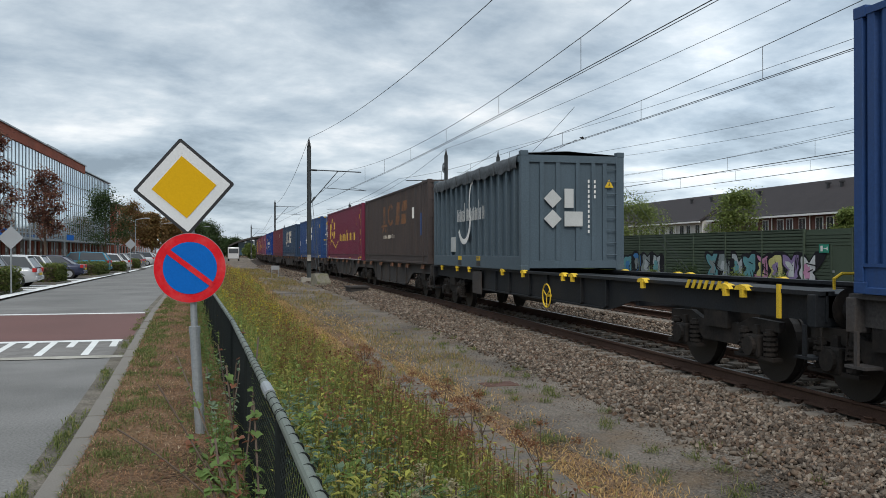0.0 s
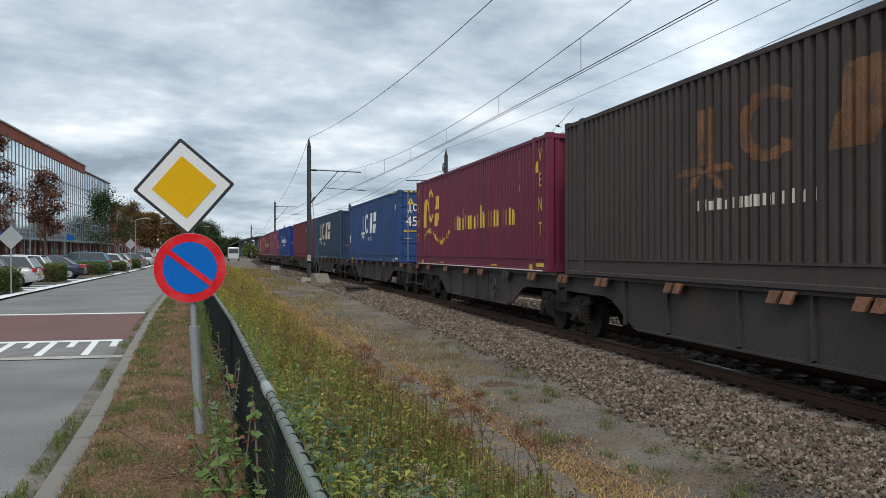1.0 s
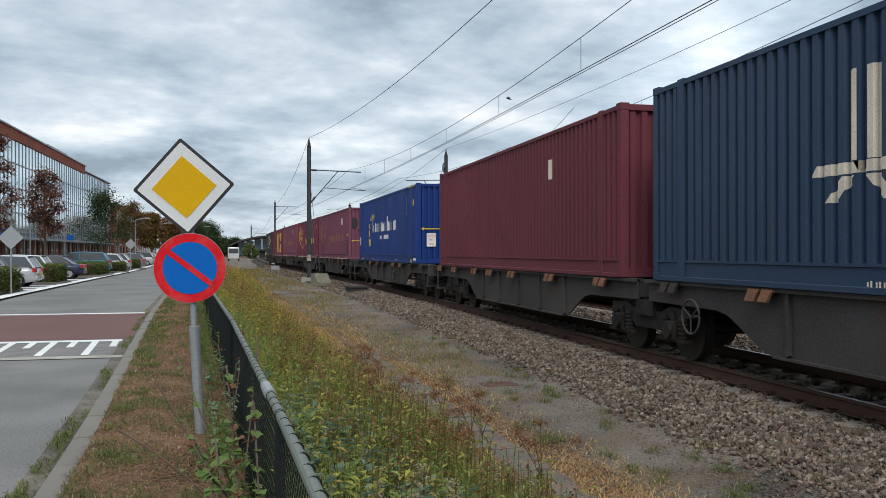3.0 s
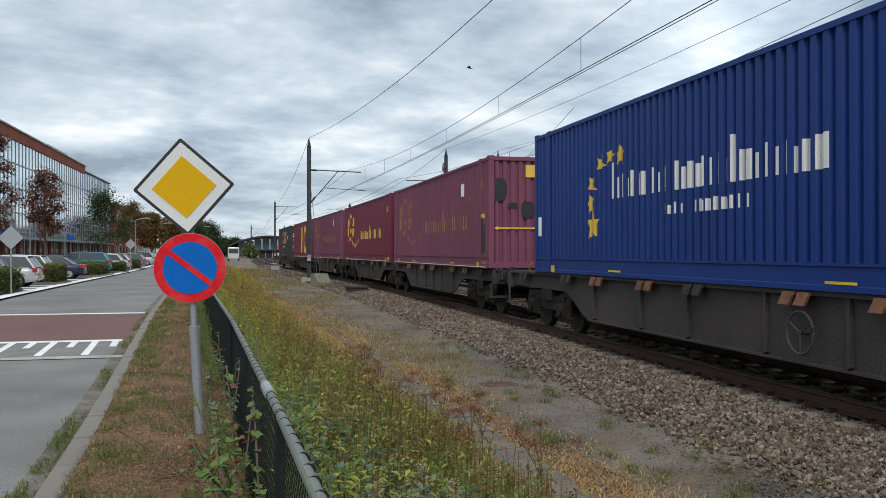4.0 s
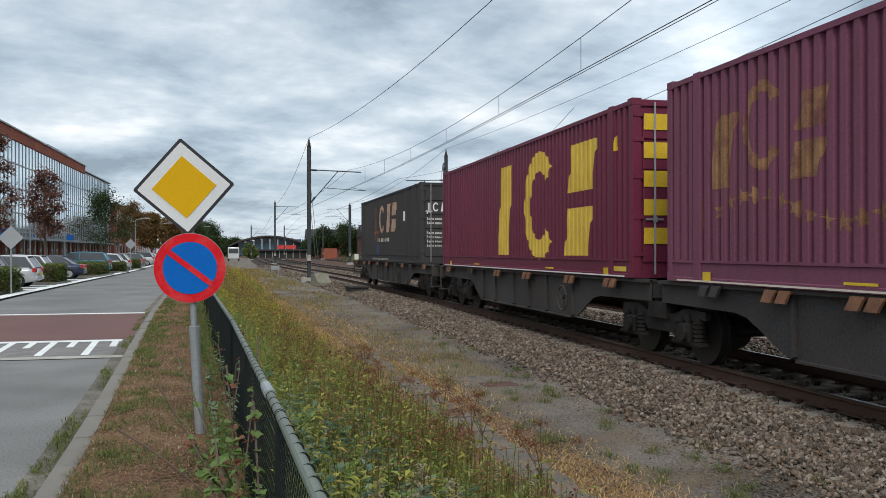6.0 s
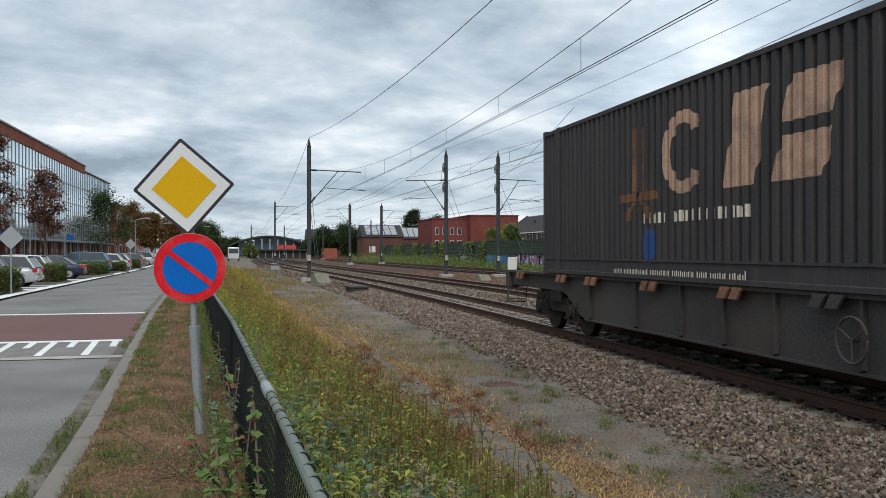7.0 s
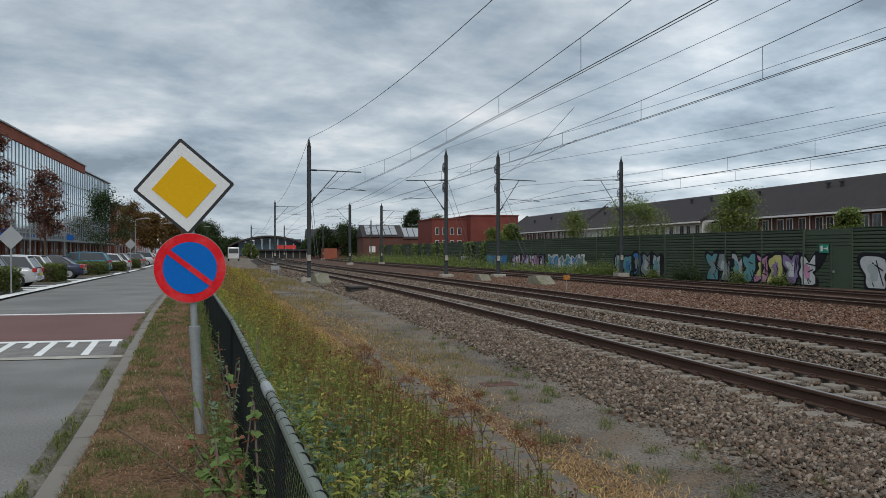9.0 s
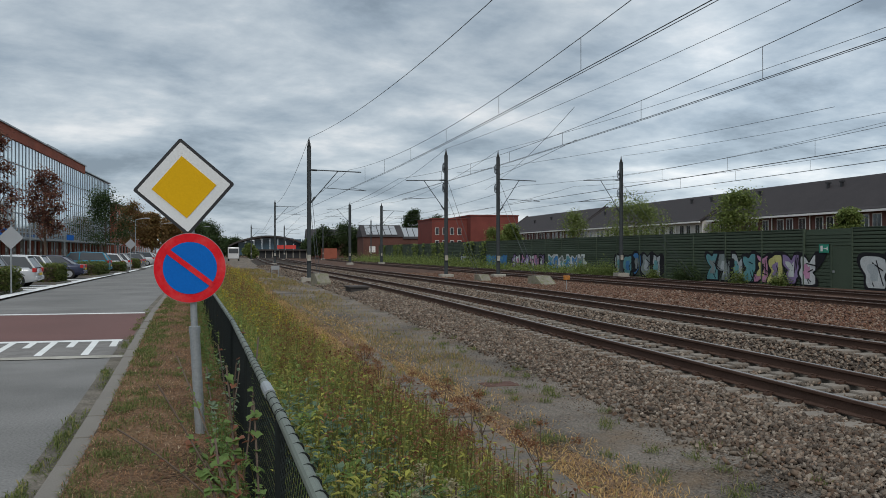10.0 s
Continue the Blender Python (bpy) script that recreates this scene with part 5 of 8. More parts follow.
mast(20.9, 136, -0.3, 9.4, 3.6, "distant grey catenary mast with bracket arms", arm_z=8.2, low_z=7.0, heavy=0.2)
mast(1.2, 205, -0.3, 8.0, 3.4, "distant thin catenary mast near the station", arm_z=7, low_z=5.9)
mast(8.7, 205, -0.3, 8.0, 3.4, "distant thin catenary mast near the station", arm_z=7, low_z=5.9)
mast(18.5, 215, -0.3, 8.6, 3.4, "distant thin catenary mast near the station", arm_z=7, low_z=5.9)
mast(29, 205, -0.3, 9.5, -3.4, "distant thin catenary mast beside the tracks", arm_z=8, low_z=6.5)


def wire(name, pts, r, label="thin dark overhead wire", group="overhead wires"):
    bm = bmesh.new()
    tube_path(bm, pts, r, 5)
    return tagged(link_mesh(name, bm, M["wire"]), label, "wire", group)


def span(x, y0, y1, z0, z1, sag, n=24, x1=None):
    out = []
    for k in range(n + 1):
        t = k / n
        y = y0 + (y1 - y0) * t
        out.append((x + ((x1 if x1 is not None else x) - x) * t + bend(y), y, z0 + (z1 - z0) * t - 4 * sag * t * (1 - t)))
    return out


def droppers(x, y0, y1, z0, z1, sag, contact_z, ys):
    for y in ys:
        t = (y - y0) / (y1 - y0)
        z = z0 + (z1 - z0) * t - 4 * sag * t * (1 - t)
        bm = rods(((x + bend(y), y, contact_z), (x + bend(y), y, z), 0.007), n=5)
        tagged(link_mesh("dropper", bm, M["wire"]), "short dropper wire holding the contact wire", "wire", "droppers")


for x, my, cz, msag in ((7.29, 56.2, 5.72, 0.76), (11.83, 62.0, 5.76, 0.78), (22.75, 66.5, 5.6, 0.8), (27.25, 66.5, 5.7, 0.8)):
    wire("contact_wire", span(x - 0.1, -10, my, cz, cz, 0.05), 0.010)
    wire("contact_wire", span(x + 0.0, -10, my, cz, cz, 0.05), 0.008)
    wire("messenger_wire", span(x, 8, my, 6.98, 6.98, msag), 0.009)
    wire("messenger_wire", span(x, -40, 8, 6.98, 6.98, msag), 0.009)
    wire("contact_wire", span(x, my, 136, cz, 5.6, 0.05), 0.012)
    wire("messenger_wire", span(x, my, 136, 6.98, 7.2, 0.9), 0.012)
    wire("contact_wire", span(x, 136, 230, 5.6, 5.5, 0.1), 0.016)
    wire("messenger_wire", span(x, 136, 230, 7.2, 7.0, 0.9), 0.016)
    droppers(x, 8, my, 6.98, 6.98, msag, cz, [12.2, 18.2, 24.6, 31.2, 37.6, 44.0, 50.0])
wire("feeder_wire", span(6.97, -14, 56.2, 9.0, 9.0, 1.15, x1=3.95 - bend(56.2)), 0.011)
wire("feeder_wire", span(3.95 - bend(56.2), 56.2, 134, 9.0, 9.3, 1.6, x1=4.3 - bend(134)), 0.014)
wire("feeder_wire", span(15.3, -10, 66.3, 9.6, 9.75, 0.5, x1=15.3 - bend(66.3)), 0.010)
wire("feeder_wire", span(19.8, -10, 67.0, 9.4, 9.8, 0.6, x1=19.75 - bend(67)), 0.010)
wire("feeder_wire", span(30.2, 0, 66.6, 8.6, 9.55, 0.6, x1=30.2 - bend(66.6)), 0.010)
wire("feeder_wire", span(15.3 - bend(66.3), 66.3, 136, 9.75, 9.5, 1.2, x1=15.9 - bend(136)), 0.013)
wire("feeder_wire", span(19.75 - bend(67), 67, 136, 9.8, 9.4, 1.2, x1=20.9 - bend(136)), 0.013)
for x0, z0, x1, z1 in ((11.83, 7.0, 18.5, 6.6), (22.75, 7.4, 16.2, 7.9), (27.25, 7.4, 30.2, 7.9), (11.9, 5.8, 15.3, 6.4)):
    wire("anchor_wire", span(x0, 30, 66.5, z0, z1, 0.2, x1=x1 - bend(66.5)), 0.009)

# cover box on the ballast edge, and slabs beside the path
bm = boxes((-0.42, 0.42, -0.5, 0.5, 0.0, 0.34), (-0.48, 0.48, -0.56, 0.56, 0.34, 0.42), bevel=0.02)
ob = link_mesh("cable_box", bm, M["wagon"])
ob.matrix_basis = pose(5.0, 40.0, -0.3, 0, 0, 8)
tagged(ob, "dark weathered cable box with a flat lid on the ballast", "cable box")
M["old_slab"] = mat("dirty_old_concrete", (0.125, 0.112, 0.098), 0.95, vary=0.5, scale=10, fine=30, bump=0.5, dirt=(0.15, 0.10, 0.055), dirt_amount=0.8)
duct = tagged(new("pavement_duct"), "row of old grey concrete slabs half buried in grass", "pavement", kind="structure")
for k in range(16):
    y = 3.6 + k * 0.82
    bm = boxes((-0.21, 0.21, -0.4, 0.4, -0.08, 0.035), bevel=0.012)
    o = part("slab", bm, M["old_slab"], duct)
    o.matrix_basis = pose(2.42 - 0.028 * (y - 8) + random.uniform(-0.03, 0.03), y, PATH_Z + random.uniform(-0.015, 0.01), random.uniform(-1.5, 1.5), random.uniform(-2, 2), random.uniform(-5, 5))
bm = bmesh.new()
for k in range(7):
    box(bm, -0.42, 0.42, -0.3 + k * 0.09, -0.25 + k * 0.09, 0, 0.03)
box(bm, -0.45, 0.45, -0.33, 0.33, 0.0, 0.012)
ob = link_mesh("drain_cover", bm, M["rusty_duct"])
ob.matrix_basis = pose(3.6, 12.2, PATH_Z + 0.0, 0, 0, 5) @ Matrix.Diagonal((0.62, 0.62, 0.6, 1))
tagged(ob, "flat red-brown slotted drain cover in the gravel", "drain cover")
mk = thing("marker_post", "small orange marker box on a thin stake in the ballast", "trackside marker", at=(15.95, 41.8, -0.35))
part("stake", rods(((0, 0, 0), (0, 0, 0.62), 0.02)), M["galv"], mk)
part("head", boxes((-0.16, 0.16, -0.08, 0.08, 0.6, 0.82), bevel=0.02), M["orange"], mk)
sb = thing("small_sign", "small white number board on low legs", "trackside sign", at=(2.14, 66, -0.25))
part("board", boxes((-0.3, 0.3, -0.02, 0.02, 0.6, 0.9)), M["sign_grey"], sb)
part("leg", rods(((-0.25, 0.03, 0), (-0.25, 0.03, 0.9), 0.025)), M["galv"], sb)
part("leg", rods(((0.25, 0.03, 0), (0.25, 0.03, 0.9), 0.025)), M["galv"], sb)

# ---- noise barrier ----
barrier = tagged(new("wall_barrier"), "dark green ribbed metal noise barrier with graffiti", "noise barrier", kind="structure")
BX, BZ0, BZ1 = 32.5, -0.5, 2.96
PITCH_B = 4.05
PANELB = bpy.data.meshes.new("panel")
bm = bmesh.new()
box(bm, 0.03, 0.1, -PITCH_B / 2 + 0.04, PITCH_B / 2 - 0.04, 0.0, BZ1 - BZ0)
rib = (BZ1 - BZ0) / 17
for k in range(17):
    extrude_y = [(0.03, 0.0), (0.03, 0.014), (-0.03, 0.045), (-0.03, rib - 0.045), (0.03, rib - 0.014)]
    a = [bm.verts.new((x, -PITCH_B / 2 + 0.04, k * rib + z)) for x, z in extrude_y]
    b = [bm.verts.new((x, PITCH_B / 2 - 0.04, k * rib + z)) for x, z in extrude_y]
    for i in range(4):
        bm.faces.new((a[i], a[i + 1], b[i + 1], b[i]))
box(bm, -0.045, 0.11, -PITCH_B / 2, PITCH_B / 2, BZ1 - BZ0, BZ1 - BZ0 + 0.05)
bmesh.ops.recalc_face_normals(bm, faces=bm.faces)
bm.to_mesh(PANELB)
bm.free()
PANELB.materials.append(M["barrier"])
POSTB = bpy.data.meshes.new("barrier_post")
bm = boxes((-0.08, 0.1, -0.055, 0.055, 0.0, BZ1 - BZ0 + 0.04), bevel=0.01)
bm.to_mesh(POSTB)
bm.free()
POSTB.materials.append(M["barrier"])
k = 0
y = 45.2 - 4.05 * 6
while y < 190:
    o = new("post", POSTB)
    o.parent = barrier
    o.matrix_basis = pose(BX + bend(y), y, BZ0, 0, 0, heading(y))
    if not (40.5 < y + PITCH_B / 2 < 44.5):
        o = new("panel", PANELB)
        o.parent = barrier
        o.matrix_basis = pose(BX + bend(y + 2), y + PITCH_B / 2, BZ0, 0, 0, heading(y + 2))
    else:
        xb = BX + bend(y + 2)
        ribs = [(xb - 0.03, xb + 0.1, y + 0.04, y + PITCH_B - 0.04, 2.02 + 0.2 * q, 2.18 + 0.2 * q) for q in range(4)] + [(xb + 0.02, xb + 0.1, y + 0.04, y + PITCH_B - 0.04, 2.0, BZ1)]
        part("upper_panel", boxes(*ribs), M["barrier"], barrier)
        ribs = [(xb - 0.03, xb + 0.1, y + 1.72, y + PITCH_B - 0.04, BZ0 + 0.02 + 0.2 * q, BZ0 + 0.18 + 0.2 * q) for q in range(13)] + [(xb + 0.02, xb + 0.1, y + 1.72, y + PITCH_B - 0.04, BZ0, 2.1)]
        part("side_panel", boxes(*ribs), M["barrier"], barrier)
        dr = part("door", boxes((xb - 0.02, xb + 0.03, y + 0.06, y + 1.6, BZ0, 1.99), bevel=0.01), M["barrier"], barrier, "plain escape door in the barrier")
        part("door_post", boxes((xb - 0.06, xb + 0.1, y + 1.6, y + 1.72, BZ0, 2.02)), M["barrier"], barrier)
        part("handle", boxes((xb - 0.08, xb - 0.02, y + 1.4, y + 1.5, 0.5, 0.62)), M["galv"], dr)
    y += PITCH_B
M["exit_green"] = mat("green_exit_sign", (0.01, 0.20, 0.13), 0.5, vary=0.05)
ex = thing("exit_sign", "small green escape sign with white arrow", "exit sign", at=(BX + bend(43.3) - 0.1, 43.35, 1.85))
part("board", boxes((-0.015, 0.015, -0.42, 0.42, -0.24, 0.24)), M["exit_green"], ex)
part("arrow", boxes((-0.02, -0.016, -0.32, 0.0, -0.03, 0.03), (-0.02, -0.016, -0.34, -0.26, -0.1, 0.1)), M["white"], ex)
part("symbol", boxes((-0.02, -0.016, 0.08, 0.28, -0.16, 0.16)), M["white"], ex)

GR = {n: mat("spray_" + n, c, 0.75, vary=0.3, scale=6, fine=20) for n, c in (("white", (0.42, 0.44, 0.44)), ("pink", (0.40, 0.20, 0.30)), ("teal", (0.10, 0.24, 0.26)), ("blue", (0.05, 0.16, 0.34)), ("black", (0.015, 0.015, 0.018)), ("violet", (0.20, 0.15, 0.27)), ("yellow", (0.42, 0.40, 0.16)), ("silver", (0.30, 0.33, 0.34)), ("grey", (0.16, 0.19, 0.19)))}


def graffiti(y0, y1, z0, z1, fills, outline, seed):
    """A sprayed piece: overlapping swollen shapes with a drawn contour, without words."""
    r = random.Random(seed)
    g = tagged(new("graffiti"), "colourful spray-painted graffiti shapes on the barrier", "graffiti", "graffiti on the barrier")
    n = max(2, int((y1 - y0) / 1.3))
    layer = 0.05
    for k in range(n):
        yc = y1 - (k + 0.5) * (y1 - y0) / n
        w = (y1 - y0) / n * 0.66
        zc, h = (z0 + z1) / 2 + r.uniform(-0.1, 0.1), (z1 - z0) / 2
        ph = [r.uniform(0, 6.28) for _ in range(4)]
        am = [r.uniform(0.05, 0.24) for _ in range(4)]
        pts = []
        for q in range(40):
            a = 2 * math.pi * q / 40
            f = 1 + sum(am[i] * math.sin((i + 2) * a + ph[i]) for i in range(4))
            ca, sa = math.cos(a), math.sin(a)
            sq = (abs(ca) ** 4 + abs(sa) ** 4) ** -0.25
            pts.append((yc + w * f * ca * sq, max(z0, min(z1 + 0.1, zc + h * f * sa * sq))))
        x0 = BX - layer - 0.014 * (k % 2)
        for name, scale, m, off in (("contour", 1.04, GR[outline], 0.0), ("fill", 0.84, GR[fills[k % len(fills)]], 0.004), ("highlight", 0.45, GR[fills[(k + 1) % len(fills)]], 0.008)):
            bm = bmesh.new()
            cv = bm.verts.new((x0 - off + bend(yc), yc, zc))
            vs = [bm.verts.new((x0 - off + bend(a), yc + (a - yc) * scale, zc + (b - zc) * scale)) for a, b in pts]
            for i in range(40):
                bm.faces.new((cv, vs[(i + 1) % 40], vs[i]))
            part(name, bm, m, g)
        for q in range(4):
            a = r.uniform(0, 3.1)
            bm = bmesh.new()
            ln, w2 = r.uniform(0.25, 0.7) * w, 0.035
            dy, dz = math.cos(a), math.sin(a)
            cy, cz = yc + r.uniform(-0.5, 0.5) * w, zc + r.uniform(-0.5, 0.5) * h
            bm.faces.new([bm.verts.new((x0 - 0.012 + bend(yc), cy + u * dy - v * dz, cz + u * dz + v * dy)) for u, v in ((-ln, -w2), (ln, -w2), (ln, w2), (-ln, w2))])
            part("stroke", bm, GR[outline], g)
    return g


graffiti(44.0, 49.9, -0.4, 1.55, ("pink", "yellow", "violet", "white"), "black", 3)
graffiti(49.7, 55.4, -0.4, 1.6, ("teal", "grey", "silver", "teal"), "black", 5)
graffiti(61.8, 69.6, -0.35, 1.6, ("silver", "teal", "blue", "grey"), "black", 7)
graffiti(76, 85, -0.3, 1.3, ("teal", "blue", "grey"), "white", 11)
graffiti(86, 96, -0.2, 1.35, ("violet", "white", "pink"), "black", 12)
graffiti(98, 106, -0.1, 1.2, ("blue", "teal", "blue"), "blue", 13)
graffiti(112, 118, 0.0, 1.2, ("silver", "white"), "black", 14)
graffiti(36.6, 40.3, -0.4, 1.5, ("white", "silver"), "black", 17)
# a thin scribble in white on the escape door
tag = tagged(new("graffiti"), "thin white scribbled lines sprayed on the escape door", "graffiti", "graffiti on the barrier")
for z0 in (0.0, 0.75, 1.25):
    line = []
    for k in range(26):
        line.append((BX + bend(42) - 0.035, 41.55 + 1.0 * k / 26 + 0.12 * math.sin(k * 1.9), z0 + 0.26 * math.sin(k * 1.37 + z0 * 5) + 0.1 * math.sin(k * 3.1)))
    bm = bmesh.new()
    tube_path(bm, line, 0.014, 4)
    part("stroke", bm, GR["silver"], tag)


# ---- houses behind the barrier ----
M["gutter"] = mat("white_gutter", (0.62, 0.62, 0.60), 0.6, vary=0.1)
M["white_wall"] = mat("white_render_wall", (0.5, 0.49, 0.46), 0.85, vary=0.12, scale=1)


def row_house(y0, y1, x_eave, x_ridge, z_eave, z_ridge, wall_mat, label, units, vents):
    h = thing("row_houses", label, "house", "houses behind the barrier")
    xb = 2 * x_ridge - x_eave
    bm = bmesh.new()
    pts = [(x_eave + 0.5, -0.5), (x_eave + 0.5, z_eave), (x_ridge, z_ridge - 0.3), (xb - 0.5, z_eave), (xb - 0.5, -0.5)]
    a = [bm.verts.new((x, y0 + 0.2, z)) for x, z in pts]
    b = [bm.verts.new((x, y1 - 0.2, z)) for x, z in pts]
    bm.faces.new(a)
    bm.faces.new(b[::-1])
    for i in range(5):
        bm.faces.new((a[i], b[i], b[(i + 1) % 5], a[(i + 1) % 5]))
    bmesh.ops.recalc_face_normals(bm, faces=bm.faces)
    part("wall", bm, wall_mat, h)
    bm = bmesh.new()
    n = 16
    prev = None
    for k in range(n + 1):
        t = k / n
        x, z = x_eave + (x_ridge - x_eave) * t, z_eave + (z_ridge - z_eave) * t
        row = [(x, z), (x, z + 0.09)] if k < n else [(x, z)]
        for x2, z2 in row[::-1] if k else row:
            cur = [bm.verts.new((x2, y0, z2)), bm.verts.new((x2, y1, z2))]
            if prev:
                bm.faces.new((prev[0], prev[1], cur[1], cur[0]))
            prev = cur
    cur = [bm.verts.new((xb, y0, z_eave)), bm.verts.new((xb, y1, z_eave))]
    bm.faces.new((prev[0], prev[1], cur[1], cur[0]))
    bmesh.ops.recalc_face_normals(bm, faces=bm.faces)
    roof = part("roof", bm, M["roof_tile"], h, "dark grey tiled pitched roof")
    part("gutter", boxes((x_eave - 0.12, x_eave + 0.1, y0, y1, z_eave - 0.16, z_eave + 0.02)), M["gutter"], h)
    for yy in (y0, y1):
        bm = bmesh.new()
        for sx in (1, -1):
            xe = x_eave if sx > 0 else xb
            vs = [(xe, z_eave - 0.05), (x_ridge, z_ridge - 0.05), (x_ridge, z_ridge + 0.22), (xe, z_eave + 0.24)]
            a = [bm.verts.new((x, yy - 0.12, z)) for x, z in vs]
            b = [bm.verts.new((x, yy + 0.12, z)) for x, z in vs]
            for i in range(4):
                bm.faces.new((a[i], a[(i + 1) % 4], b[(i + 1) % 4], b[i]))
            bm.faces.new(a[::-1])
            bm.faces.new(b)
        bmesh.ops.recalc_face_normals(bm, faces=bm.faces)
        part("verge_board", bm, M["roof_tile"], h)
    for v, t in vents:
        x, z = x_eave + (x_ridge - x_eave) * t, z_eave + (z_ridge - z_eave) * t
        bm = boxes((x - 0.12, x + 0.12, v - 0.12, v + 0.12, z - 0.1, z + 0.45), (x - 0.2, x + 0.2, v - 0.2, v + 0.2, z + 0.45, z + 0.6))
        part("roof_vent", bm, M["black_paint"], roof)
    w = (y1 - y0) / units
    for k in range(units):
        for f in (0.22, 0.55, 0.8):
            yy = y0 + (k + f) * w
            win = part("window", boxes((x_eave + 0.46, x_eave + 0.52, yy - 0.55, yy + 0.55, z_eave - 1.75, z_eave - 0.3)), M["gutter"], h, "white framed window")
            part("pane", boxes((x_eave + 0.44, x_eave + 0.455, yy - 0.45, yy - 0.04, z_eave - 1.65, z_eave - 0.4)), M["glass"], win)
            part("pane", boxes((x_eave + 0.44, x_eave + 0.455, yy + 0.04, yy + 0.45, z_eave - 1.65, z_eave - 0.4)), M["glass"], win)
        part("drainpipe", rods(((x_eave + 0.4, y0 + k * w + 0.1, 0), (x_eave + 0.4, y0 + k * w + 0.1, z_eave), 0.06)), M["gutter"], h)
    return h


row_house(30, 91.2, 52, 57, 5.25, 8.85, M["dark_brick"], "row of brick houses with dark tiled roofs and white gutters", 10, [(46.5, 0.6), (49, 0.6), (51.5, 0.62), (56.5, 0.68), (64.5, 0.7), (72.5, 0.72), (74.5, 0.72), (86, 0.7)])
row_house(92.0, 131, 51.6, 57, 5.2, 8.75, M["white_wall"], "row of white-walled houses with dark tiled roofs", 6, [(96, 0.7), (101, 0.72), (119, 0.7), (121, 0.7), (127, 0.6)])
row_house(132, 172, 52, 57, 5.3, 8.9, M["dark_brick"], "far row of brick houses with roof windows", 6, [(140, 0.6), (152, 0.6), (160, 0.5)])

M["far_brick"] = mat("deep_red_brick", (0.15, 0.045, 0.037), 0.9, vary=0.25, scale=2, fine=12)
# flat-roofed brick block farther along
blk = thing("brick_block", "flat-roofed red brick block with dark window bands", "building")
for x0, x1, y0, y1, z1, m in ((48.5, 59.5, 186, 205, 9.6, M["far_brick"]), (40.4, 48.5, 189, 205, 8.9, M["far_brick"])):
    w = part("wall", boxes((x0, x1, y0, y1, -0.5, z1), (x0 - 0.15, x1 + 0.15, y0 - 0.15, y1, z1, z1 + 0.25)), m, blk)
    for zz in (2.6, 5.4):
        k = x0 + 0.7
        while k < x1 - 1 and x0 < 48:
            win = part("window", boxes((k, k + 0.9, y0 - 0.06, y0 - 0.01, zz, zz + 1.6)), M["gutter"], w)
            part("pane", boxes((k + 0.08, k + 0.82, y0 - 0.09, y0 - 0.065, zz + 0.08, zz + 1.52)), M["glass"], win)
            k += 1.7
for x0, y0, w, d, z in ((28.5, 215, 10, 12, 8.5), (20.5, 300, 14, 10, 9.5), (38, 225, 12, 10, 8.2)):
    far = thing("far_house", "distant house with a dark pitched roof", "house", "far houses")
    part("wall", boxes((x0, x0 + w, y0, y0 + d, -0.5, z - 3)), M["dark_brick"], far)
    bm = bmesh.new()
    extrude_x(bm, [(y0 - 0.4, z - 3.1), (y0 + d + 0.4, z - 3.1), (y0 + d / 2, z)], x0 - 0.3, x0 + w + 0.3)
    part("roof", bm, M["roof_tile"], far)
    for q in range(2):
        part("window", boxes((x0 + 1.5 + q * w / 2, x0 + 3 + q * w / 2, y0 - 0.05, y0, 1.5, 3.0)), M["gutter"], far)
    if x0 == 28.5 or x0 == 38:
        bm = bmesh.new()
        for q in range(5):
            xa = x0 + 0.8 + q * 1.6
            bm.faces.new([bm.verts.new(v) for v in ((xa, y0 + 0.2, z - 2.55), (xa + 1.4, y0 + 0.2, z - 2.55), (xa + 1.4, y0 + d / 2 - 0.6, z - 0.15), (xa, y0 + d / 2 - 0.6, z - 0.15))])
        part("solar_panel", bm, M["sign_grey"], far)

# station at the end of the line
M["station_glass"] = mat("dark_blue_station_glass", (0.05, 0.09, 0.12), 0.15, vary=0.3, scale=1, bump=0.0)
st = thing("station", "distant station hall with a low curved roof", "station building", at=(7.0, 0, 0))
bm = bmesh.new()
prev = None
for k in range(21):
    t = k / 20
    x, z = -12.5 + 26 * t, 3.2 + 3.3 * math.sin(math.pi * t) ** 0.8
    cur = [bm.verts.new((x, 292, z)), bm.verts.new((x, 292, z + 0.55)), bm.verts.new((x, 330, z + 0.55)), bm.verts.new((x, 330, z))]
    if prev:
        for i in range(4):
            bm.faces.new((prev[i], prev[(i + 1) % 4], cur[(i + 1) % 4], cur[i]))
    prev = cur
part("roof", bm, M["wagon"], st)
for k in range(9):
    x = -9.5 + k * 2.6
    part("pane", boxes((x, x + 2.45, 295, 295.1, 0.5, 4.2 + 2.2 * math.sin(math.pi * (k + 1) / 11))), M["station_glass"], st)
# solid black slab: the shaded interior under the canopy, put into its colour
part("platform_shade", boxes((-3.5, 11, 262, 262.5, -0.4, 2.0)), M["black_paint"], st)
part("platform_canopy", boxes((-3.8, 11.4, 261, 285, 2.0, 2.4)), M["wagon"], st)
for k in range(8):
    part("column", boxes((-3.4 + k * 2.0, -3.2 + k * 2.0, 261.7, 262, -0.3, 2.0)), M["concrete"], st)
part("banner", boxes((3, 9, 288, 288.2, 2.6, 3.8)), M["red_paint"], st)
part("side_wall", boxes((14, 17.5, 240, 260, -0.5, 2.6)), M["brick"], st)

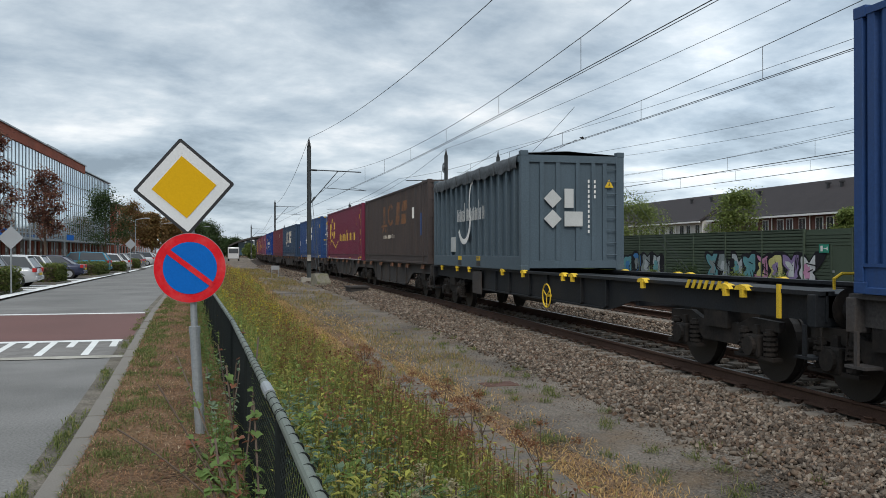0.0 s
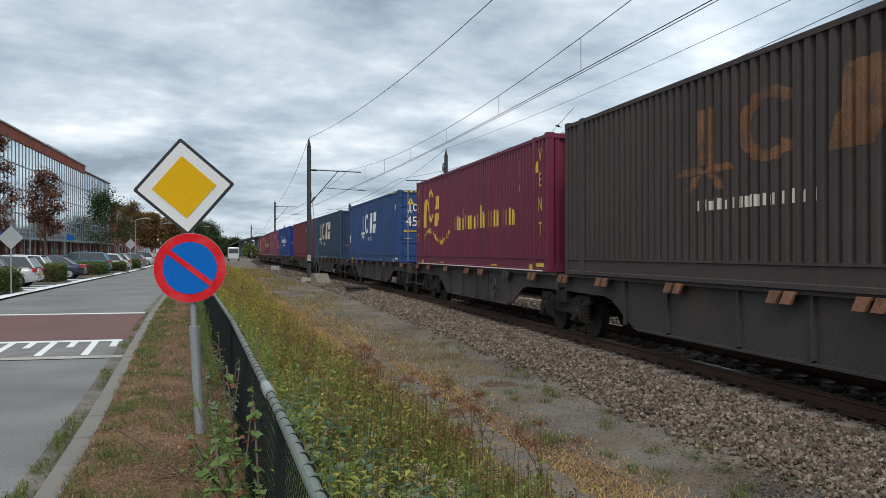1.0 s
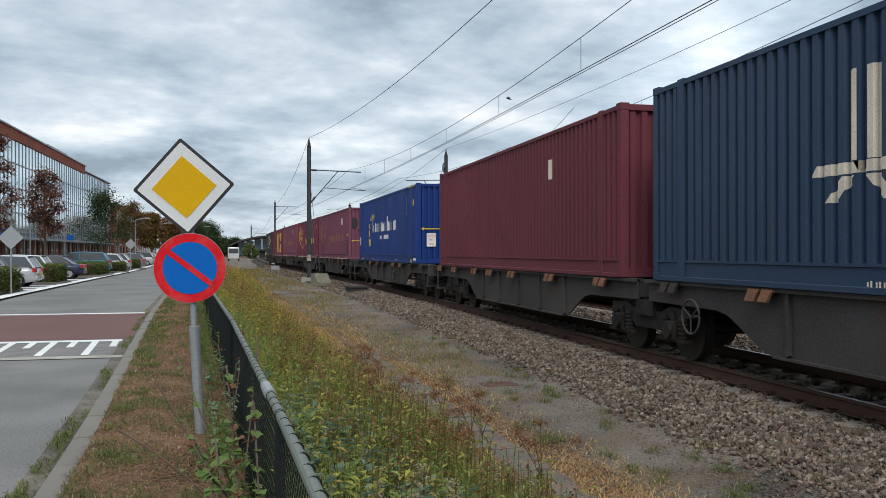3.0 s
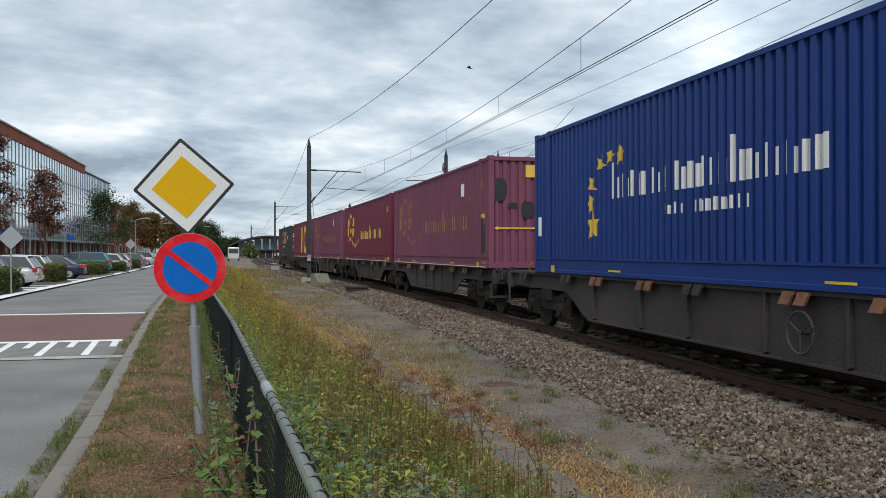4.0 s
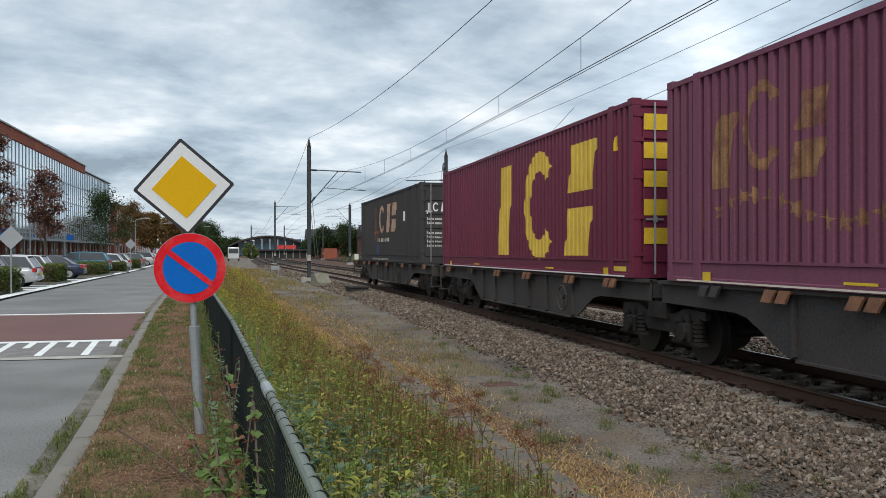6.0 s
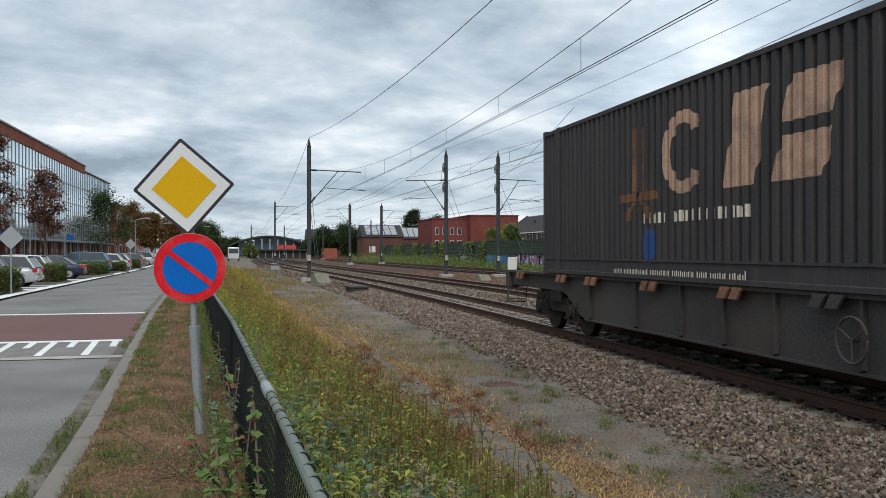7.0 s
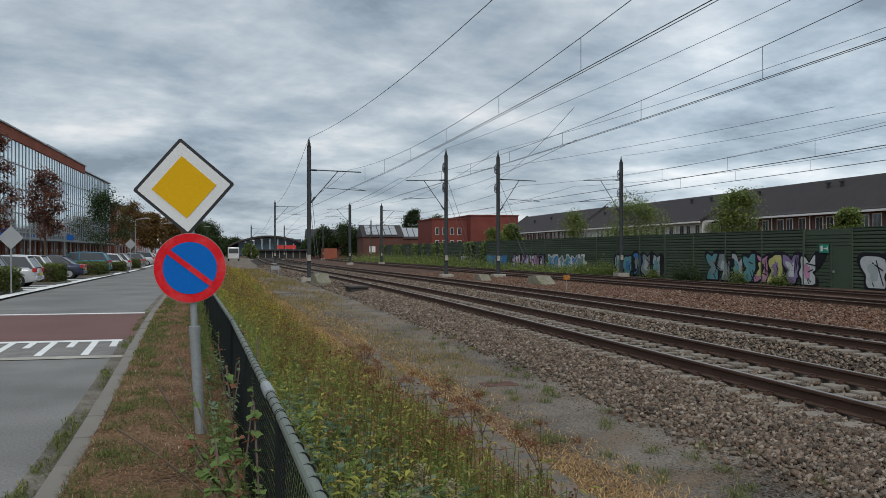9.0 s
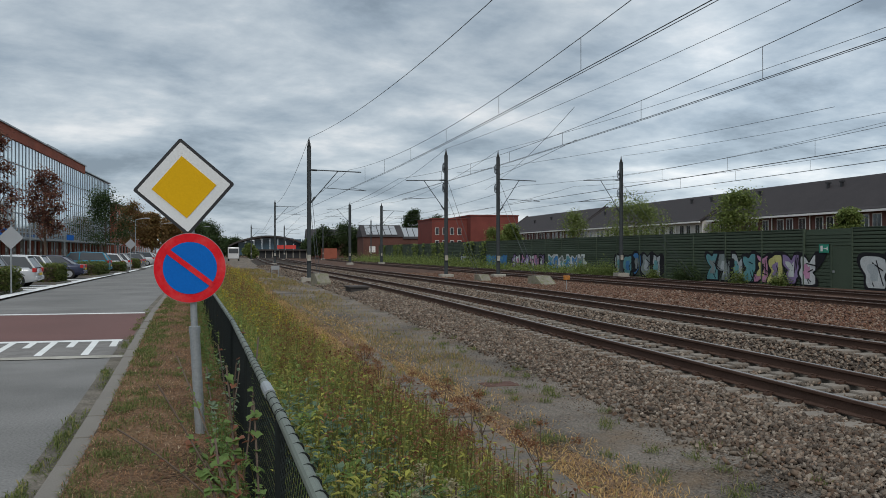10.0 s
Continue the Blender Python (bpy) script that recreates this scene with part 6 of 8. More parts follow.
# ---- left side: office, brick building, parking ----
office = thing("office_building", "long glass-fronted office with a red brick upper edge", "office building")
OX = -24.0
part("core", boxes((-44, OX - 0.25, 40, 167, 0, 13.4)), M["concrete"], office)
part("parapet", boxes((-44, OX + 0.15, 40, 141, 13.55, 14.7)), M["brick"], office, "red brick parapet")
part("roof_edge", boxes((-44, OX + 0.3, 40, 141.2, 14.7, 14.85)), M["galv"], office)
part("roof_edge", boxes((-44, OX + 0.1, 141, 167.2, 14.0, 14.15)), M["galv"], office)
PANE = bpy.data.meshes.new("pane")
bm = boxes((-0.04, 0.0, 0.05, 1.45, 0.06, 2.52))
bm.to_mesh(PANE)
bm.free()
PANE.materials.append(M["facade_glass"])
MULL = bpy.data.meshes.new("mullion")
bm = boxes((-0.02, 0.06, -0.04, 0.04, 0.0, 10.3))
bm.to_mesh(MULL)
bm.free()
MULL.materials.append(M["galv"])
y = 72.0
while y < 166.4:
    for k in range(4):
        o = new("pane", PANE)
        o.parent = office
        o.matrix_basis = pose(OX, y, 3.3 + 2.6 * k, 0, 0, random.uniform(-0.4, 0.4))
    o = new("mullion", MULL)
    o.parent = office
    o.matrix_basis = pose(OX, y, 3.3)
    y += 1.5
for k in range(5):
    part("floor_edge", boxes((OX - 0.2, OX + 0.06, 72, 167, 3.24 + 2.6 * k, 3.36 + 2.6 * k)), M["galv"], office)
part("ground_floor", boxes((-44, OX - 0.6, 40, 166, 0, 3.2)), M["dark_brick"], office)
for k in range(30):
    yy = 74 + k * 3.1
    part("pier", boxes((OX - 0.7, OX - 0.1, yy, yy + 1.1, 0, 3.0)), M["brick"], office)
    bm = bmesh.new()
    bmesh.ops.create_uvsphere(bm, u_segments=10, v_segments=6, radius=0.28, matrix=Matrix.Translation((OX - 0.4, yy + 2.1, 1.9)))
    part("globe_lamp", bm, M["white"], office)
part("canopy", boxes((OX - 0.5, OX + 2.2, 60, 166, 2.95, 3.12)), M["galv"], office, "thin grey steel canopy")
for k in range(22):
    yy = 62 + k * 4.8
    part("canopy_column", rods(((OX + 2.0, yy, 0), (OX + 2.0, yy, 3.0), 0.06)), M["galv"], office)
    part("railing_post", rods(((OX + 2.1, yy, 3.1), (OX + 2.1, yy, 4.1), 0.03)), M["galv"], office)
part("railing", rods(((OX + 2.1, 60, 4.1), (OX + 2.1, 166, 4.1), 0.03), ((OX + 2.1, 60, 3.65), (OX + 2.1, 166, 3.65), 0.02)), M["galv"], office)
for y0, y1 in ((84, 88), (116, 120)):
    part("name_board", boxes((OX + 2.2, OX + 2.3, y0, y1, 3.15, 3.85)), M["sign_blue"], office)
bm = bmesh.new()
for k in range(6):
    rod(bm, (OX - 1.5, 123 + k * 2.6, 14.8), (OX - 1.5, 123 + k * 2.6, 15.9), 0.04)
for z in (15.4, 15.9):
    rod(bm, (OX - 1.5, 123, z), (OX - 1.5, 136, z), 0.04)
part("roof_railing", bm, M["galv"], office)
brickb = thing("brick_building", "red brick building with a flat roof", "building")
part("wall", boxes((-40, OX, 172, 250, 0, 10.6)), M["brick"], brickb)
part("roof_edge", boxes((-40, OX + 0.2, 171.8, 250.2, 10.6, 10.9)), M["dark_brick"], brickb)
for k in range(18):
    for z in (1.2, 4.4, 7.6):
        win = part("window", boxes((OX, OX + 0.04, 175 + k * 4.1, 177 + k * 4.1, z, z + 1.7)), M["gutter"], brickb)
        part("pane", boxes((OX + 0.045, OX + 0.06, 175.1 + k * 4.1, 176.9 + k * 4.1, z + 0.1, z + 1.6)), M["glass"], win)


# ---- parked cars ----
def car_paint(name, c):
    m = mat(name, c, 0.25, metal=0.25, vary=0.05, scale=2, bump=0.0, spec=0.6)
    return m


LAMP_RED = mat("red_lamp_glass", (0.35, 0.02, 0.02), 0.25, vary=0.1, bump=0.0)
LAMP_WHITE = mat("clear_lamp_glass", (0.6, 0.6, 0.6), 0.15, vary=0.1, bump=0.0)
RIM = mat("silver_wheel_rim", (0.4, 0.4, 0.41), 0.35, metal=0.7, vary=0.1)


def car(label, colour, at, turn, shape="hatch"):
    """Local: the nose points to +y, wheels on z = 0."""
    root = thing("parked_car", label, "car", "parked cars", at, turn)
    L, W2, H = {"hatch": (4.05, 0.86, 1.48), "suv": (4.4, 0.91, 1.64), "sedan": (4.5, 0.88, 1.44), "estate": (4.6, 0.88, 1.5)}[shape]
    h = L / 2
    belt = H * 0.62
    # rows along the car: y, width factor, bottom z, shoulder z
    rows = [(-h, 0.80, 0.42, 0.62), (-h + 0.06, 0.90, 0.30, belt - 0.06), (-h + 0.35, 0.98, 0.22, belt), (-h + 1.2, 1.0, 0.20, belt), (0.2, 1.0, 0.20, belt - 0.01), (h - 1.25, 0.99, 0.20, belt - 0.06), (h - 0.45, 0.95, 0.22, belt - 0.17), (h - 0.08, 0.84, 0.28, belt - 0.30), (h, 0.72, 0.40, belt - 0.42)]
    bm = bmesh.new()
    prev = None
    for y, f, zb, zs in rows:
        w = W2 * f
        cur = [bm.verts.new((x, y, z)) for x, z in ((-w * 0.92, zb), (-w, zb + (zs - zb) * 0.35), (-w, zb + (zs - zb) * 0.75), (-w * 0.93, zs), (w * 0.93, zs), (w, zb + (zs - zb) * 0.75), (w, zb + (zs - zb) * 0.35), (w * 0.92, zb))]
        if prev:
            for i in range(8):
                bm.faces.new((prev[i], prev[(i + 1) % 8], cur[(i + 1) % 8], cur[i]))
        else:
            bm.faces.new(cur)
        prev = cur
    bm.faces.new(prev[::-1])
    bmesh.ops.recalc_face_normals(bm, faces=bm.faces)
    body = part("body", bm, colour, root, smooth=True)
    if shape == "sedan":
        cab = [(-h + 0.55, belt), (-h + 1.25, H - 0.06), (-0.2, H), (0.45, H - 0.04), (h - 1.2, belt - 0.04)]
    elif shape == "estate":
        cab = [(-h + 0.10, belt), (-h + 0.55, H - 0.05), (-0.3, H), (0.45, H - 0.04), (h - 1.2, belt - 0.04)]
    else:
        cab = [(-h + 0.08, belt), (-h + 0.45, H - 0.07), (-0.3, H), (0.5, H - 0.05), (h - 1.1, belt - 0.05)]
    bm = bmesh.new()
    lo = [(-W2 * 0.92, cab[0][0]), (-W2 * 0.92, cab[-1][0])]
    prev = None
    for y, z in cab:
        f = 0.90 - 0.16 * (z - belt) / (H - belt)
        cur = [bm.verts.new((-W2 * 0.91, y if z > belt else y, belt - 0.06)), bm.verts.new((-W2 * f, y, z)), bm.verts.new((W2 * f, y, z)), bm.verts.new((W2 * 0.91, y, belt - 0.06))]
        if prev:
            for i in range(3):
                bm.faces.new((prev[i], prev[i + 1], cur[i + 1], cur[i]))
        prev = cur
    bmesh.ops.recalc_face_normals(bm, faces=bm.faces)
    part("glasshouse", bm, M["glass"], root, "dark tinted windows")
    bm = bmesh.new()
    ys = [cab[1][0] - 0.05, -0.3, cab[3][0] + 0.05]
    f = 0.76
    prev = None
    for y, z in ((ys[0], H - 0.055), (ys[1], H + 0.012), (ys[2], H - 0.035)):
        cur = [bm.verts.new((-W2 * f, y, z - 0.03)), bm.verts.new((-W2 * (f - 0.05), y, z + 0.012)), bm.verts.new((W2 * (f - 0.05), y, z + 0.012)), bm.verts.new((W2 * f, y, z - 0.03))]
        if prev:
            for i in range(3):
                bm.faces.new((prev[i], prev[i + 1], cur[i + 1], cur[i]))
        prev = cur
    part("roof", bm, colour, root, smooth=True)
    for s in (-1, 1):
        for (ya, za), (yb, zb) in ((cab[0], cab[1]), (cab[3], cab[4])):
            part("pillar", rods(((s * W2 * 0.90, ya, za - 0.02), (s * W2 * 0.76, yb, zb), 0.045)) if za < zb else rods(((s * W2 * 0.76, ya, za), (s * W2 * 0.90, yb, zb - 0.02), 0.04)), colour, root)
        part("pillar", rods(((s * W2 * 0.905, -0.1, belt - 0.03), (s * W2 * 0.76, -0.15, H - 0.03), 0.04)), colour, root)
        part("tail_lamp", boxes((s * W2 * 0.62, s * W2 * 0.93, -h - 0.01, -h + 0.16, belt - 0.22, belt - 0.02), bevel=0.02), LAMP_RED, root)
        part("head_lamp", boxes((s * W2 * 0.5, s * W2 * 0.86, h - 0.28, h - 0.07, belt - 0.40, belt - 0.28), bevel=0.02), LAMP_WHITE, root)
        part("mirror", boxes((s * W2, s * (W2 + 0.16), 0.62, 0.72, belt, belt + 0.13), bevel=0.03), colour, root)
        for q in (-h + 0.78, h - 0.82):
            wh = new("wheel")
            wh.parent = root
            part("tyre", rods(((s * (W2 - 0.20), q, 0.31), (s * (W2 - 0.0), q, 0.31), 0.315), n=20), M["tyre"], wh)
            part("rim", rods(((s * (W2 - 0.02), q, 0.31), (s * (W2 + 0.008), q, 0.31), 0.20), n=14), RIM, wh)
    part("rear_bumper", boxes((-W2 * 0.84, W2 * 0.84, -h - 0.05, -h + 0.1, 0.34, 0.52), bevel=0.03), colour, root)
    part("plate_blank", boxes((-0.26, 0.26, -h - 0.06, -h - 0.05, 0.56, 0.67)), M["yellow"], root)
    return root


C_TEAL = car_paint("teal_car_paint", (0.012, 0.17, 0.27))
C_WHITE = car_paint("white_car_paint", (0.55, 0.55, 0.55))
C_GREY = car_paint("grey_car_paint", (0.16, 0.16, 0.165))
C_SILV = car_paint("silver_car_paint", (0.42, 0.43, 0.44))
C_NAVY = car_paint("dark_blue_car_paint", (0.025, 0.03, 0.06))
C_BLACK = car_paint("black_car_paint", (0.02, 0.02, 0.022))
for lab, colour, y, x, shape in (
    ("grey estate car parked behind a hedge", C_GREY, 41.5, -12.2, "suv"), ("silver hatchback parked in a bay", C_SILV, 44.4, -11.2, "hatch"),
    ("white hatchback with red tail lamps", C_WHITE, 50.5, -11.9, "hatch"), ("dark blue sedan parked in a bay", C_NAVY, 57.2, -11.6, "sedan"),
    ("teal sport utility car with dark windows", C_TEAL, 70.0, -11.9, "suv"), ("white small car parked in a bay", C_WHITE, 76.5, -11.6, "hatch"),
    ("silver estate car parked in a bay", C_SILV, 82.0, -12.0, "estate"), ("dark car parked farther along the bays", C_BLACK, 90.0, -12.0, "sedan"),
    ("grey car parked farther along the bays", C_GREY, 96.0, -12.0, "hatch"), ("silver car parked at the end", C_SILV, 108.0, -12.4, "suv"),
    ("dark car in the second row of bays", C_NAVY, 53.0, -17.2, "estate"), ("black car in the second row of bays", C_BLACK, 38.5, -12.4, "suv"),
    ("grey car in the second row of bays", C_GREY, 64.0, -17.0, "sedan"), ("white car far down the street", C_WHITE, 118.0, -12.8, "hatch")):
    car(lab, colour, (x - 0.35, y, 0.05), 90 + random.uniform(-2, 2), shape)
van = thing("delivery_van", "white van standing far down the street", "van", at=(-2.2, 165, 0.0))
part("body", boxes((-1.0, 1.0, -2.6, 1.4, 0.4, 2.5), (-0.98, 0.98, 1.3, 2.4, 0.4, 1.4), bevel=0.12), C_WHITE, van)
part("windscreen", boxes((-0.85, 0.85, -2.64, -2.58, 1.4, 2.2)), M["glass"], van)
for s in (-1, 1):
    for q in (-1.7, 1.6):
        part("wheel", rods(((s * 0.8, q, 0.34), (s * 1.02, q, 0.34), 0.34), n=16), M["tyre"], van)


# ---- plants ----
def leaves(pos, length, width, yaw, pitch, curl=0.25):
    """Arrays of four-cornered leaves, folded a little along the rib."""
    n = len(pos)
    d = np.stack([np.cos(pitch) * np.cos(yaw), np.cos(pitch) * np.sin(yaw), np.sin(pitch)], 1)
    side = np.stack([-np.sin(yaw), np.cos(yaw), np.zeros(n)], 1)
    up = np.cross(d, side)
    L, Wd = length[:, None], width[:, None]
    mid = pos + d * L * 0.45 + up * L * curl * 0.15
    v = np.stack([pos, mid + side * Wd / 2, pos + d * L - np.array([0, 0, 1]) * L * curl, mid - side * Wd / 2], 1)
    return v.reshape(-1, 3), np.arange(4 * n).reshape(-1, 4)


def stems(base, top, r):
    """Thin three-sided stalks."""
    n = len(base)
    v = np.zeros((n, 6, 3))
    for k in range(3):
        a = 2 * math.pi * k / 3
        off = np.array([math.cos(a), math.sin(a), 0]) * r[:, None]
        v[:, k], v[:, 3 + k] = base + off, top + off * 0.5
    i = (np.arange(n) * 6)[:, None, None]
    f = np.array([[0, 1, 4, 3], [1, 2, 5, 4], [2, 0, 3, 5]])[None] + i
    return v.reshape(-1, 3), f.reshape(-1, 4)


def merge(sets):
    vs, fs, k = [], [], 0
    for v, f in sets:
        vs.append(v)
        fs.append(f + k)
        k += len(v)
    return np.concatenate(vs), np.concatenate(fs)


R = np.random.RandomState(7)
L_GREEN = leaf_mat("weed_leaf_green", (0.10, 0.17, 0.045), (0.30, 0.36, 0.11), (0.44, 0.36, 0.14))
L_DULL = leaf_mat("weed_leaf_dull", (0.20, 0.20, 0.055), (0.43, 0.42, 0.095), (0.46, 0.30, 0.09))
L_STRAW = leaf_mat("dry_straw", (0.34, 0.20, 0.085), (0.62, 0.43, 0.20), (0.28, 0.26, 0.09))
L_SEED = leaf_mat("brown_seed_head", (0.13, 0.055, 0.03), (0.30, 0.15, 0.075))
L_CREAM = leaf_mat("cream_flower_head", (0.26, 0.22, 0.12), (0.42, 0.38, 0.24))
L_GRASS = leaf_mat("verge_grass", (0.075, 0.10, 0.03), (0.19, 0.21, 0.07), (0.34, 0.27, 0.12))
L_BLUE = leaf_mat("grey_green_leaf", (0.10, 0.165, 0.10), (0.23, 0.30, 0.20))
L_SHRUB = leaf_mat("shrub_leaf", (0.07, 0.12, 0.035), (0.19, 0.28, 0.09))
L_STEM = leaf_mat("weed_stalk", (0.13, 0.14, 0.045), (0.30, 0.25, 0.09))
L_RED = leaf_mat("red_autumn_leaf", (0.22, 0.05, 0.03), (0.28, 0.13, 0.08))
L_YEL = leaf_mat("yellow_flower", (0.45, 0.33, 0.03), (0.55, 0.42, 0.05))

KX = np.vectorize(kerb_x)
BEND = np.vectorize(bend)


def strip_points(n, y0, y1, near_power=1.8, a=1.34, b=2.95):
    """Scatter between the fence and the path, thicker near the camera."""
    y = y0 + (y1 - y0) * R.rand(n) ** near_power
    lo = KX(y) + a
    hi = np.minimum(KX(y) + b + 0.25 * np.sin(y * 1.7) + np.clip((y - 14) * 0.03, 0, 0.6), 2.3 + BEND(y))
    x = lo + (hi - lo) * R.rand(n)
    z = np.interp(x - KX(y), (0.0, 0.5, 1.2, 2.0, 2.9, 3.9), (0.09, 0.10, 0.05, -0.02, -0.16, PATH_Z))
    return np.stack([x, y, z], 1)


def weeds(name, n, y0, y1, hmin, hmax, leaf_n, leaf_len, leaf_mat_, label, head=None, lean=0.10, a=1.34, b=2.95, power=1.8, ratio=0.38, stalk=0.004):
    base = strip_points(n, y0, y1, power, a, b)
    h = hmin + (hmax - hmin) * R.rand(n)
    tt = np.clip((base[:, 0] - KX(base[:, 1]) - a) / (b - a), 0, 1)
    h *= 1 - 0.4 * tt ** 2
    far = np.clip(1 + (base[:, 1] - 12) * 0.02, 1, 2.2)
    ln = R.normal(0, lean, (n, 2)) * h[:, None]
    top = base + np.stack([ln[:, 0], ln[:, 1], h], 1)
    ob = mesh_np(name + "_stalks", *stems(base, top, stalk * far), L_STEM)
    tagged(ob, "thin stalks of " + label, "weeds", kind="stuff")
    if leaf_n:
        t = R.rand(n, leaf_n) ** 0.7
        p = base[:, None] + (top - base)[:, None] * t[..., None]
        m = n * leaf_n
        sz = leaf_len * (0.5 + R.rand(m)) * np.repeat(far, leaf_n)
        ob = mesh_np(name, *leaves(p.reshape(-1, 3), sz, sz * ratio, R.rand(m) * 6.28, R.uniform(-0.2, 1.0, m)), leaf_mat_)
        tagged(ob, label, "weeds", kind="stuff")
    if head:
        k = 14
        p = top[:, None] + R.normal(0, 1, (n, k, 3)) * np.array([0.022, 0.022, 0.055]) * far[:, None, None]
        p[..., 2] -= 0.03
        m = n * k
        sz = 0.022 * (0.6 + R.rand(m)) * np.repeat(far, k)
        ob = mesh_np(name + "_heads", *leaves(p.reshape(-1, 3), sz, sz * 0.7, R.rand(m) * 6.28, R.uniform(-0.8, 1.2, m)), head)
        tagged(ob, "seed heads of " + label, "weeds", kind="stuff")


weeds("green_weeds", 3600, 2.2, 60, 0.22, 0.58, 30, 0.066, L_GREEN, "dense green leafy weeds beside the fence", power=1.7)
weeds("dull_weeds", 2000, 2.2, 60, 0.32, 0.78, 16, 0.05, L_DULL, "olive leafy weeds beside the fence", power=1.7)
weeds("seeding_dock", 1300, 4.5, 60, 0.5, 0.95, 6, 0.05, L_DULL, "tall weeds with brown seed heads", L_SEED, power=1.4, a=1.7, b=2.9, stalk=0.005)
weeds("yellow_weeds", 500, 12, 70, 0.5, 0.95, 8, 0.05, L_GREEN, "tall weeds with yellow flowers", L_YEL, power=1.1)
weeds("low_grey_weeds", 420, 2.4, 8.5, 0.25, 0.6, 28, 0.075, L_BLUE, "grey-green broad-leaved weeds near the fence", power=1.2, a=1.45, b=2.5, ratio=0.5)
weeds("wiry_weeds", 340, 3.6, 9.5, 0.45, 0.78, 22, 0.05, L_GREEN, "thin upright green stalks with narrow leaves", power=1.1, a=2.2, b=3.1, ratio=0.14, lean=0.05)
# tall dry grass, thickest along its outer edge
n = 40000
base = strip_points(n, 2.4, 62, 1.5, 1.5, 3.2)
edge = np.clip((base[:, 0] - KX(base[:, 1]) - 2.0) / 1.0, 0, 1)
clump = np.sin(base[:, 1] * 1.9) + np.sin(base[:, 1] * 0.8 + base[:, 0] * 4)
keep = R.rand(n) < 0.22 + 0.55 * edge + 0.2 * clump * edge
base = base[keep]
n = len(base)
sz = R.uniform(0.22, 0.66, n) * (1 - 0.35 * edge[keep])
tagged(mesh_np("dry_grass", *leaves(base, sz, np.full(n, 0.0075) * np.clip(1 + (base[:, 1] - 8) * 0.05, 1, 4), R.rand(n) * 6.28, R.uniform(1.05, 1.52, n), 0.12), L_STRAW), "tall dry straw-coloured grass along the path", "grass", kind="stuff")
n = 52000
base = strip_points(n, 2.3, 62, 1.55, 1.36, 3.0)
sz = R.uniform(0.25, 0.72, n) * (1 - 0.35 * np.clip((base[:, 0] - KX(base[:, 1]) - 1.9) / 1.1, 0, 1))
tagged(mesh_np("tall_grass", *leaves(base, sz, np.full(n, 0.008) * np.clip(1 + (base[:, 1] - 8) * 0.05, 1, 4), R.rand(n) * 6.28, R.uniform(1.0, 1.5, n), 0.2), leaf_mat("tall_grass", (0.15, 0.19, 0.045), (0.37, 0.39, 0.12), (0.62, 0.47, 0.20))), "tall green and yellowing grass among the weeds", "grass", kind="stuff")
# rough dry growth farther along, between the weeds and the ballast
n = 42000
y = 13 + 85 * R.rand(n) ** 1.4
lo = KX(y) + 2.6
x = lo + (3.9 + BEND(y) - lo) * R.rand(n) ** 1.5
keep = np.sin(x * 3.1 + y * 0.6) + np.sin(y * 0.31 - x) + R.normal(0, 1.3, n) > -0.5 + 0.9 * (x - lo > 1.6)
x, y = x[keep], y[keep]
n = len(x)
sz = R.uniform(0.05, 0.2, n) * np.clip(1 + (y - 20) * 0.01, 1, 1.8)
z = np.interp(x - KX(y), (2.0, 2.9, 3.9), (-0.02, -0.16, PATH_Z))
tagged(mesh_np("path_growth", *leaves(np.stack([x, y, z], 1), sz, np.full(n, 0.012) * np.clip(1 + (y - 12) * 0.06, 1, 5), R.rand(n) * 6.28, R.uniform(0.3, 1.4, n), 0.2), leaf_mat("path_growth", (0.17, 0.15, 0.05), (0.36, 0.25, 0.11), (0.20, 0.24, 0.07))), "dry brown and green growth beside the far path", "grass", kind="stuff")
# straw and short growth on the path edge
n = 90000
y = 3 + 32 * R.rand(n) ** 1.6
x = KX(y) + 3.0 + np.abs(R.normal(0, 0.95, n)) + BEND(y) * 0.3
base = np.stack([x, y, np.full(n, PATH_Z)], 1)
keep = (np.sin(x * 2.3 + y * 1.1) + np.sin(y * 0.7 - x * 3) + R.normal(0, 1.4, n) > -0.2) & (x < 3.5 + BEND(y)) & ~((np.abs(x - 2.42 + 0.028 * (y - 8)) < 0.17) & (R.rand(n) < 0.9))
base, y = base[keep], y[keep]
n = len(y)
sz = R.uniform(0.03, 0.11, n)
tagged(mesh_np("path_straw", *leaves(base, sz, np.full(n, 0.009) * np.clip(1 + (y - 6) * 0.08, 1, 4), R.rand(n) * 6.28, R.uniform(0.1, 1.2, n), 0.2), L_STRAW), "short dry straw creeping over the gravel", "grass", kind="stuff")
# verge grass between kerb and fence: dead mat with green clumps, cut short
def verge_z(x, y):
    return np.interp(x - KX(y), (0.0, 0.5, 1.2, 2.0), (0.085, 0.095, 0.045, -0.02))


n = 95000
y = 1.5 + 50 * R.rand(n) ** 1.9
x = KX(y) + 0.03 + 1.3 * R.rand(n)
sz = R.uniform(0.03, 0.10, n)
tagged(mesh_np("verge_straw", *leaves(np.stack([x, y, verge_z(x, y)], 1), sz, np.full(n, 0.006) * np.clip(1 + (y - 5) * 0.07, 1, 4), R.rand(n) * 6.28, R.uniform(0.0, 0.8, n), 0.3), leaf_mat("verge_straw", (0.13, 0.07, 0.04), (0.40, 0.23, 0.125), (0.58, 0.45, 0.30))), "short dead brown grass on the verge", "grass", kind="stuff")
cn = 420
cy = 1.5 + 46 * R.rand(cn) ** 1.7
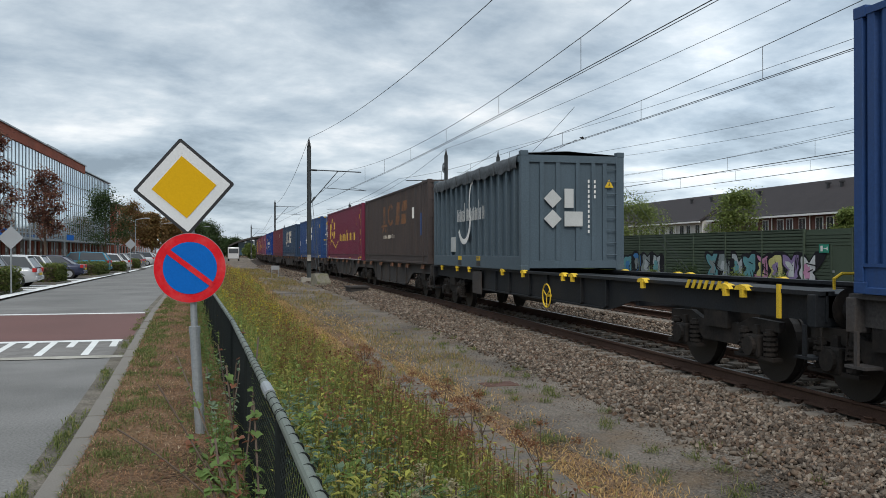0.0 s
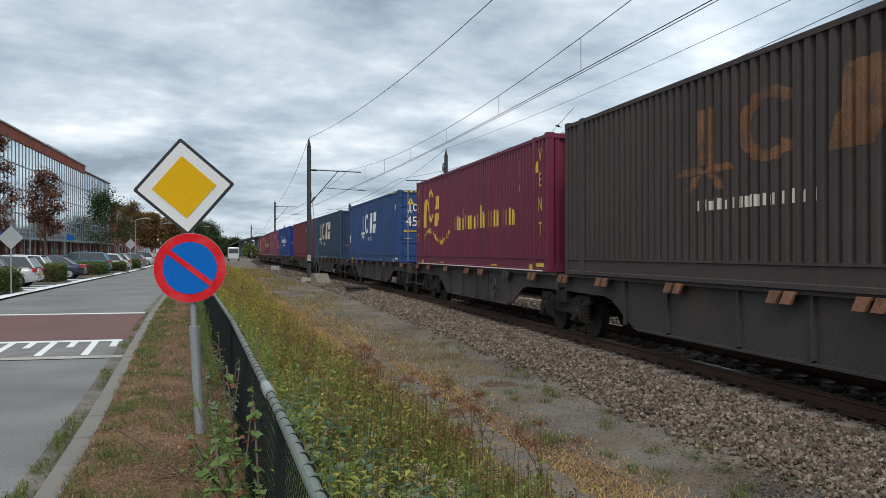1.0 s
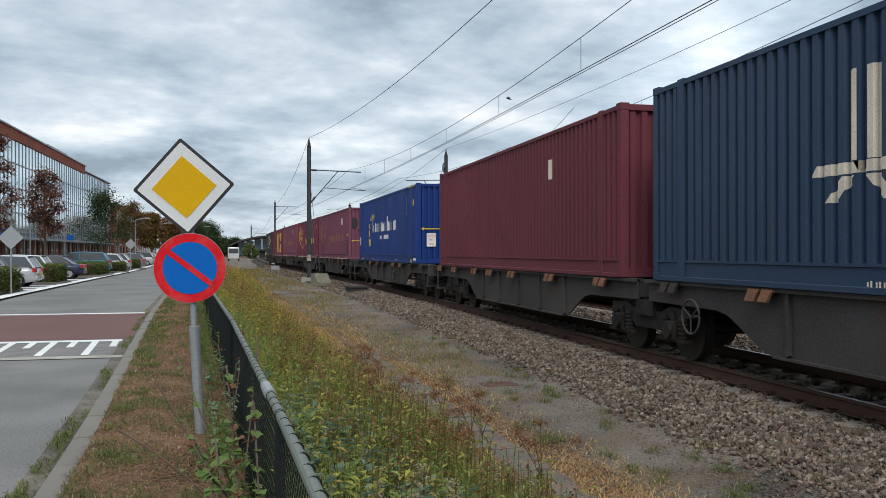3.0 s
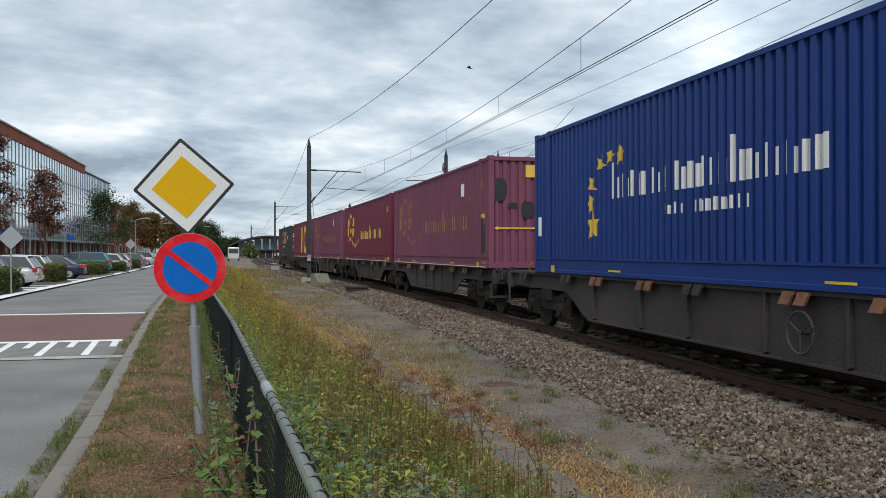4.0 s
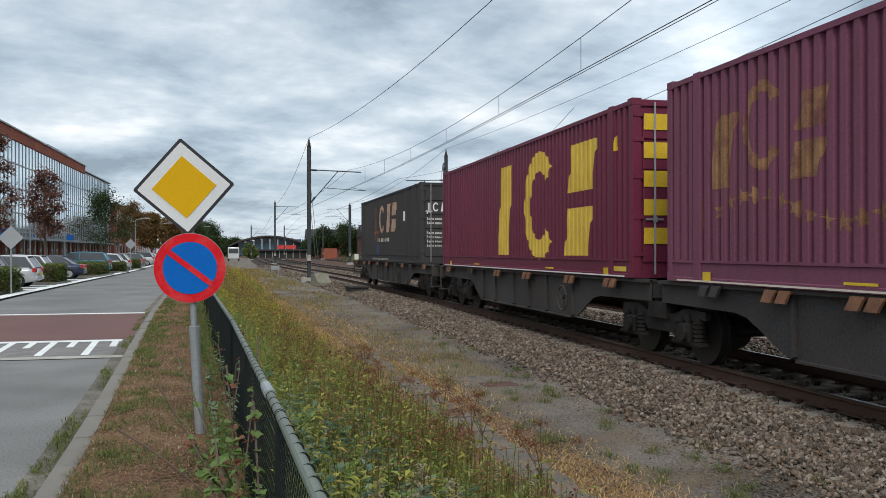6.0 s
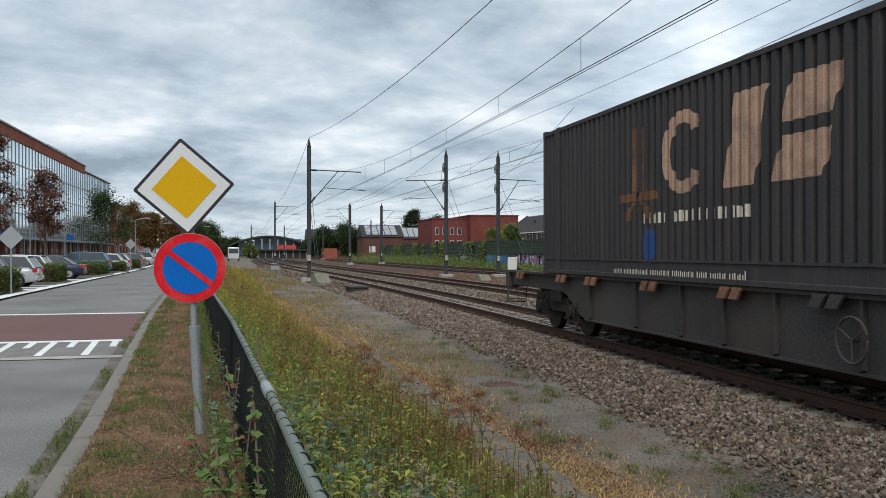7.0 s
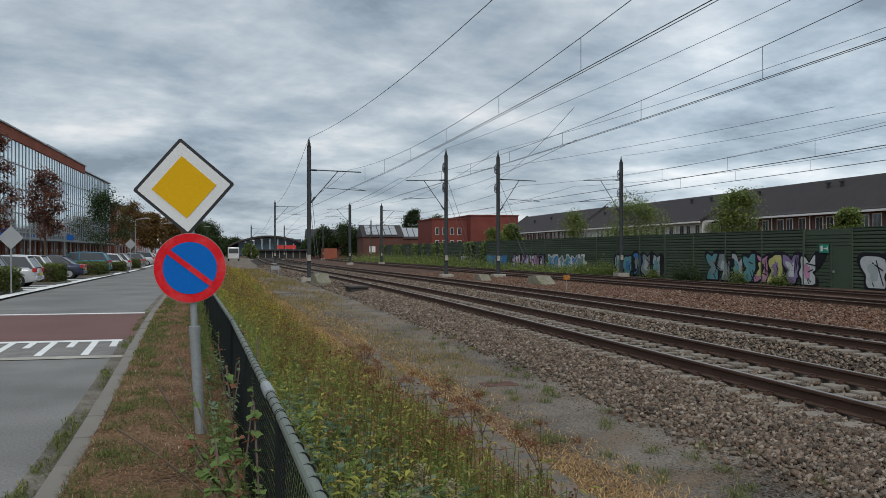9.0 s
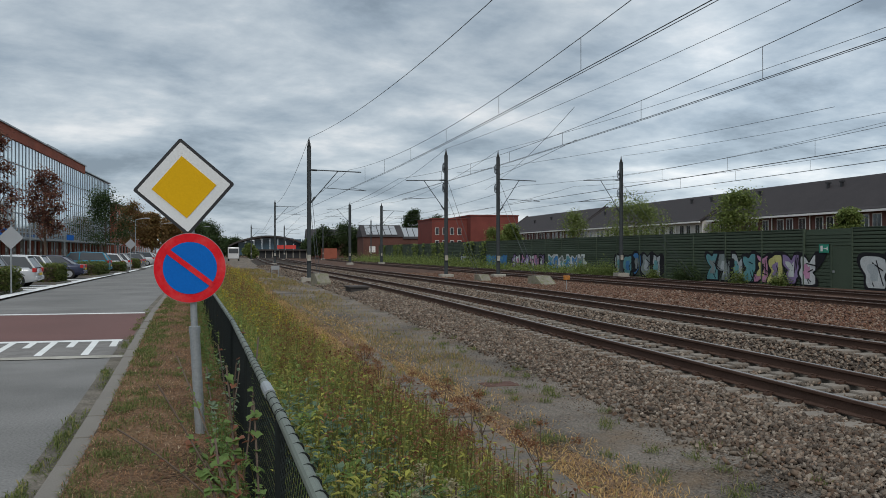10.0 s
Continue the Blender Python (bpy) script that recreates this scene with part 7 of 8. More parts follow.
cx = KX(cy) + 0.05 + 1.25 * np.where(R.rand(cn) < 0.45, R.rand(cn) * 0.28, R.rand(cn))
cr = R.uniform(0.05, 0.22, cn)
pick = R.randint(0, cn, 30000)
x = cx[pick] + R.normal(0, 1, len(pick)) * cr[pick] * 0.6
y = cy[pick] + R.normal(0, 1, len(pick)) * cr[pick]
keep = (x > KX(y) + 0.03) & (x < KX(y) + 1.3)
x, y = x[keep], y[keep]
n = len(x)
sz = R.uniform(0.04, 0.13, n)
tagged(mesh_np("verge_grass", *leaves(np.stack([x, y, verge_z(x, y)], 1), sz, np.full(n, 0.007) * np.clip(1 + (y - 5) * 0.07, 1, 4), R.rand(n) * 6.28, R.uniform(0.2, 1.3, n), 0.3), L_GRASS), "short patchy green grass on the verge", "grass", kind="stuff")
# green tufts on the bare path
cn = 60
cy = 5 + 17 * R.rand(cn) ** 1.3
cx = R.uniform(2.9, 4.7, cn)
pick = R.randint(0, cn, 3600)
n = len(pick)
p = np.stack([cx[pick] + R.normal(0, 0.05, n), cy[pick] + R.normal(0, 0.06, n), np.full(n, PATH_Z)], 1)
sz = R.uniform(0.05, 0.16, n)
tagged(mesh_np("path_tufts", *leaves(p, sz, np.full(n, 0.008), R.rand(n) * 6.28, R.uniform(0.4, 1.4, n), 0.25), L_GRASS), "small green tufts scattered on the gravel path", "grass", kind="stuff")
# weeds in the gutter
cn = 55
cy = 3.0 + 24 * R.rand(cn) ** 1.2
pick = R.randint(0, cn, 3000)
n = len(pick)
y = cy[pick] + R.normal(0, 0.16, n)
base = np.stack([KX(y) - 0.22 - 0.07 * np.sin(cy[pick] * 7) + R.normal(0, 0.035, n), y, np.full(n, 0.005)], 1)
sz = R.uniform(0.03, 0.12, n)
tagged(mesh_np("gutter_weeds", *leaves(base, sz, sz * 0.09 + 0.003, R.rand(n) * 6.28, R.uniform(0.2, 1.3, n), 0.3), L_GRASS), "small green weeds growing in the gutter", "weeds", kind="stuff")


def broad_leaf(size):
    """A lobed leaf as a fan of points."""
    pts = []
    for k in range(15):
        a = -math.pi * 0.86 + 2 * math.pi * 0.86 * k / 14
        r = size * (0.62 + 0.38 * abs(math.cos(2.5 * a)))
        pts.append((r * math.cos(a) + size * 0.6, r * math.sin(a)))
    return pts


def sapling(x, y, stalks, label, seed, leaf_m):
    r = random.Random(seed)
    root = thing("sapling", label, "shrub", at=(x, y, 0.04))
    for tip, n_leaf, size in stalks:
        a, b = Vector((r.uniform(-0.06, 0.06), r.uniform(-0.06, 0.06), 0)), Vector(tip)
        mid = a.lerp(b, 0.5) + Vector((r.uniform(-0.05, 0.05), 0, 0.06))
        line = [tuple(a * (1 - t) ** 2 + mid * 2 * t * (1 - t) + b * t * t) for t in [k / 8 for k in range(9)]]
        bm = bmesh.new()
        tube_path(bm, line, 0.006, 5)
        tw = part("twig", bm, M["bark"], root)
        for k in range(int(n_leaf * 0.85)):
            t = r.uniform(0.25, 1.0)
            pnt = a * (1 - t) ** 2 + mid * 2 * t * (1 - t) + b * t * t
            s = size * r.uniform(0.45, 0.95)
            bm = bmesh.new()
            c0 = bm.verts.new((0, 0, 0))
            vs = [bm.verts.new((px, py, -0.35 * px * px / s * 0.6 + 0.12 * abs(py))) for px, py in broad_leaf(s)]
            for i in range(len(vs) - 1):
                bm.faces.new((c0, vs[i], vs[i + 1]))
            m = Matrix.Translation(pnt) @ Euler((r.uniform(-0.5, 0.5), r.uniform(-0.7, 0.6), r.uniform(0, 6.28))).to_matrix().to_4x4()
            bmesh.ops.transform(bm, matrix=m, verts=bm.verts)
            part("leaf", bm, leaf_m if r.random() > 0.14 else L_RED, tw)
    return root


sapling(-0.02, 5.4, [((-0.50, 0.1, 0.86), 9, 0.03), ((-0.42, 0.5, 0.98), 12, 0.032), ((-0.72, 0.0, 0.62), 5, 0.025), ((-0.1, 0.2, 0.95), 26, 0.038), ((-0.25, -0.3, 0.45), 26, 0.05), ((0.1, 0.4, 1.1), 24, 0.038), ((-0.3, 0.2, 0.5), 24, 0.045), ((-0.15, -0.4, 0.6), 24, 0.045)], "thin-stemmed shrub with lobed green and red leaves by the fence", 3, L_SHRUB)
sapling(0.04, 4.3, [((-0.22, 0.1, 0.55), 26, 0.045), ((-0.1, 0.2, 0.72), 26, 0.045), ((-0.28, -0.2, 0.34), 24, 0.05), ((0.0, 0.5, 0.85), 24, 0.04), ((-0.2, 0.5, 0.66), 24, 0.042), ((-0.05, -0.4, 0.5), 20, 0.045)], "low bushy shrub with broad green leaves at the fence", 4, L_SHRUB)
sapling(-0.12, 7.2, [((-0.1, 0.1, 0.9), 26, 0.035), ((0.1, 0.4, 1.0), 22, 0.035), ((-0.2, 0.3, 0.7), 24, 0.04), ((0.05, -0.3, 0.8), 22, 0.035)], "shrub with small grey-green leaves at the fence", 6, L_BLUE)
sapling(0.12, 3.4, [((-0.15, 0.1, 0.42), 22, 0.045), ((-0.05, 0.4, 0.6), 22, 0.04), ((-0.25, 0.3, 0.35), 20, 0.045)], "small green shrub at the foot of the fence", 8, L_SHRUB)
weeds("fence_foot_weeds", 300, 4.5, 30, 0.2, 0.6, 14, 0.05, L_SHRUB, "mixed green and brown weeds at the fence", None, power=1.3, a=1.05, b=1.32)
for k, (x, y, h) in enumerate(((0.62, 4.15, 0.62), (0.78, 4.05, 0.58), (0.86, 4.3, 0.66), (1.0, 4.2, 0.6), (0.5, 3.9, 0.5))):
    r = np.random.RandomState(k)
    fl = thing("flower_spike", "pale cream flower spike among the weeds", "plant", "cream flower spikes", at=(x, y, -0.05))
    part("stalk", rods(((0, 0, 0), (0.02, 0, h), 0.005), n=5), M["bark"], fl)
    m = 240
    t = r.rand(m)
    rad = 0.055 * (1 - t) + 0.01
    p = np.stack([r.normal(0, 1, m) * rad, r.normal(0, 1, m) * rad, h - 0.24 + 0.26 * t], 1)
    sz = np.full(m, 0.022)
    mesh_np("flowers", *leaves(p, sz, sz * 0.8, r.rand(m) * 6.28, r.uniform(-0.5, 1.2, m)), L_CREAM, fl)


def dock(x, y, h, seed):
    """A tall seeding weed with rust-brown heads."""
    r = np.random.RandomState(seed)
    d = thing("seeding_weed", "tall weed with rust-brown seed heads", "plant", "tall seeding weeds", at=(x, y, -0.1))
    tips = [(r.normal(0, 0.05), r.normal(0, 0.05), h)] + [(r.normal(0, 0.1), r.normal(0, 0.1), h * r.uniform(0.75, 0.95)) for _ in range(4)]
    bm = bmesh.new()
    rod(bm, (0, 0, 0), (0, 0, h * 0.6), 0.006, 0.004, n=5)
    for q in tips:
        rod(bm, (0, 0, h * 0.55), q, 0.004, 0.002, n=4)
    part("stalk", bm, M["bark"], d)
    n = 70
    for q in tips:
        p = np.array(q)[None] + r.normal(0, 1, (n, 3)) * np.array([0.026, 0.026, 0.014])
        sz = r.uniform(0.012, 0.026, n)
        tagged(mesh_np("seed_head", *leaves(p, sz, sz * 0.7, r.rand(n) * 6.28, r.uniform(-0.8, 1.2, n)), L_SEED, d), kind="stuff")
    n = 26
    t = r.rand(n)
    p = np.stack([r.normal(0, 0.02, n), r.normal(0, 0.02, n), h * 0.7 * t], 1)
    sz = r.uniform(0.05, 0.12, n)
    mesh_np("foliage", *leaves(p, sz, sz * 0.3, r.rand(n) * 6.28, r.uniform(-0.2, 0.9, n)), L_DULL, d)
    return d


for k in range(15):
    y = 4.6 + 7.0 * random.random() ** 1.2
    dock(kerb_x(y) + random.uniform(2.35, 3.05), y, random.uniform(0.42, 0.72), 60 + k)


def tree(x, y, base, h, crown_r, crown_z, leaf_m, label, seed, n=5200, leaf=0.2, trunk=0.14, squash=1.15):
    r = np.random.RandomState(seed)
    t = thing("tree", label, "tree", "trees", at=(x, y, base))
    bm = bmesh.new()
    tube_path(bm, [(0.05 * math.sin(k), 0.05 * math.cos(k * 1.3), h * 0.8 * k / 6) for k in range(7)], trunk, 8)
    for v in bm.verts:
        f = 1 - 0.75 * v.co.z / (h * 0.8)
        v.co.x *= f
        v.co.y *= f
    limbs = []
    for k in range(9):
        a, z0 = r.rand() * 6.28, h * r.uniform(0.25, 0.6)
        tip = Vector((math.cos(a) * crown_r * r.uniform(0.5, 0.85), math.sin(a) * crown_r * r.uniform(0.5, 0.85), z0 + h * r.uniform(0.12, 0.3)))
        rod(bm, (0, 0, z0), tip, trunk * 0.35, trunk * 0.08, n=5)
        limbs.append(tip)
    part("trunk", bm, M["bark"], t)
    cl = 34
    a, u = r.rand(cl) * 6.28, r.uniform(-1, 1, cl)
    rr = crown_r * r.uniform(0.35, 0.95, cl)
    half = (h - crown_z) / 2
    cz = crown_z + half
    taper = np.clip(1.0 - 0.45 * u, 0.4, 1.2)
    cen = np.stack([np.cos(a) * rr * np.sqrt(1 - u * u * 0.8) * taper, np.sin(a) * rr * np.sqrt(1 - u * u * 0.8) * taper, cz + u * half * 0.88], 1)
    pick = r.randint(0, cl, n)
    spread = crown_r * 0.20
    p = cen[pick] + r.normal(0, spread, (n, 3)) * np.array([1, 1, 0.8])
    sz = leaf * r.uniform(0.6, 1.4, n)
    mesh_np("crown", *leaves(p, sz, sz * 0.65, r.rand(n) * 6.28, r.uniform(-0.9, 0.9, n)), leaf_m, t)
    return t


T_RED = leaf_mat("purple_brown_tree_leaf", (0.095, 0.045, 0.036), (0.25, 0.12, 0.085), (0.24, 0.17, 0.07))
T_RUST = leaf_mat("rusty_tree_leaf", (0.12, 0.075, 0.03), (0.24, 0.14, 0.055), (0.17, 0.16, 0.055))
T_GREEN = leaf_mat("dark_tree_leaf", (0.03, 0.05, 0.02), (0.075, 0.105, 0.04))
T_MID = leaf_mat("mid_green_tree_leaf", (0.09, 0.13, 0.035), (0.23, 0.27, 0.085))
for x, y, h, cr, cz, m, lab, s in (
    (-15.6, 59.5, 9.6, 1.5, 3.0, T_RED, "street tree with dark red-brown leaves", 1), (-15.3, 73, 8.4, 1.5, 2.8, T_RED, "street tree with purple-brown leaves", 2),
    (-15.3, 103, 8.6, 2.9, 2.2, T_GREEN, "broad street tree with dark green leaves", 3), (-15.4, 128, 8.9, 2.1, 2.6, T_RUST, "street tree with rusty brown leaves", 4),
    (-15.4, 152, 8.0, 2.1, 2.6, T_RUST, "street tree with rusty leaves", 5), (-15.2, 185, 8.8, 3.2, 2.4, T_RUST, "distant street tree turning brown", 6),
    (-3.5, 300, 6.0, 3.6, 0.4, T_GREEN, "distant low dark tree", 17), (-8, 310, 6.5, 4.0, 0.4, T_GREEN, "distant low dark tree", 18), (1.0, 240, 3.4, 1.8, 0.3, T_MID, "green bush beside the far street", 19), (-13.5, 215, 9.5, 4.2, 1.5, T_GREEN, "distant dark green tree", 7), (-10.5, 250, 9.5, 4.5, 1.2, T_GREEN, "distant dark green tree", 8), (-14, 240, 10.5, 4.5, 1.2, T_GREEN, "distant dark green tree", 9),
    (40.5, 86, 8.0, 3.2, 1.2, T_MID, "small light green garden tree behind the barrier", 11), (38.5, 62.5, 6.6, 2.3, 1.0, T_MID, "small light green garden tree behind the barrier", 12),
    (42, 107, 6.8, 2.6, 1.0, T_MID, "light green shrub behind the barrier", 13), (43, 138, 6.0, 2.0, 1.0, T_MID, "light green garden tree", 14), (36, 124, 5.2, 1.7, 0.8, T_MID, "light green garden shrub", 15), (40.5, 52, 4.6, 1.2, 0.8, T_MID, "green garden shrub behind the barrier", 16),
    (22, 252, 8.6, 4.4, 0.6, T_GREEN, "large dark tree near the station", 21), (28, 250, 9.6, 4.6, 0.6, T_GREEN, "large dark tree near the station", 22), (33.5, 262, 8.6, 3.6, 0.6, T_GREEN, "dark tree near the station", 23), (19.5, 275, 5.6, 2.6, 0.6, T_GREEN, "dark tree near the station", 24), (45, 235, 13.5, 3.0, 3, T_GREEN, "tall dark tree behind the houses", 25), (52, 240, 12.0, 3.5, 3, T_GREEN, "tall dark tree behind the houses", 26), (37.5, 246, 8.5, 3.6, 1, T_GREEN, "dark tree behind the houses", 27)):
    tree(x, y, 0.0, h, cr, cz, m, lab, s, n=4200 if y < 75 and x < 0 else 6500 if y < 200 else 9000, leaf=0.22 if y < 130 else 0.5)


def hedge(x0, x1, y0, y1, z0, z1, label, seed, m, n=7000, leaf=0.12):
    r = np.random.RandomState(seed)
    hd = thing("hedge", label, "hedge", "hedges")
    part("core", boxes((x0 + 0.12, x1 - 0.12, y0 + 0.12, y1 - 0.12, z0, z1 - 0.12), bevel=0.08), M["bark"], hd)
    p = np.stack([r.uniform(x0, x1, n), r.uniform(y0, y1, n), r.uniform(z0, z1, n)], 1)
    face = r.randint(0, 3, n)
    sd = r.randint(0, 2, n)
    p[face == 0, 0] = np.where(sd, x0, x1)[face == 0]
    p[face == 1, 1] = np.where(sd, y0, y1)[face == 1]
    p[face == 2, 2] = z1
    p += r.normal(0, 0.05, (n, 3))
    p[:, 2] = np.maximum(p[:, 2], z0)
    sz = leaf * r.uniform(0.6, 1.5, n)
    mesh_np("foliage", *leaves(p, sz, sz * 0.7, r.rand(n) * 6.28, r.uniform(-0.6, 1.0, n)), m, hd)
    return hd


HEDGE = leaf_mat("hedge_leaf", (0.05, 0.075, 0.02), (0.15, 0.17, 0.05), (0.18, 0.13, 0.06))
hedge(-13.2, -9.2, 36.2, 39.3, 0.05, 1.0, "clipped green hedge between parking bays", 1, HEDGE)
hedge(-13.4, -9.4, 47.0, 51.5 - 1.6, 0.05, 1.0, "clipped green hedge between parking bays", 2, HEDGE)
hedge(-13.6, -9.6, 60.0, 66.0, 0.05, 0.95, "clipped green hedge between parking bays", 3, HEDGE)
hedge(-13.6, -9.6, 69.5 + 3.0, 75.0, 0.05, 0.8, "low ragged hedge between parking bays", 4, HEDGE)
hedge(-14.0, -10.0, 84.5, 88.0, 0.05, 0.95, "clipped green hedge between parking bays", 5, HEDGE)
for k, (y0, y1) in enumerate(((35.4, 39.6), (46.4, 50.4), (59.4, 66.4), (72.0, 75.4), (84.0, 88.4))):
    o = link_mesh("bed_edge", boxes((-13.9, -8.95 - 0.006 * y0, y0, y1, 0.0, 0.16), bevel=0.02), M["kerb"])
    tagged(o, "raised concrete edge round a hedge bed", "kerb", "hedge beds")
for y0 in (40.5, 43.0, 45.4, 51.5, 54.2, 67.0):
    o = link_mesh("bay_stripe", boxes((-13.2, -9.1, y0, y0 + 0.9, 0.052, 0.06)), M["white_line"])
    tagged(o, "pale band of pavers between parking bays", "road marking", "bay stripes", "structure")


def street_sign(x, y, z, back, label):
    s = thing("street_sign", label, "traffic sign", at=(x, y, 0.05))
    part("post", rods(((0, 0.03, 0), (0, 0.03, z + 0.5), 0.035)), M["galv"], s)
    plate(diamond(0, z, 0.46, 0, 0.02), 0.0, -0.02, M["sign_grey"], "plate_back", s, "bare grey back of the diamond plate")


street_sign(-8.9, 36.6, 2.2, True, "diamond sign seen from its bare grey back")
street_sign(-9.7, 79.0, 2.3, True, "diamond sign seen from its bare grey back")


def lamp_post(x, y, h, arm, label):
    s = thing("street_lamp", label, "street lamp", "street lamps", at=(x, y, 0.05))
    part("post", rods(((0, 0, 0), (0, 0, h), 0.07, 0.045)), M["galv"], s)
    if arm:
        part("arm", rods(((0, 0, h), (arm, 0, h + 0.2), 0.035)), M["galv"], s)
        part("head", boxes((arm, arm + math.copysign(0.7, arm), -0.12, 0.12, h + 0.14, h + 0.26), bevel=0.03), M["galv"], s)


for x, y, h, a in ((-14.8, 66, 3.6, 0), (-14.8, 78, 4.0, 0), (-14.6, 124, 6.0, 1.2), (-14.6, 160, 6.5, 1.2), (-14.4, 106, 3.4, 0), (-10.4, 215, 7.5, 1.4)):
    lamp_post(x, y, h, a, "slim grey street lamp beside the parking" if a else "slim white light column by the parking")

# bushes and ivy along the barrier
for k, (x, y, w, h) in enumerate(((31.6, 57, 2.0, 1.3), (31.6, 50.5, 0.6, 1.0), (31.7, 46.5, 0.7, 0.9), (31.3, 69.5, 2.6, 1.2), (31.2, 73.5, 2.4, 1.1), (31.2, 61.0, 0.6, 0.9))):
    r = np.random.RandomState(40 + k)
    b = thing("barrier_bush", "wild green bush growing against the barrier", "bush", "bushes at the barrier", at=(x + bend(y), y, -0.45))
    m = int(1500 * w)
    p = np.stack([r.normal(0, 0.3, m), r.normal(0, w * 0.45, m), np.abs(r.normal(0, h * 0.42, m))], 1)
    sz = 0.13 * r.uniform(0.6, 1.4, m)
    part("stem", rods(((0, 0, 0), (0, 0.1, h * 0.6), 0.03), n=6), M["bark"], b)
    mesh_np("foliage", *leaves(p, sz, sz * 0.7, r.rand(m) * 6.28, r.uniform(-0.6, 1.0, m)), T_MID if k else T_GREEN, b)
n = 16000
y = R.uniform(70, 190, n)
x = BX - 1.0 + R.normal(0, 1.2, n) + BEND(y) - 6 * np.clip((y - 100) / 80, 0, 1) * R.rand(n)
p = np.stack([x, y, -0.4 + np.abs(R.normal(0, 0.35, n)) * (1 + (y > 100) * 0.8)], 1)
sz = R.uniform(0.15, 0.4, n)
tagged(mesh_np("trackside_growth", *leaves(p, sz, sz * 0.5, R.rand(n) * 6.28, R.uniform(0, 1.4, n)), T_MID), "rank green growth along the far barrier", "bushes", kind="stuff")
n = 7000
y = R.uniform(105, 185, n)
keep = np.sin(y * 0.35) + np.sin(y * 0.9) > 0.2
y = y[keep]
n = len(y)
p = np.stack([BX - 0.15 + BEND(y) + R.normal(0, 0.12, n), y, R.uniform(-0.3, 3.1, n)], 1)
sz = R.uniform(0.2, 0.4, n)
tagged(mesh_np("ivy", *leaves(p, sz, sz * 0.8, R.rand(n) * 6.28, R.uniform(-1, 0.5, n)), T_MID), "green ivy hanging over the far barrier", "ivy", kind="stuff")

# ---- ballast stones ----
STONE = np.array([(-0.5, -0.4, -0.4), (0.45, -0.5, -0.35), (0.5, 0.4, -0.45), (-0.4, 0.5, -0.4), (-0.35, -0.3, 0.42), (0.38, -0.28, 0.5), (0.3, 0.36, 0.38), (-0.42, 0.3, 0.5)])
STONE_F = np.array([(0, 3, 2, 1), (4, 5, 6, 7), (0, 1, 5, 4), (1, 2, 6, 5), (2, 3, 7, 6), (3, 0, 4, 7)])


def rot(n):
    q = R.normal(0, 1, (n, 4)) * np.array([1.0, 0.38, 0.38, 1.0])
    q /= np.linalg.norm(q, axis=1)[:, None]
    w, x, y, z = q.T
    return np.stack([1 - 2 * (y * y + z * z), 2 * (x * y - z * w), 2 * (x * z + y * w), 2 * (x * y + z * w), 1 - 2 * (x * x + z * z), 2 * (y * z - x * w), 2 * (x * z - y * w), 2 * (y * z + x * w), 1 - 2 * (x * x + y * y)], 1).reshape(n, 3, 3)


def bed_z(x, y):
    xr = x - BEND(y)
    return np.interp(xr, (4.3, 4.9, 5.85, 7.29, 9.5, 11.83, 13.3, 14.4, 16.5, 20.8, 21.4, 28.6, 29.8, 36), (PATH_Z, -0.20, RAIL - 0.17, RAIL - 0.18, RAIL - 0.21, RAIL - 0.18, RAIL - 0.18, -0.30, -0.33, -0.36, -0.33, -0.33, -0.40, -0.35))


def stones(name, x, y, size, material, label):
    n = len(x)
    z = bed_z(x, y) + size * R.uniform(-0.25, 0.55, n)
    xr = x - BEND(y)
    z = z - 0.055 * ((np.abs(xr - 7.29) < 1.35) | (np.abs(xr - 11.83) < 1.35))
    jit = STONE[None] * (1 + R.normal(0, 0.22, (n, 8, 3)))
    stretch = R.uniform((0.75, 0.55, 0.40), (1.45, 1.05, 0.85), (n, 3))[:, None, :]
    v = np.einsum("nij,nkj->nki", rot(n), jit * stretch) * size[:, None, None] + np.stack([x, y, z], 1)[:, None]
    f = STONE_F[None] + (np.arange(n) * 8)[:, None, None]
    return tagged(mesh_np(name, v.reshape(-1, 3), f.reshape(-1, 4), material), label, "ballast", kind="stuff")


def scatter(n, x0, x1, y0, y1, power):
    y = y0 + (y1 - y0) * R.rand(n) ** power
    x = x0 + (x1 - x0) * R.rand(n) + BEND(y)
    return x, y


x, y = scatter(66000, 4.2, 6.45, 3.2, 42, 1.75)
edge = x - BEND(y) < 4.85
keep = ~edge | (R.rand(len(x)) < np.clip((x - BEND(y) - 4.25) / 0.6, 0.02, 1) ** 1.7)
x, y = x[keep], y[keep]
stones("ballast_stones", x, y, R.uniform(0.03, 0.062, len(x)) * np.clip(1 + (y - 14) * 0.02, 1, 1.5), M["stone"], "loose angular ballast stones on the shoulder")
x, y = scatter(40000, 6.45, 13.4, 5, 60, 1.3)
rel = np.abs(((x - BEND(y)) - 7.29))
rel2 = np.abs(((x - BEND(y)) - 11.83))
keep = (np.abs(rel - 0.7535) > 0.1) & (np.abs(rel2 - 0.7535) > 0.1)
x, y = x[keep], y[keep]
sz = R.uniform(0.04, 0.07, len(x)) * np.clip(1 + (y - 16) * 0.015, 1, 1.6)
ph = np.abs(((y - 2.0) / 0.6) - np.round((y - 2.0) / 0.6)) * 0.6
on = (ph < 0.15) & (np.minimum(np.abs(x - BEND(y) - 7.29), np.abs(x - BEND(y) - 11.83)) < 1.3)
x, y, sz = x[~on], y[~on], sz[~on]
stones("ballast_stones", x, y, sz, M["stone"], "loose angular ballast stones between the rails")
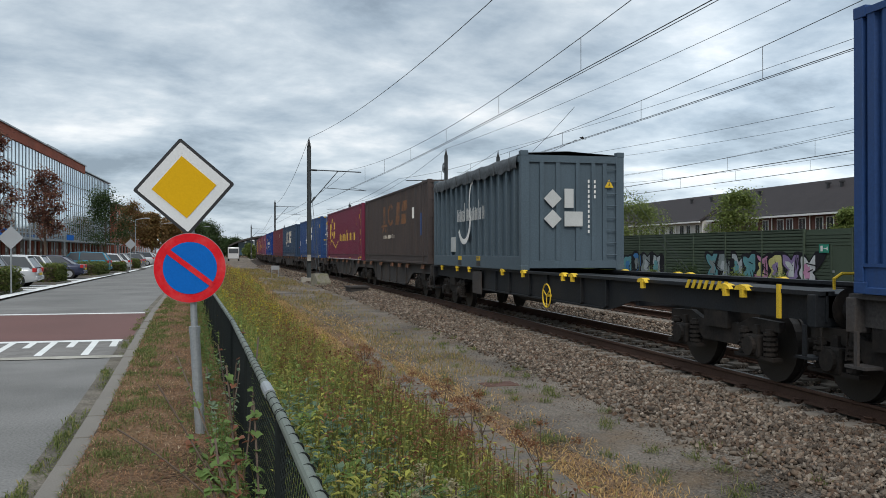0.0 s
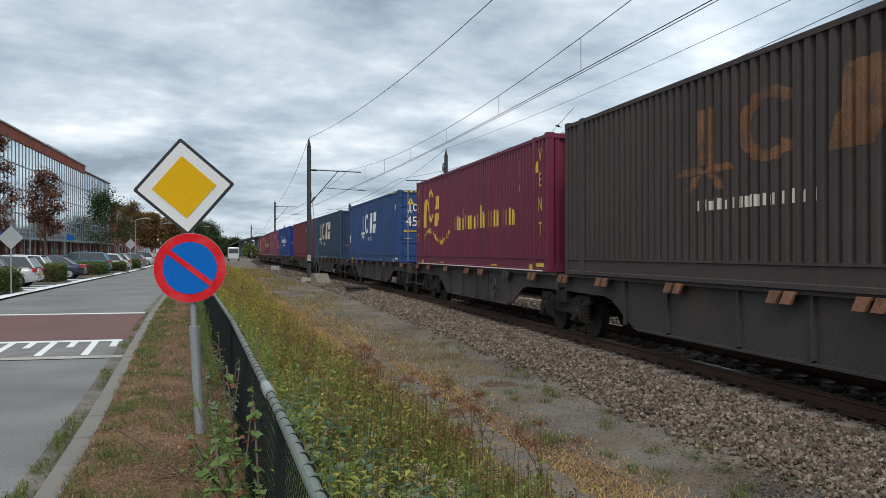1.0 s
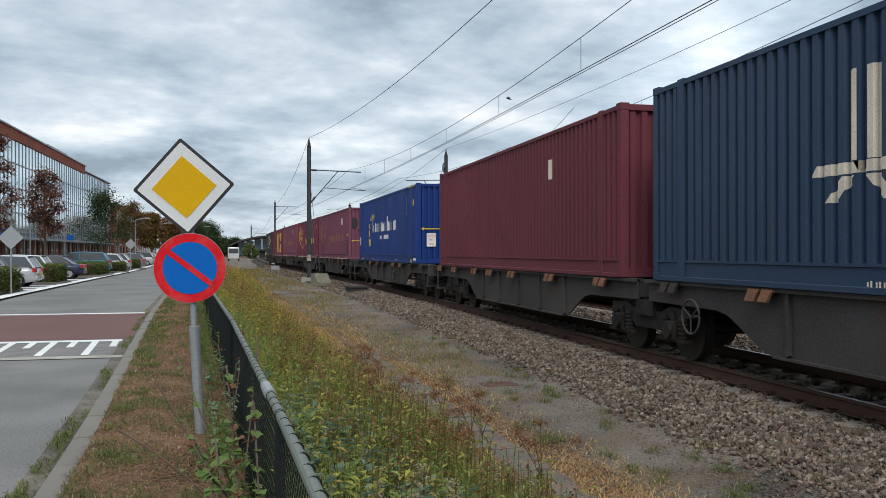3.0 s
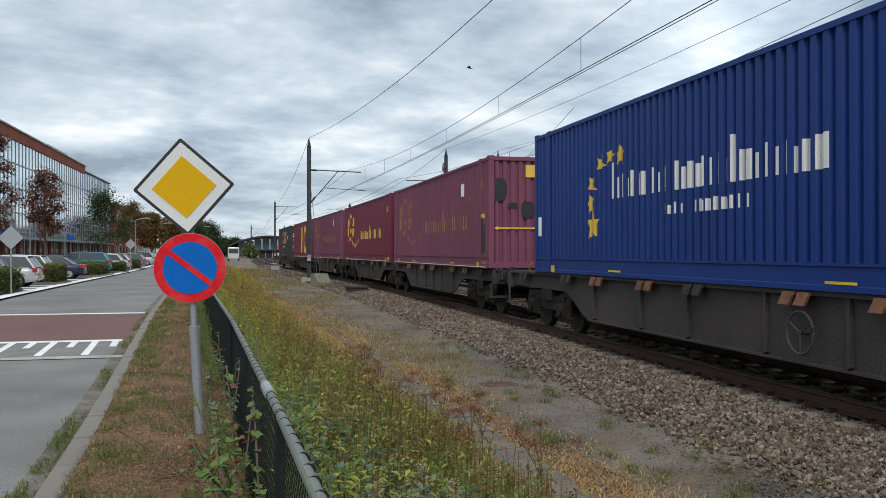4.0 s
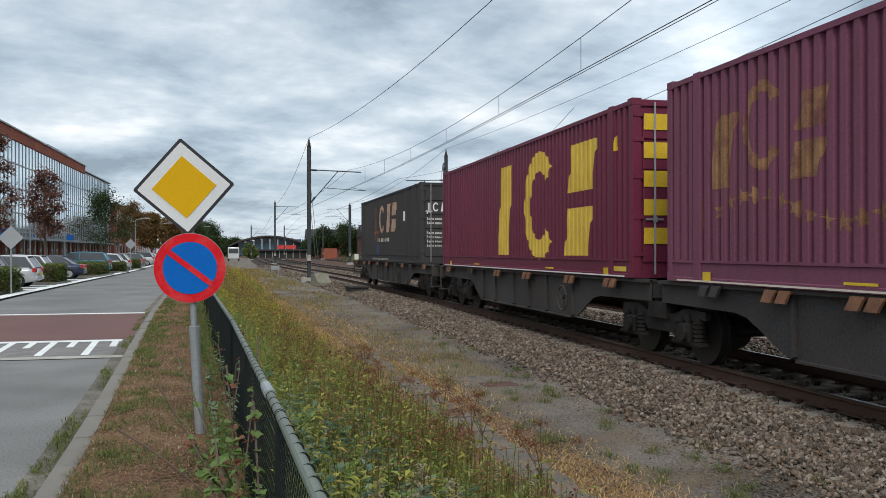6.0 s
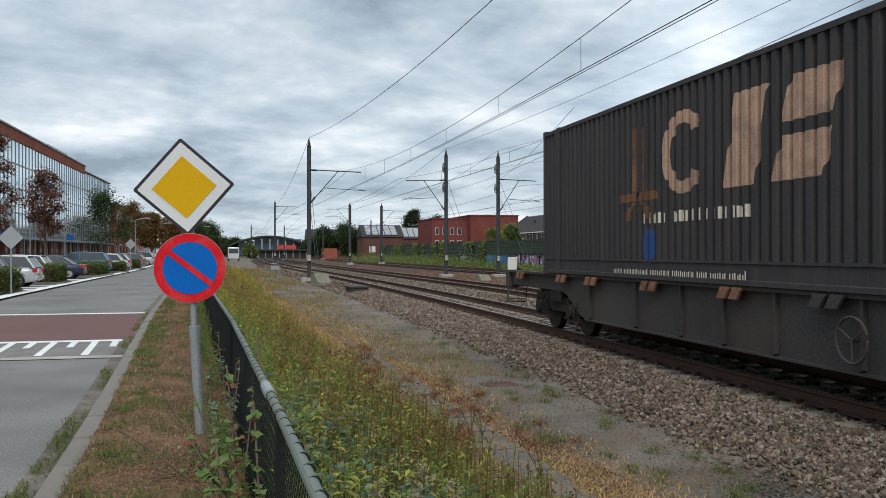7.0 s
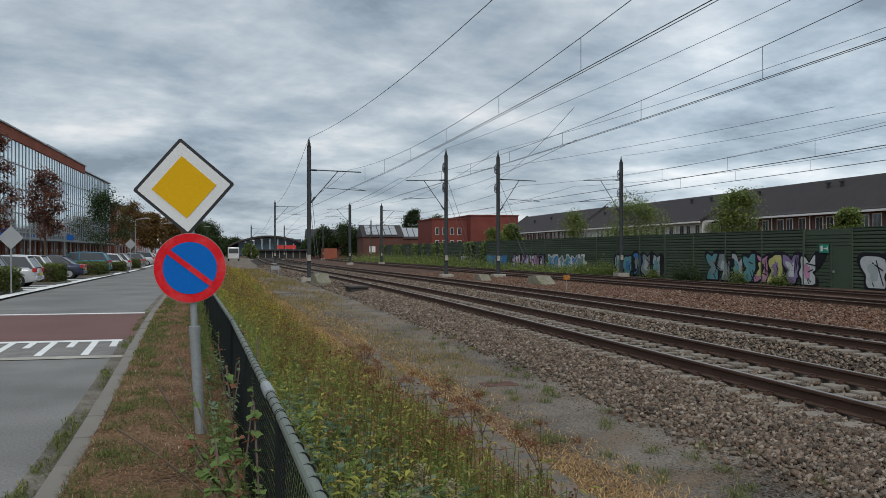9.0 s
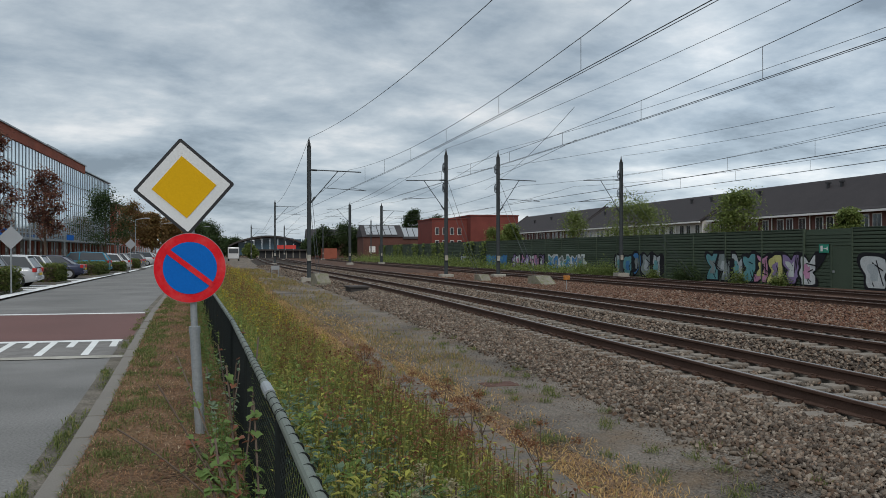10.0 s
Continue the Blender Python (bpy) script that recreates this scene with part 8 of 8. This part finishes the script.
x, y = scatter(20000, 4.35, 14.0, 40, 120, 1.5)
far_rail = np.minimum(np.abs(np.abs(x - BEND(y) - 7.29) - 0.7535), np.abs(np.abs(x - BEND(y) - 11.83) - 0.7535)) > 0.13
x, y = x[far_rail], y[far_rail]
stones("ballast_stones", x, y, R.uniform(0.06, 0.12, len(x)), M["stone"], "loose ballast stones farther along the line")
x, y = scatter(28000, 13.0, 21.6, 14, 80, 1.2)
stones("rusty_ballast_stones", x, y, R.uniform(0.05, 0.10, len(x)), M["red_stone"], "rust-tinted loose ballast stones between the tracks")
x, y = scatter(16000, 2.6, 4.7, 3.2, 26, 1.7)
n = len(x)
z = np.full(n, PATH_Z)
stones("gravel_stones", x, y, R.uniform(0.008, 0.02, n), M["stone"], "fine loose gravel on the path")
# single stones that lie apart at the foot of the bank
foot = tagged(new("ground_stones"), "single angular ballast stones at the foot of the bank", "ballast", kind="structure")
SM = []
for k in range(6):
    me = bpy.data.meshes.new("stone")
    v = STONE * (1 + R.normal(0, 0.22, (8, 3))) * R.uniform(0.55, 1.15, 3)
    me.from_pydata([tuple(q) for q in v], [], [tuple(int(i) for i in q) for q in STONE_F])
    me.materials.append(M["stone"])
    SM.append(me)
for k in range(280):
    o = new("stone", SM[k % 6])
    o.parent = foot
    y = random.uniform(4.2, 11.0)
    x = random.uniform(4.25, 5.6)
    s = random.uniform(0.035, 0.065)
    o.matrix_basis = pose(x, y, float(bed_z(np.array([x]), np.array([y]))[0]) + s * 0.35, random.uniform(0, 360), random.uniform(0, 360), random.uniform(0, 360)) @ Matrix.Scale(s, 4)

# a bird crossing the sky
bird = thing("bird", "small dark bird flying under the clouds", "bird")
BIRD = mat("dark_bird_feathers", (0.03, 0.03, 0.032), 0.8, vary=0.2)
bm = bmesh.new()
bmesh.ops.create_uvsphere(bm, u_segments=10, v_segments=8, radius=1.0, matrix=Matrix.Diagonal((0.045, 0.13, 0.04, 1)))
part("body", bm, BIRD, bird, smooth=True)
for sd in (-1, 1):
    bm = bmesh.new()
    a = [bm.verts.new(v) for v in ((0, 0.05, 0.02), (sd * 0.13, 0.03, 0.06), (sd * 0.27, -0.05, 0.04), (sd * 0.12, -0.06, 0.05), (0, -0.04, 0.02))]
    bm.faces.new(a)
    r0 = bmesh.ops.extrude_face_region(bm, geom=list(bm.faces))
    bmesh.ops.translate(bm, vec=(0, 0, 0.008), verts=[g for g in r0["geom"] if isinstance(g, bmesh.types.BMVert)])
    part("wing", bm, BIRD, bird)
part("tail", boxes((-0.03, 0.03, -0.2, -0.1, -0.005, 0.008)), BIRD, bird)

# block pavers of the ramp
ramp = tagged(new("road_ramp"), "grey block pavers on the ramp of the speed table", "pavement", kind="structure")
PAVER = bpy.data.meshes.new("paver")
bm = boxes((-0.099, 0.099, -0.104, 0.104, -0.05, 0.011))
bm.to_mesh(PAVER)
bm.free()
PAVER.materials.append(M["paving"])
for j in range(11):
    for i in range(25):
        o = new("paver", PAVER)
        o.parent = ramp
        o.matrix_basis = pose(kerb_x(16) - 0.5 - 0.205 * i - 0.1 * (j % 2), 15.12 + 0.213 * j, random.uniform(-0.003, 0.0))


def motions():
    for ob, start, z in MOVERS:
        rows = []
        for k in range(21):
            t = k * 0.5
            y = start - SPEED * t
            rows.append((t, pose(7.29 + bend(y), y, z, 0, 0, heading(y))))
        walk(ob, rows)
    walk(bird, [(t, pose(x, y, z, 20, 0, 70)) for t, x, y, z in ((0.0, 15.86, 39.45, 7.17), (1.4, 14.28, 39.81, 7.96), (2.5, 13.06, 40.08, 8.59), (4.0, 10.53, 40.65, 10.59), (5.5, 6.37, 41.59, 13.74), (7.0, 1.73, 42.63, 17.43), (10.0, -7.59, 44.72, 25.37))])


motions()
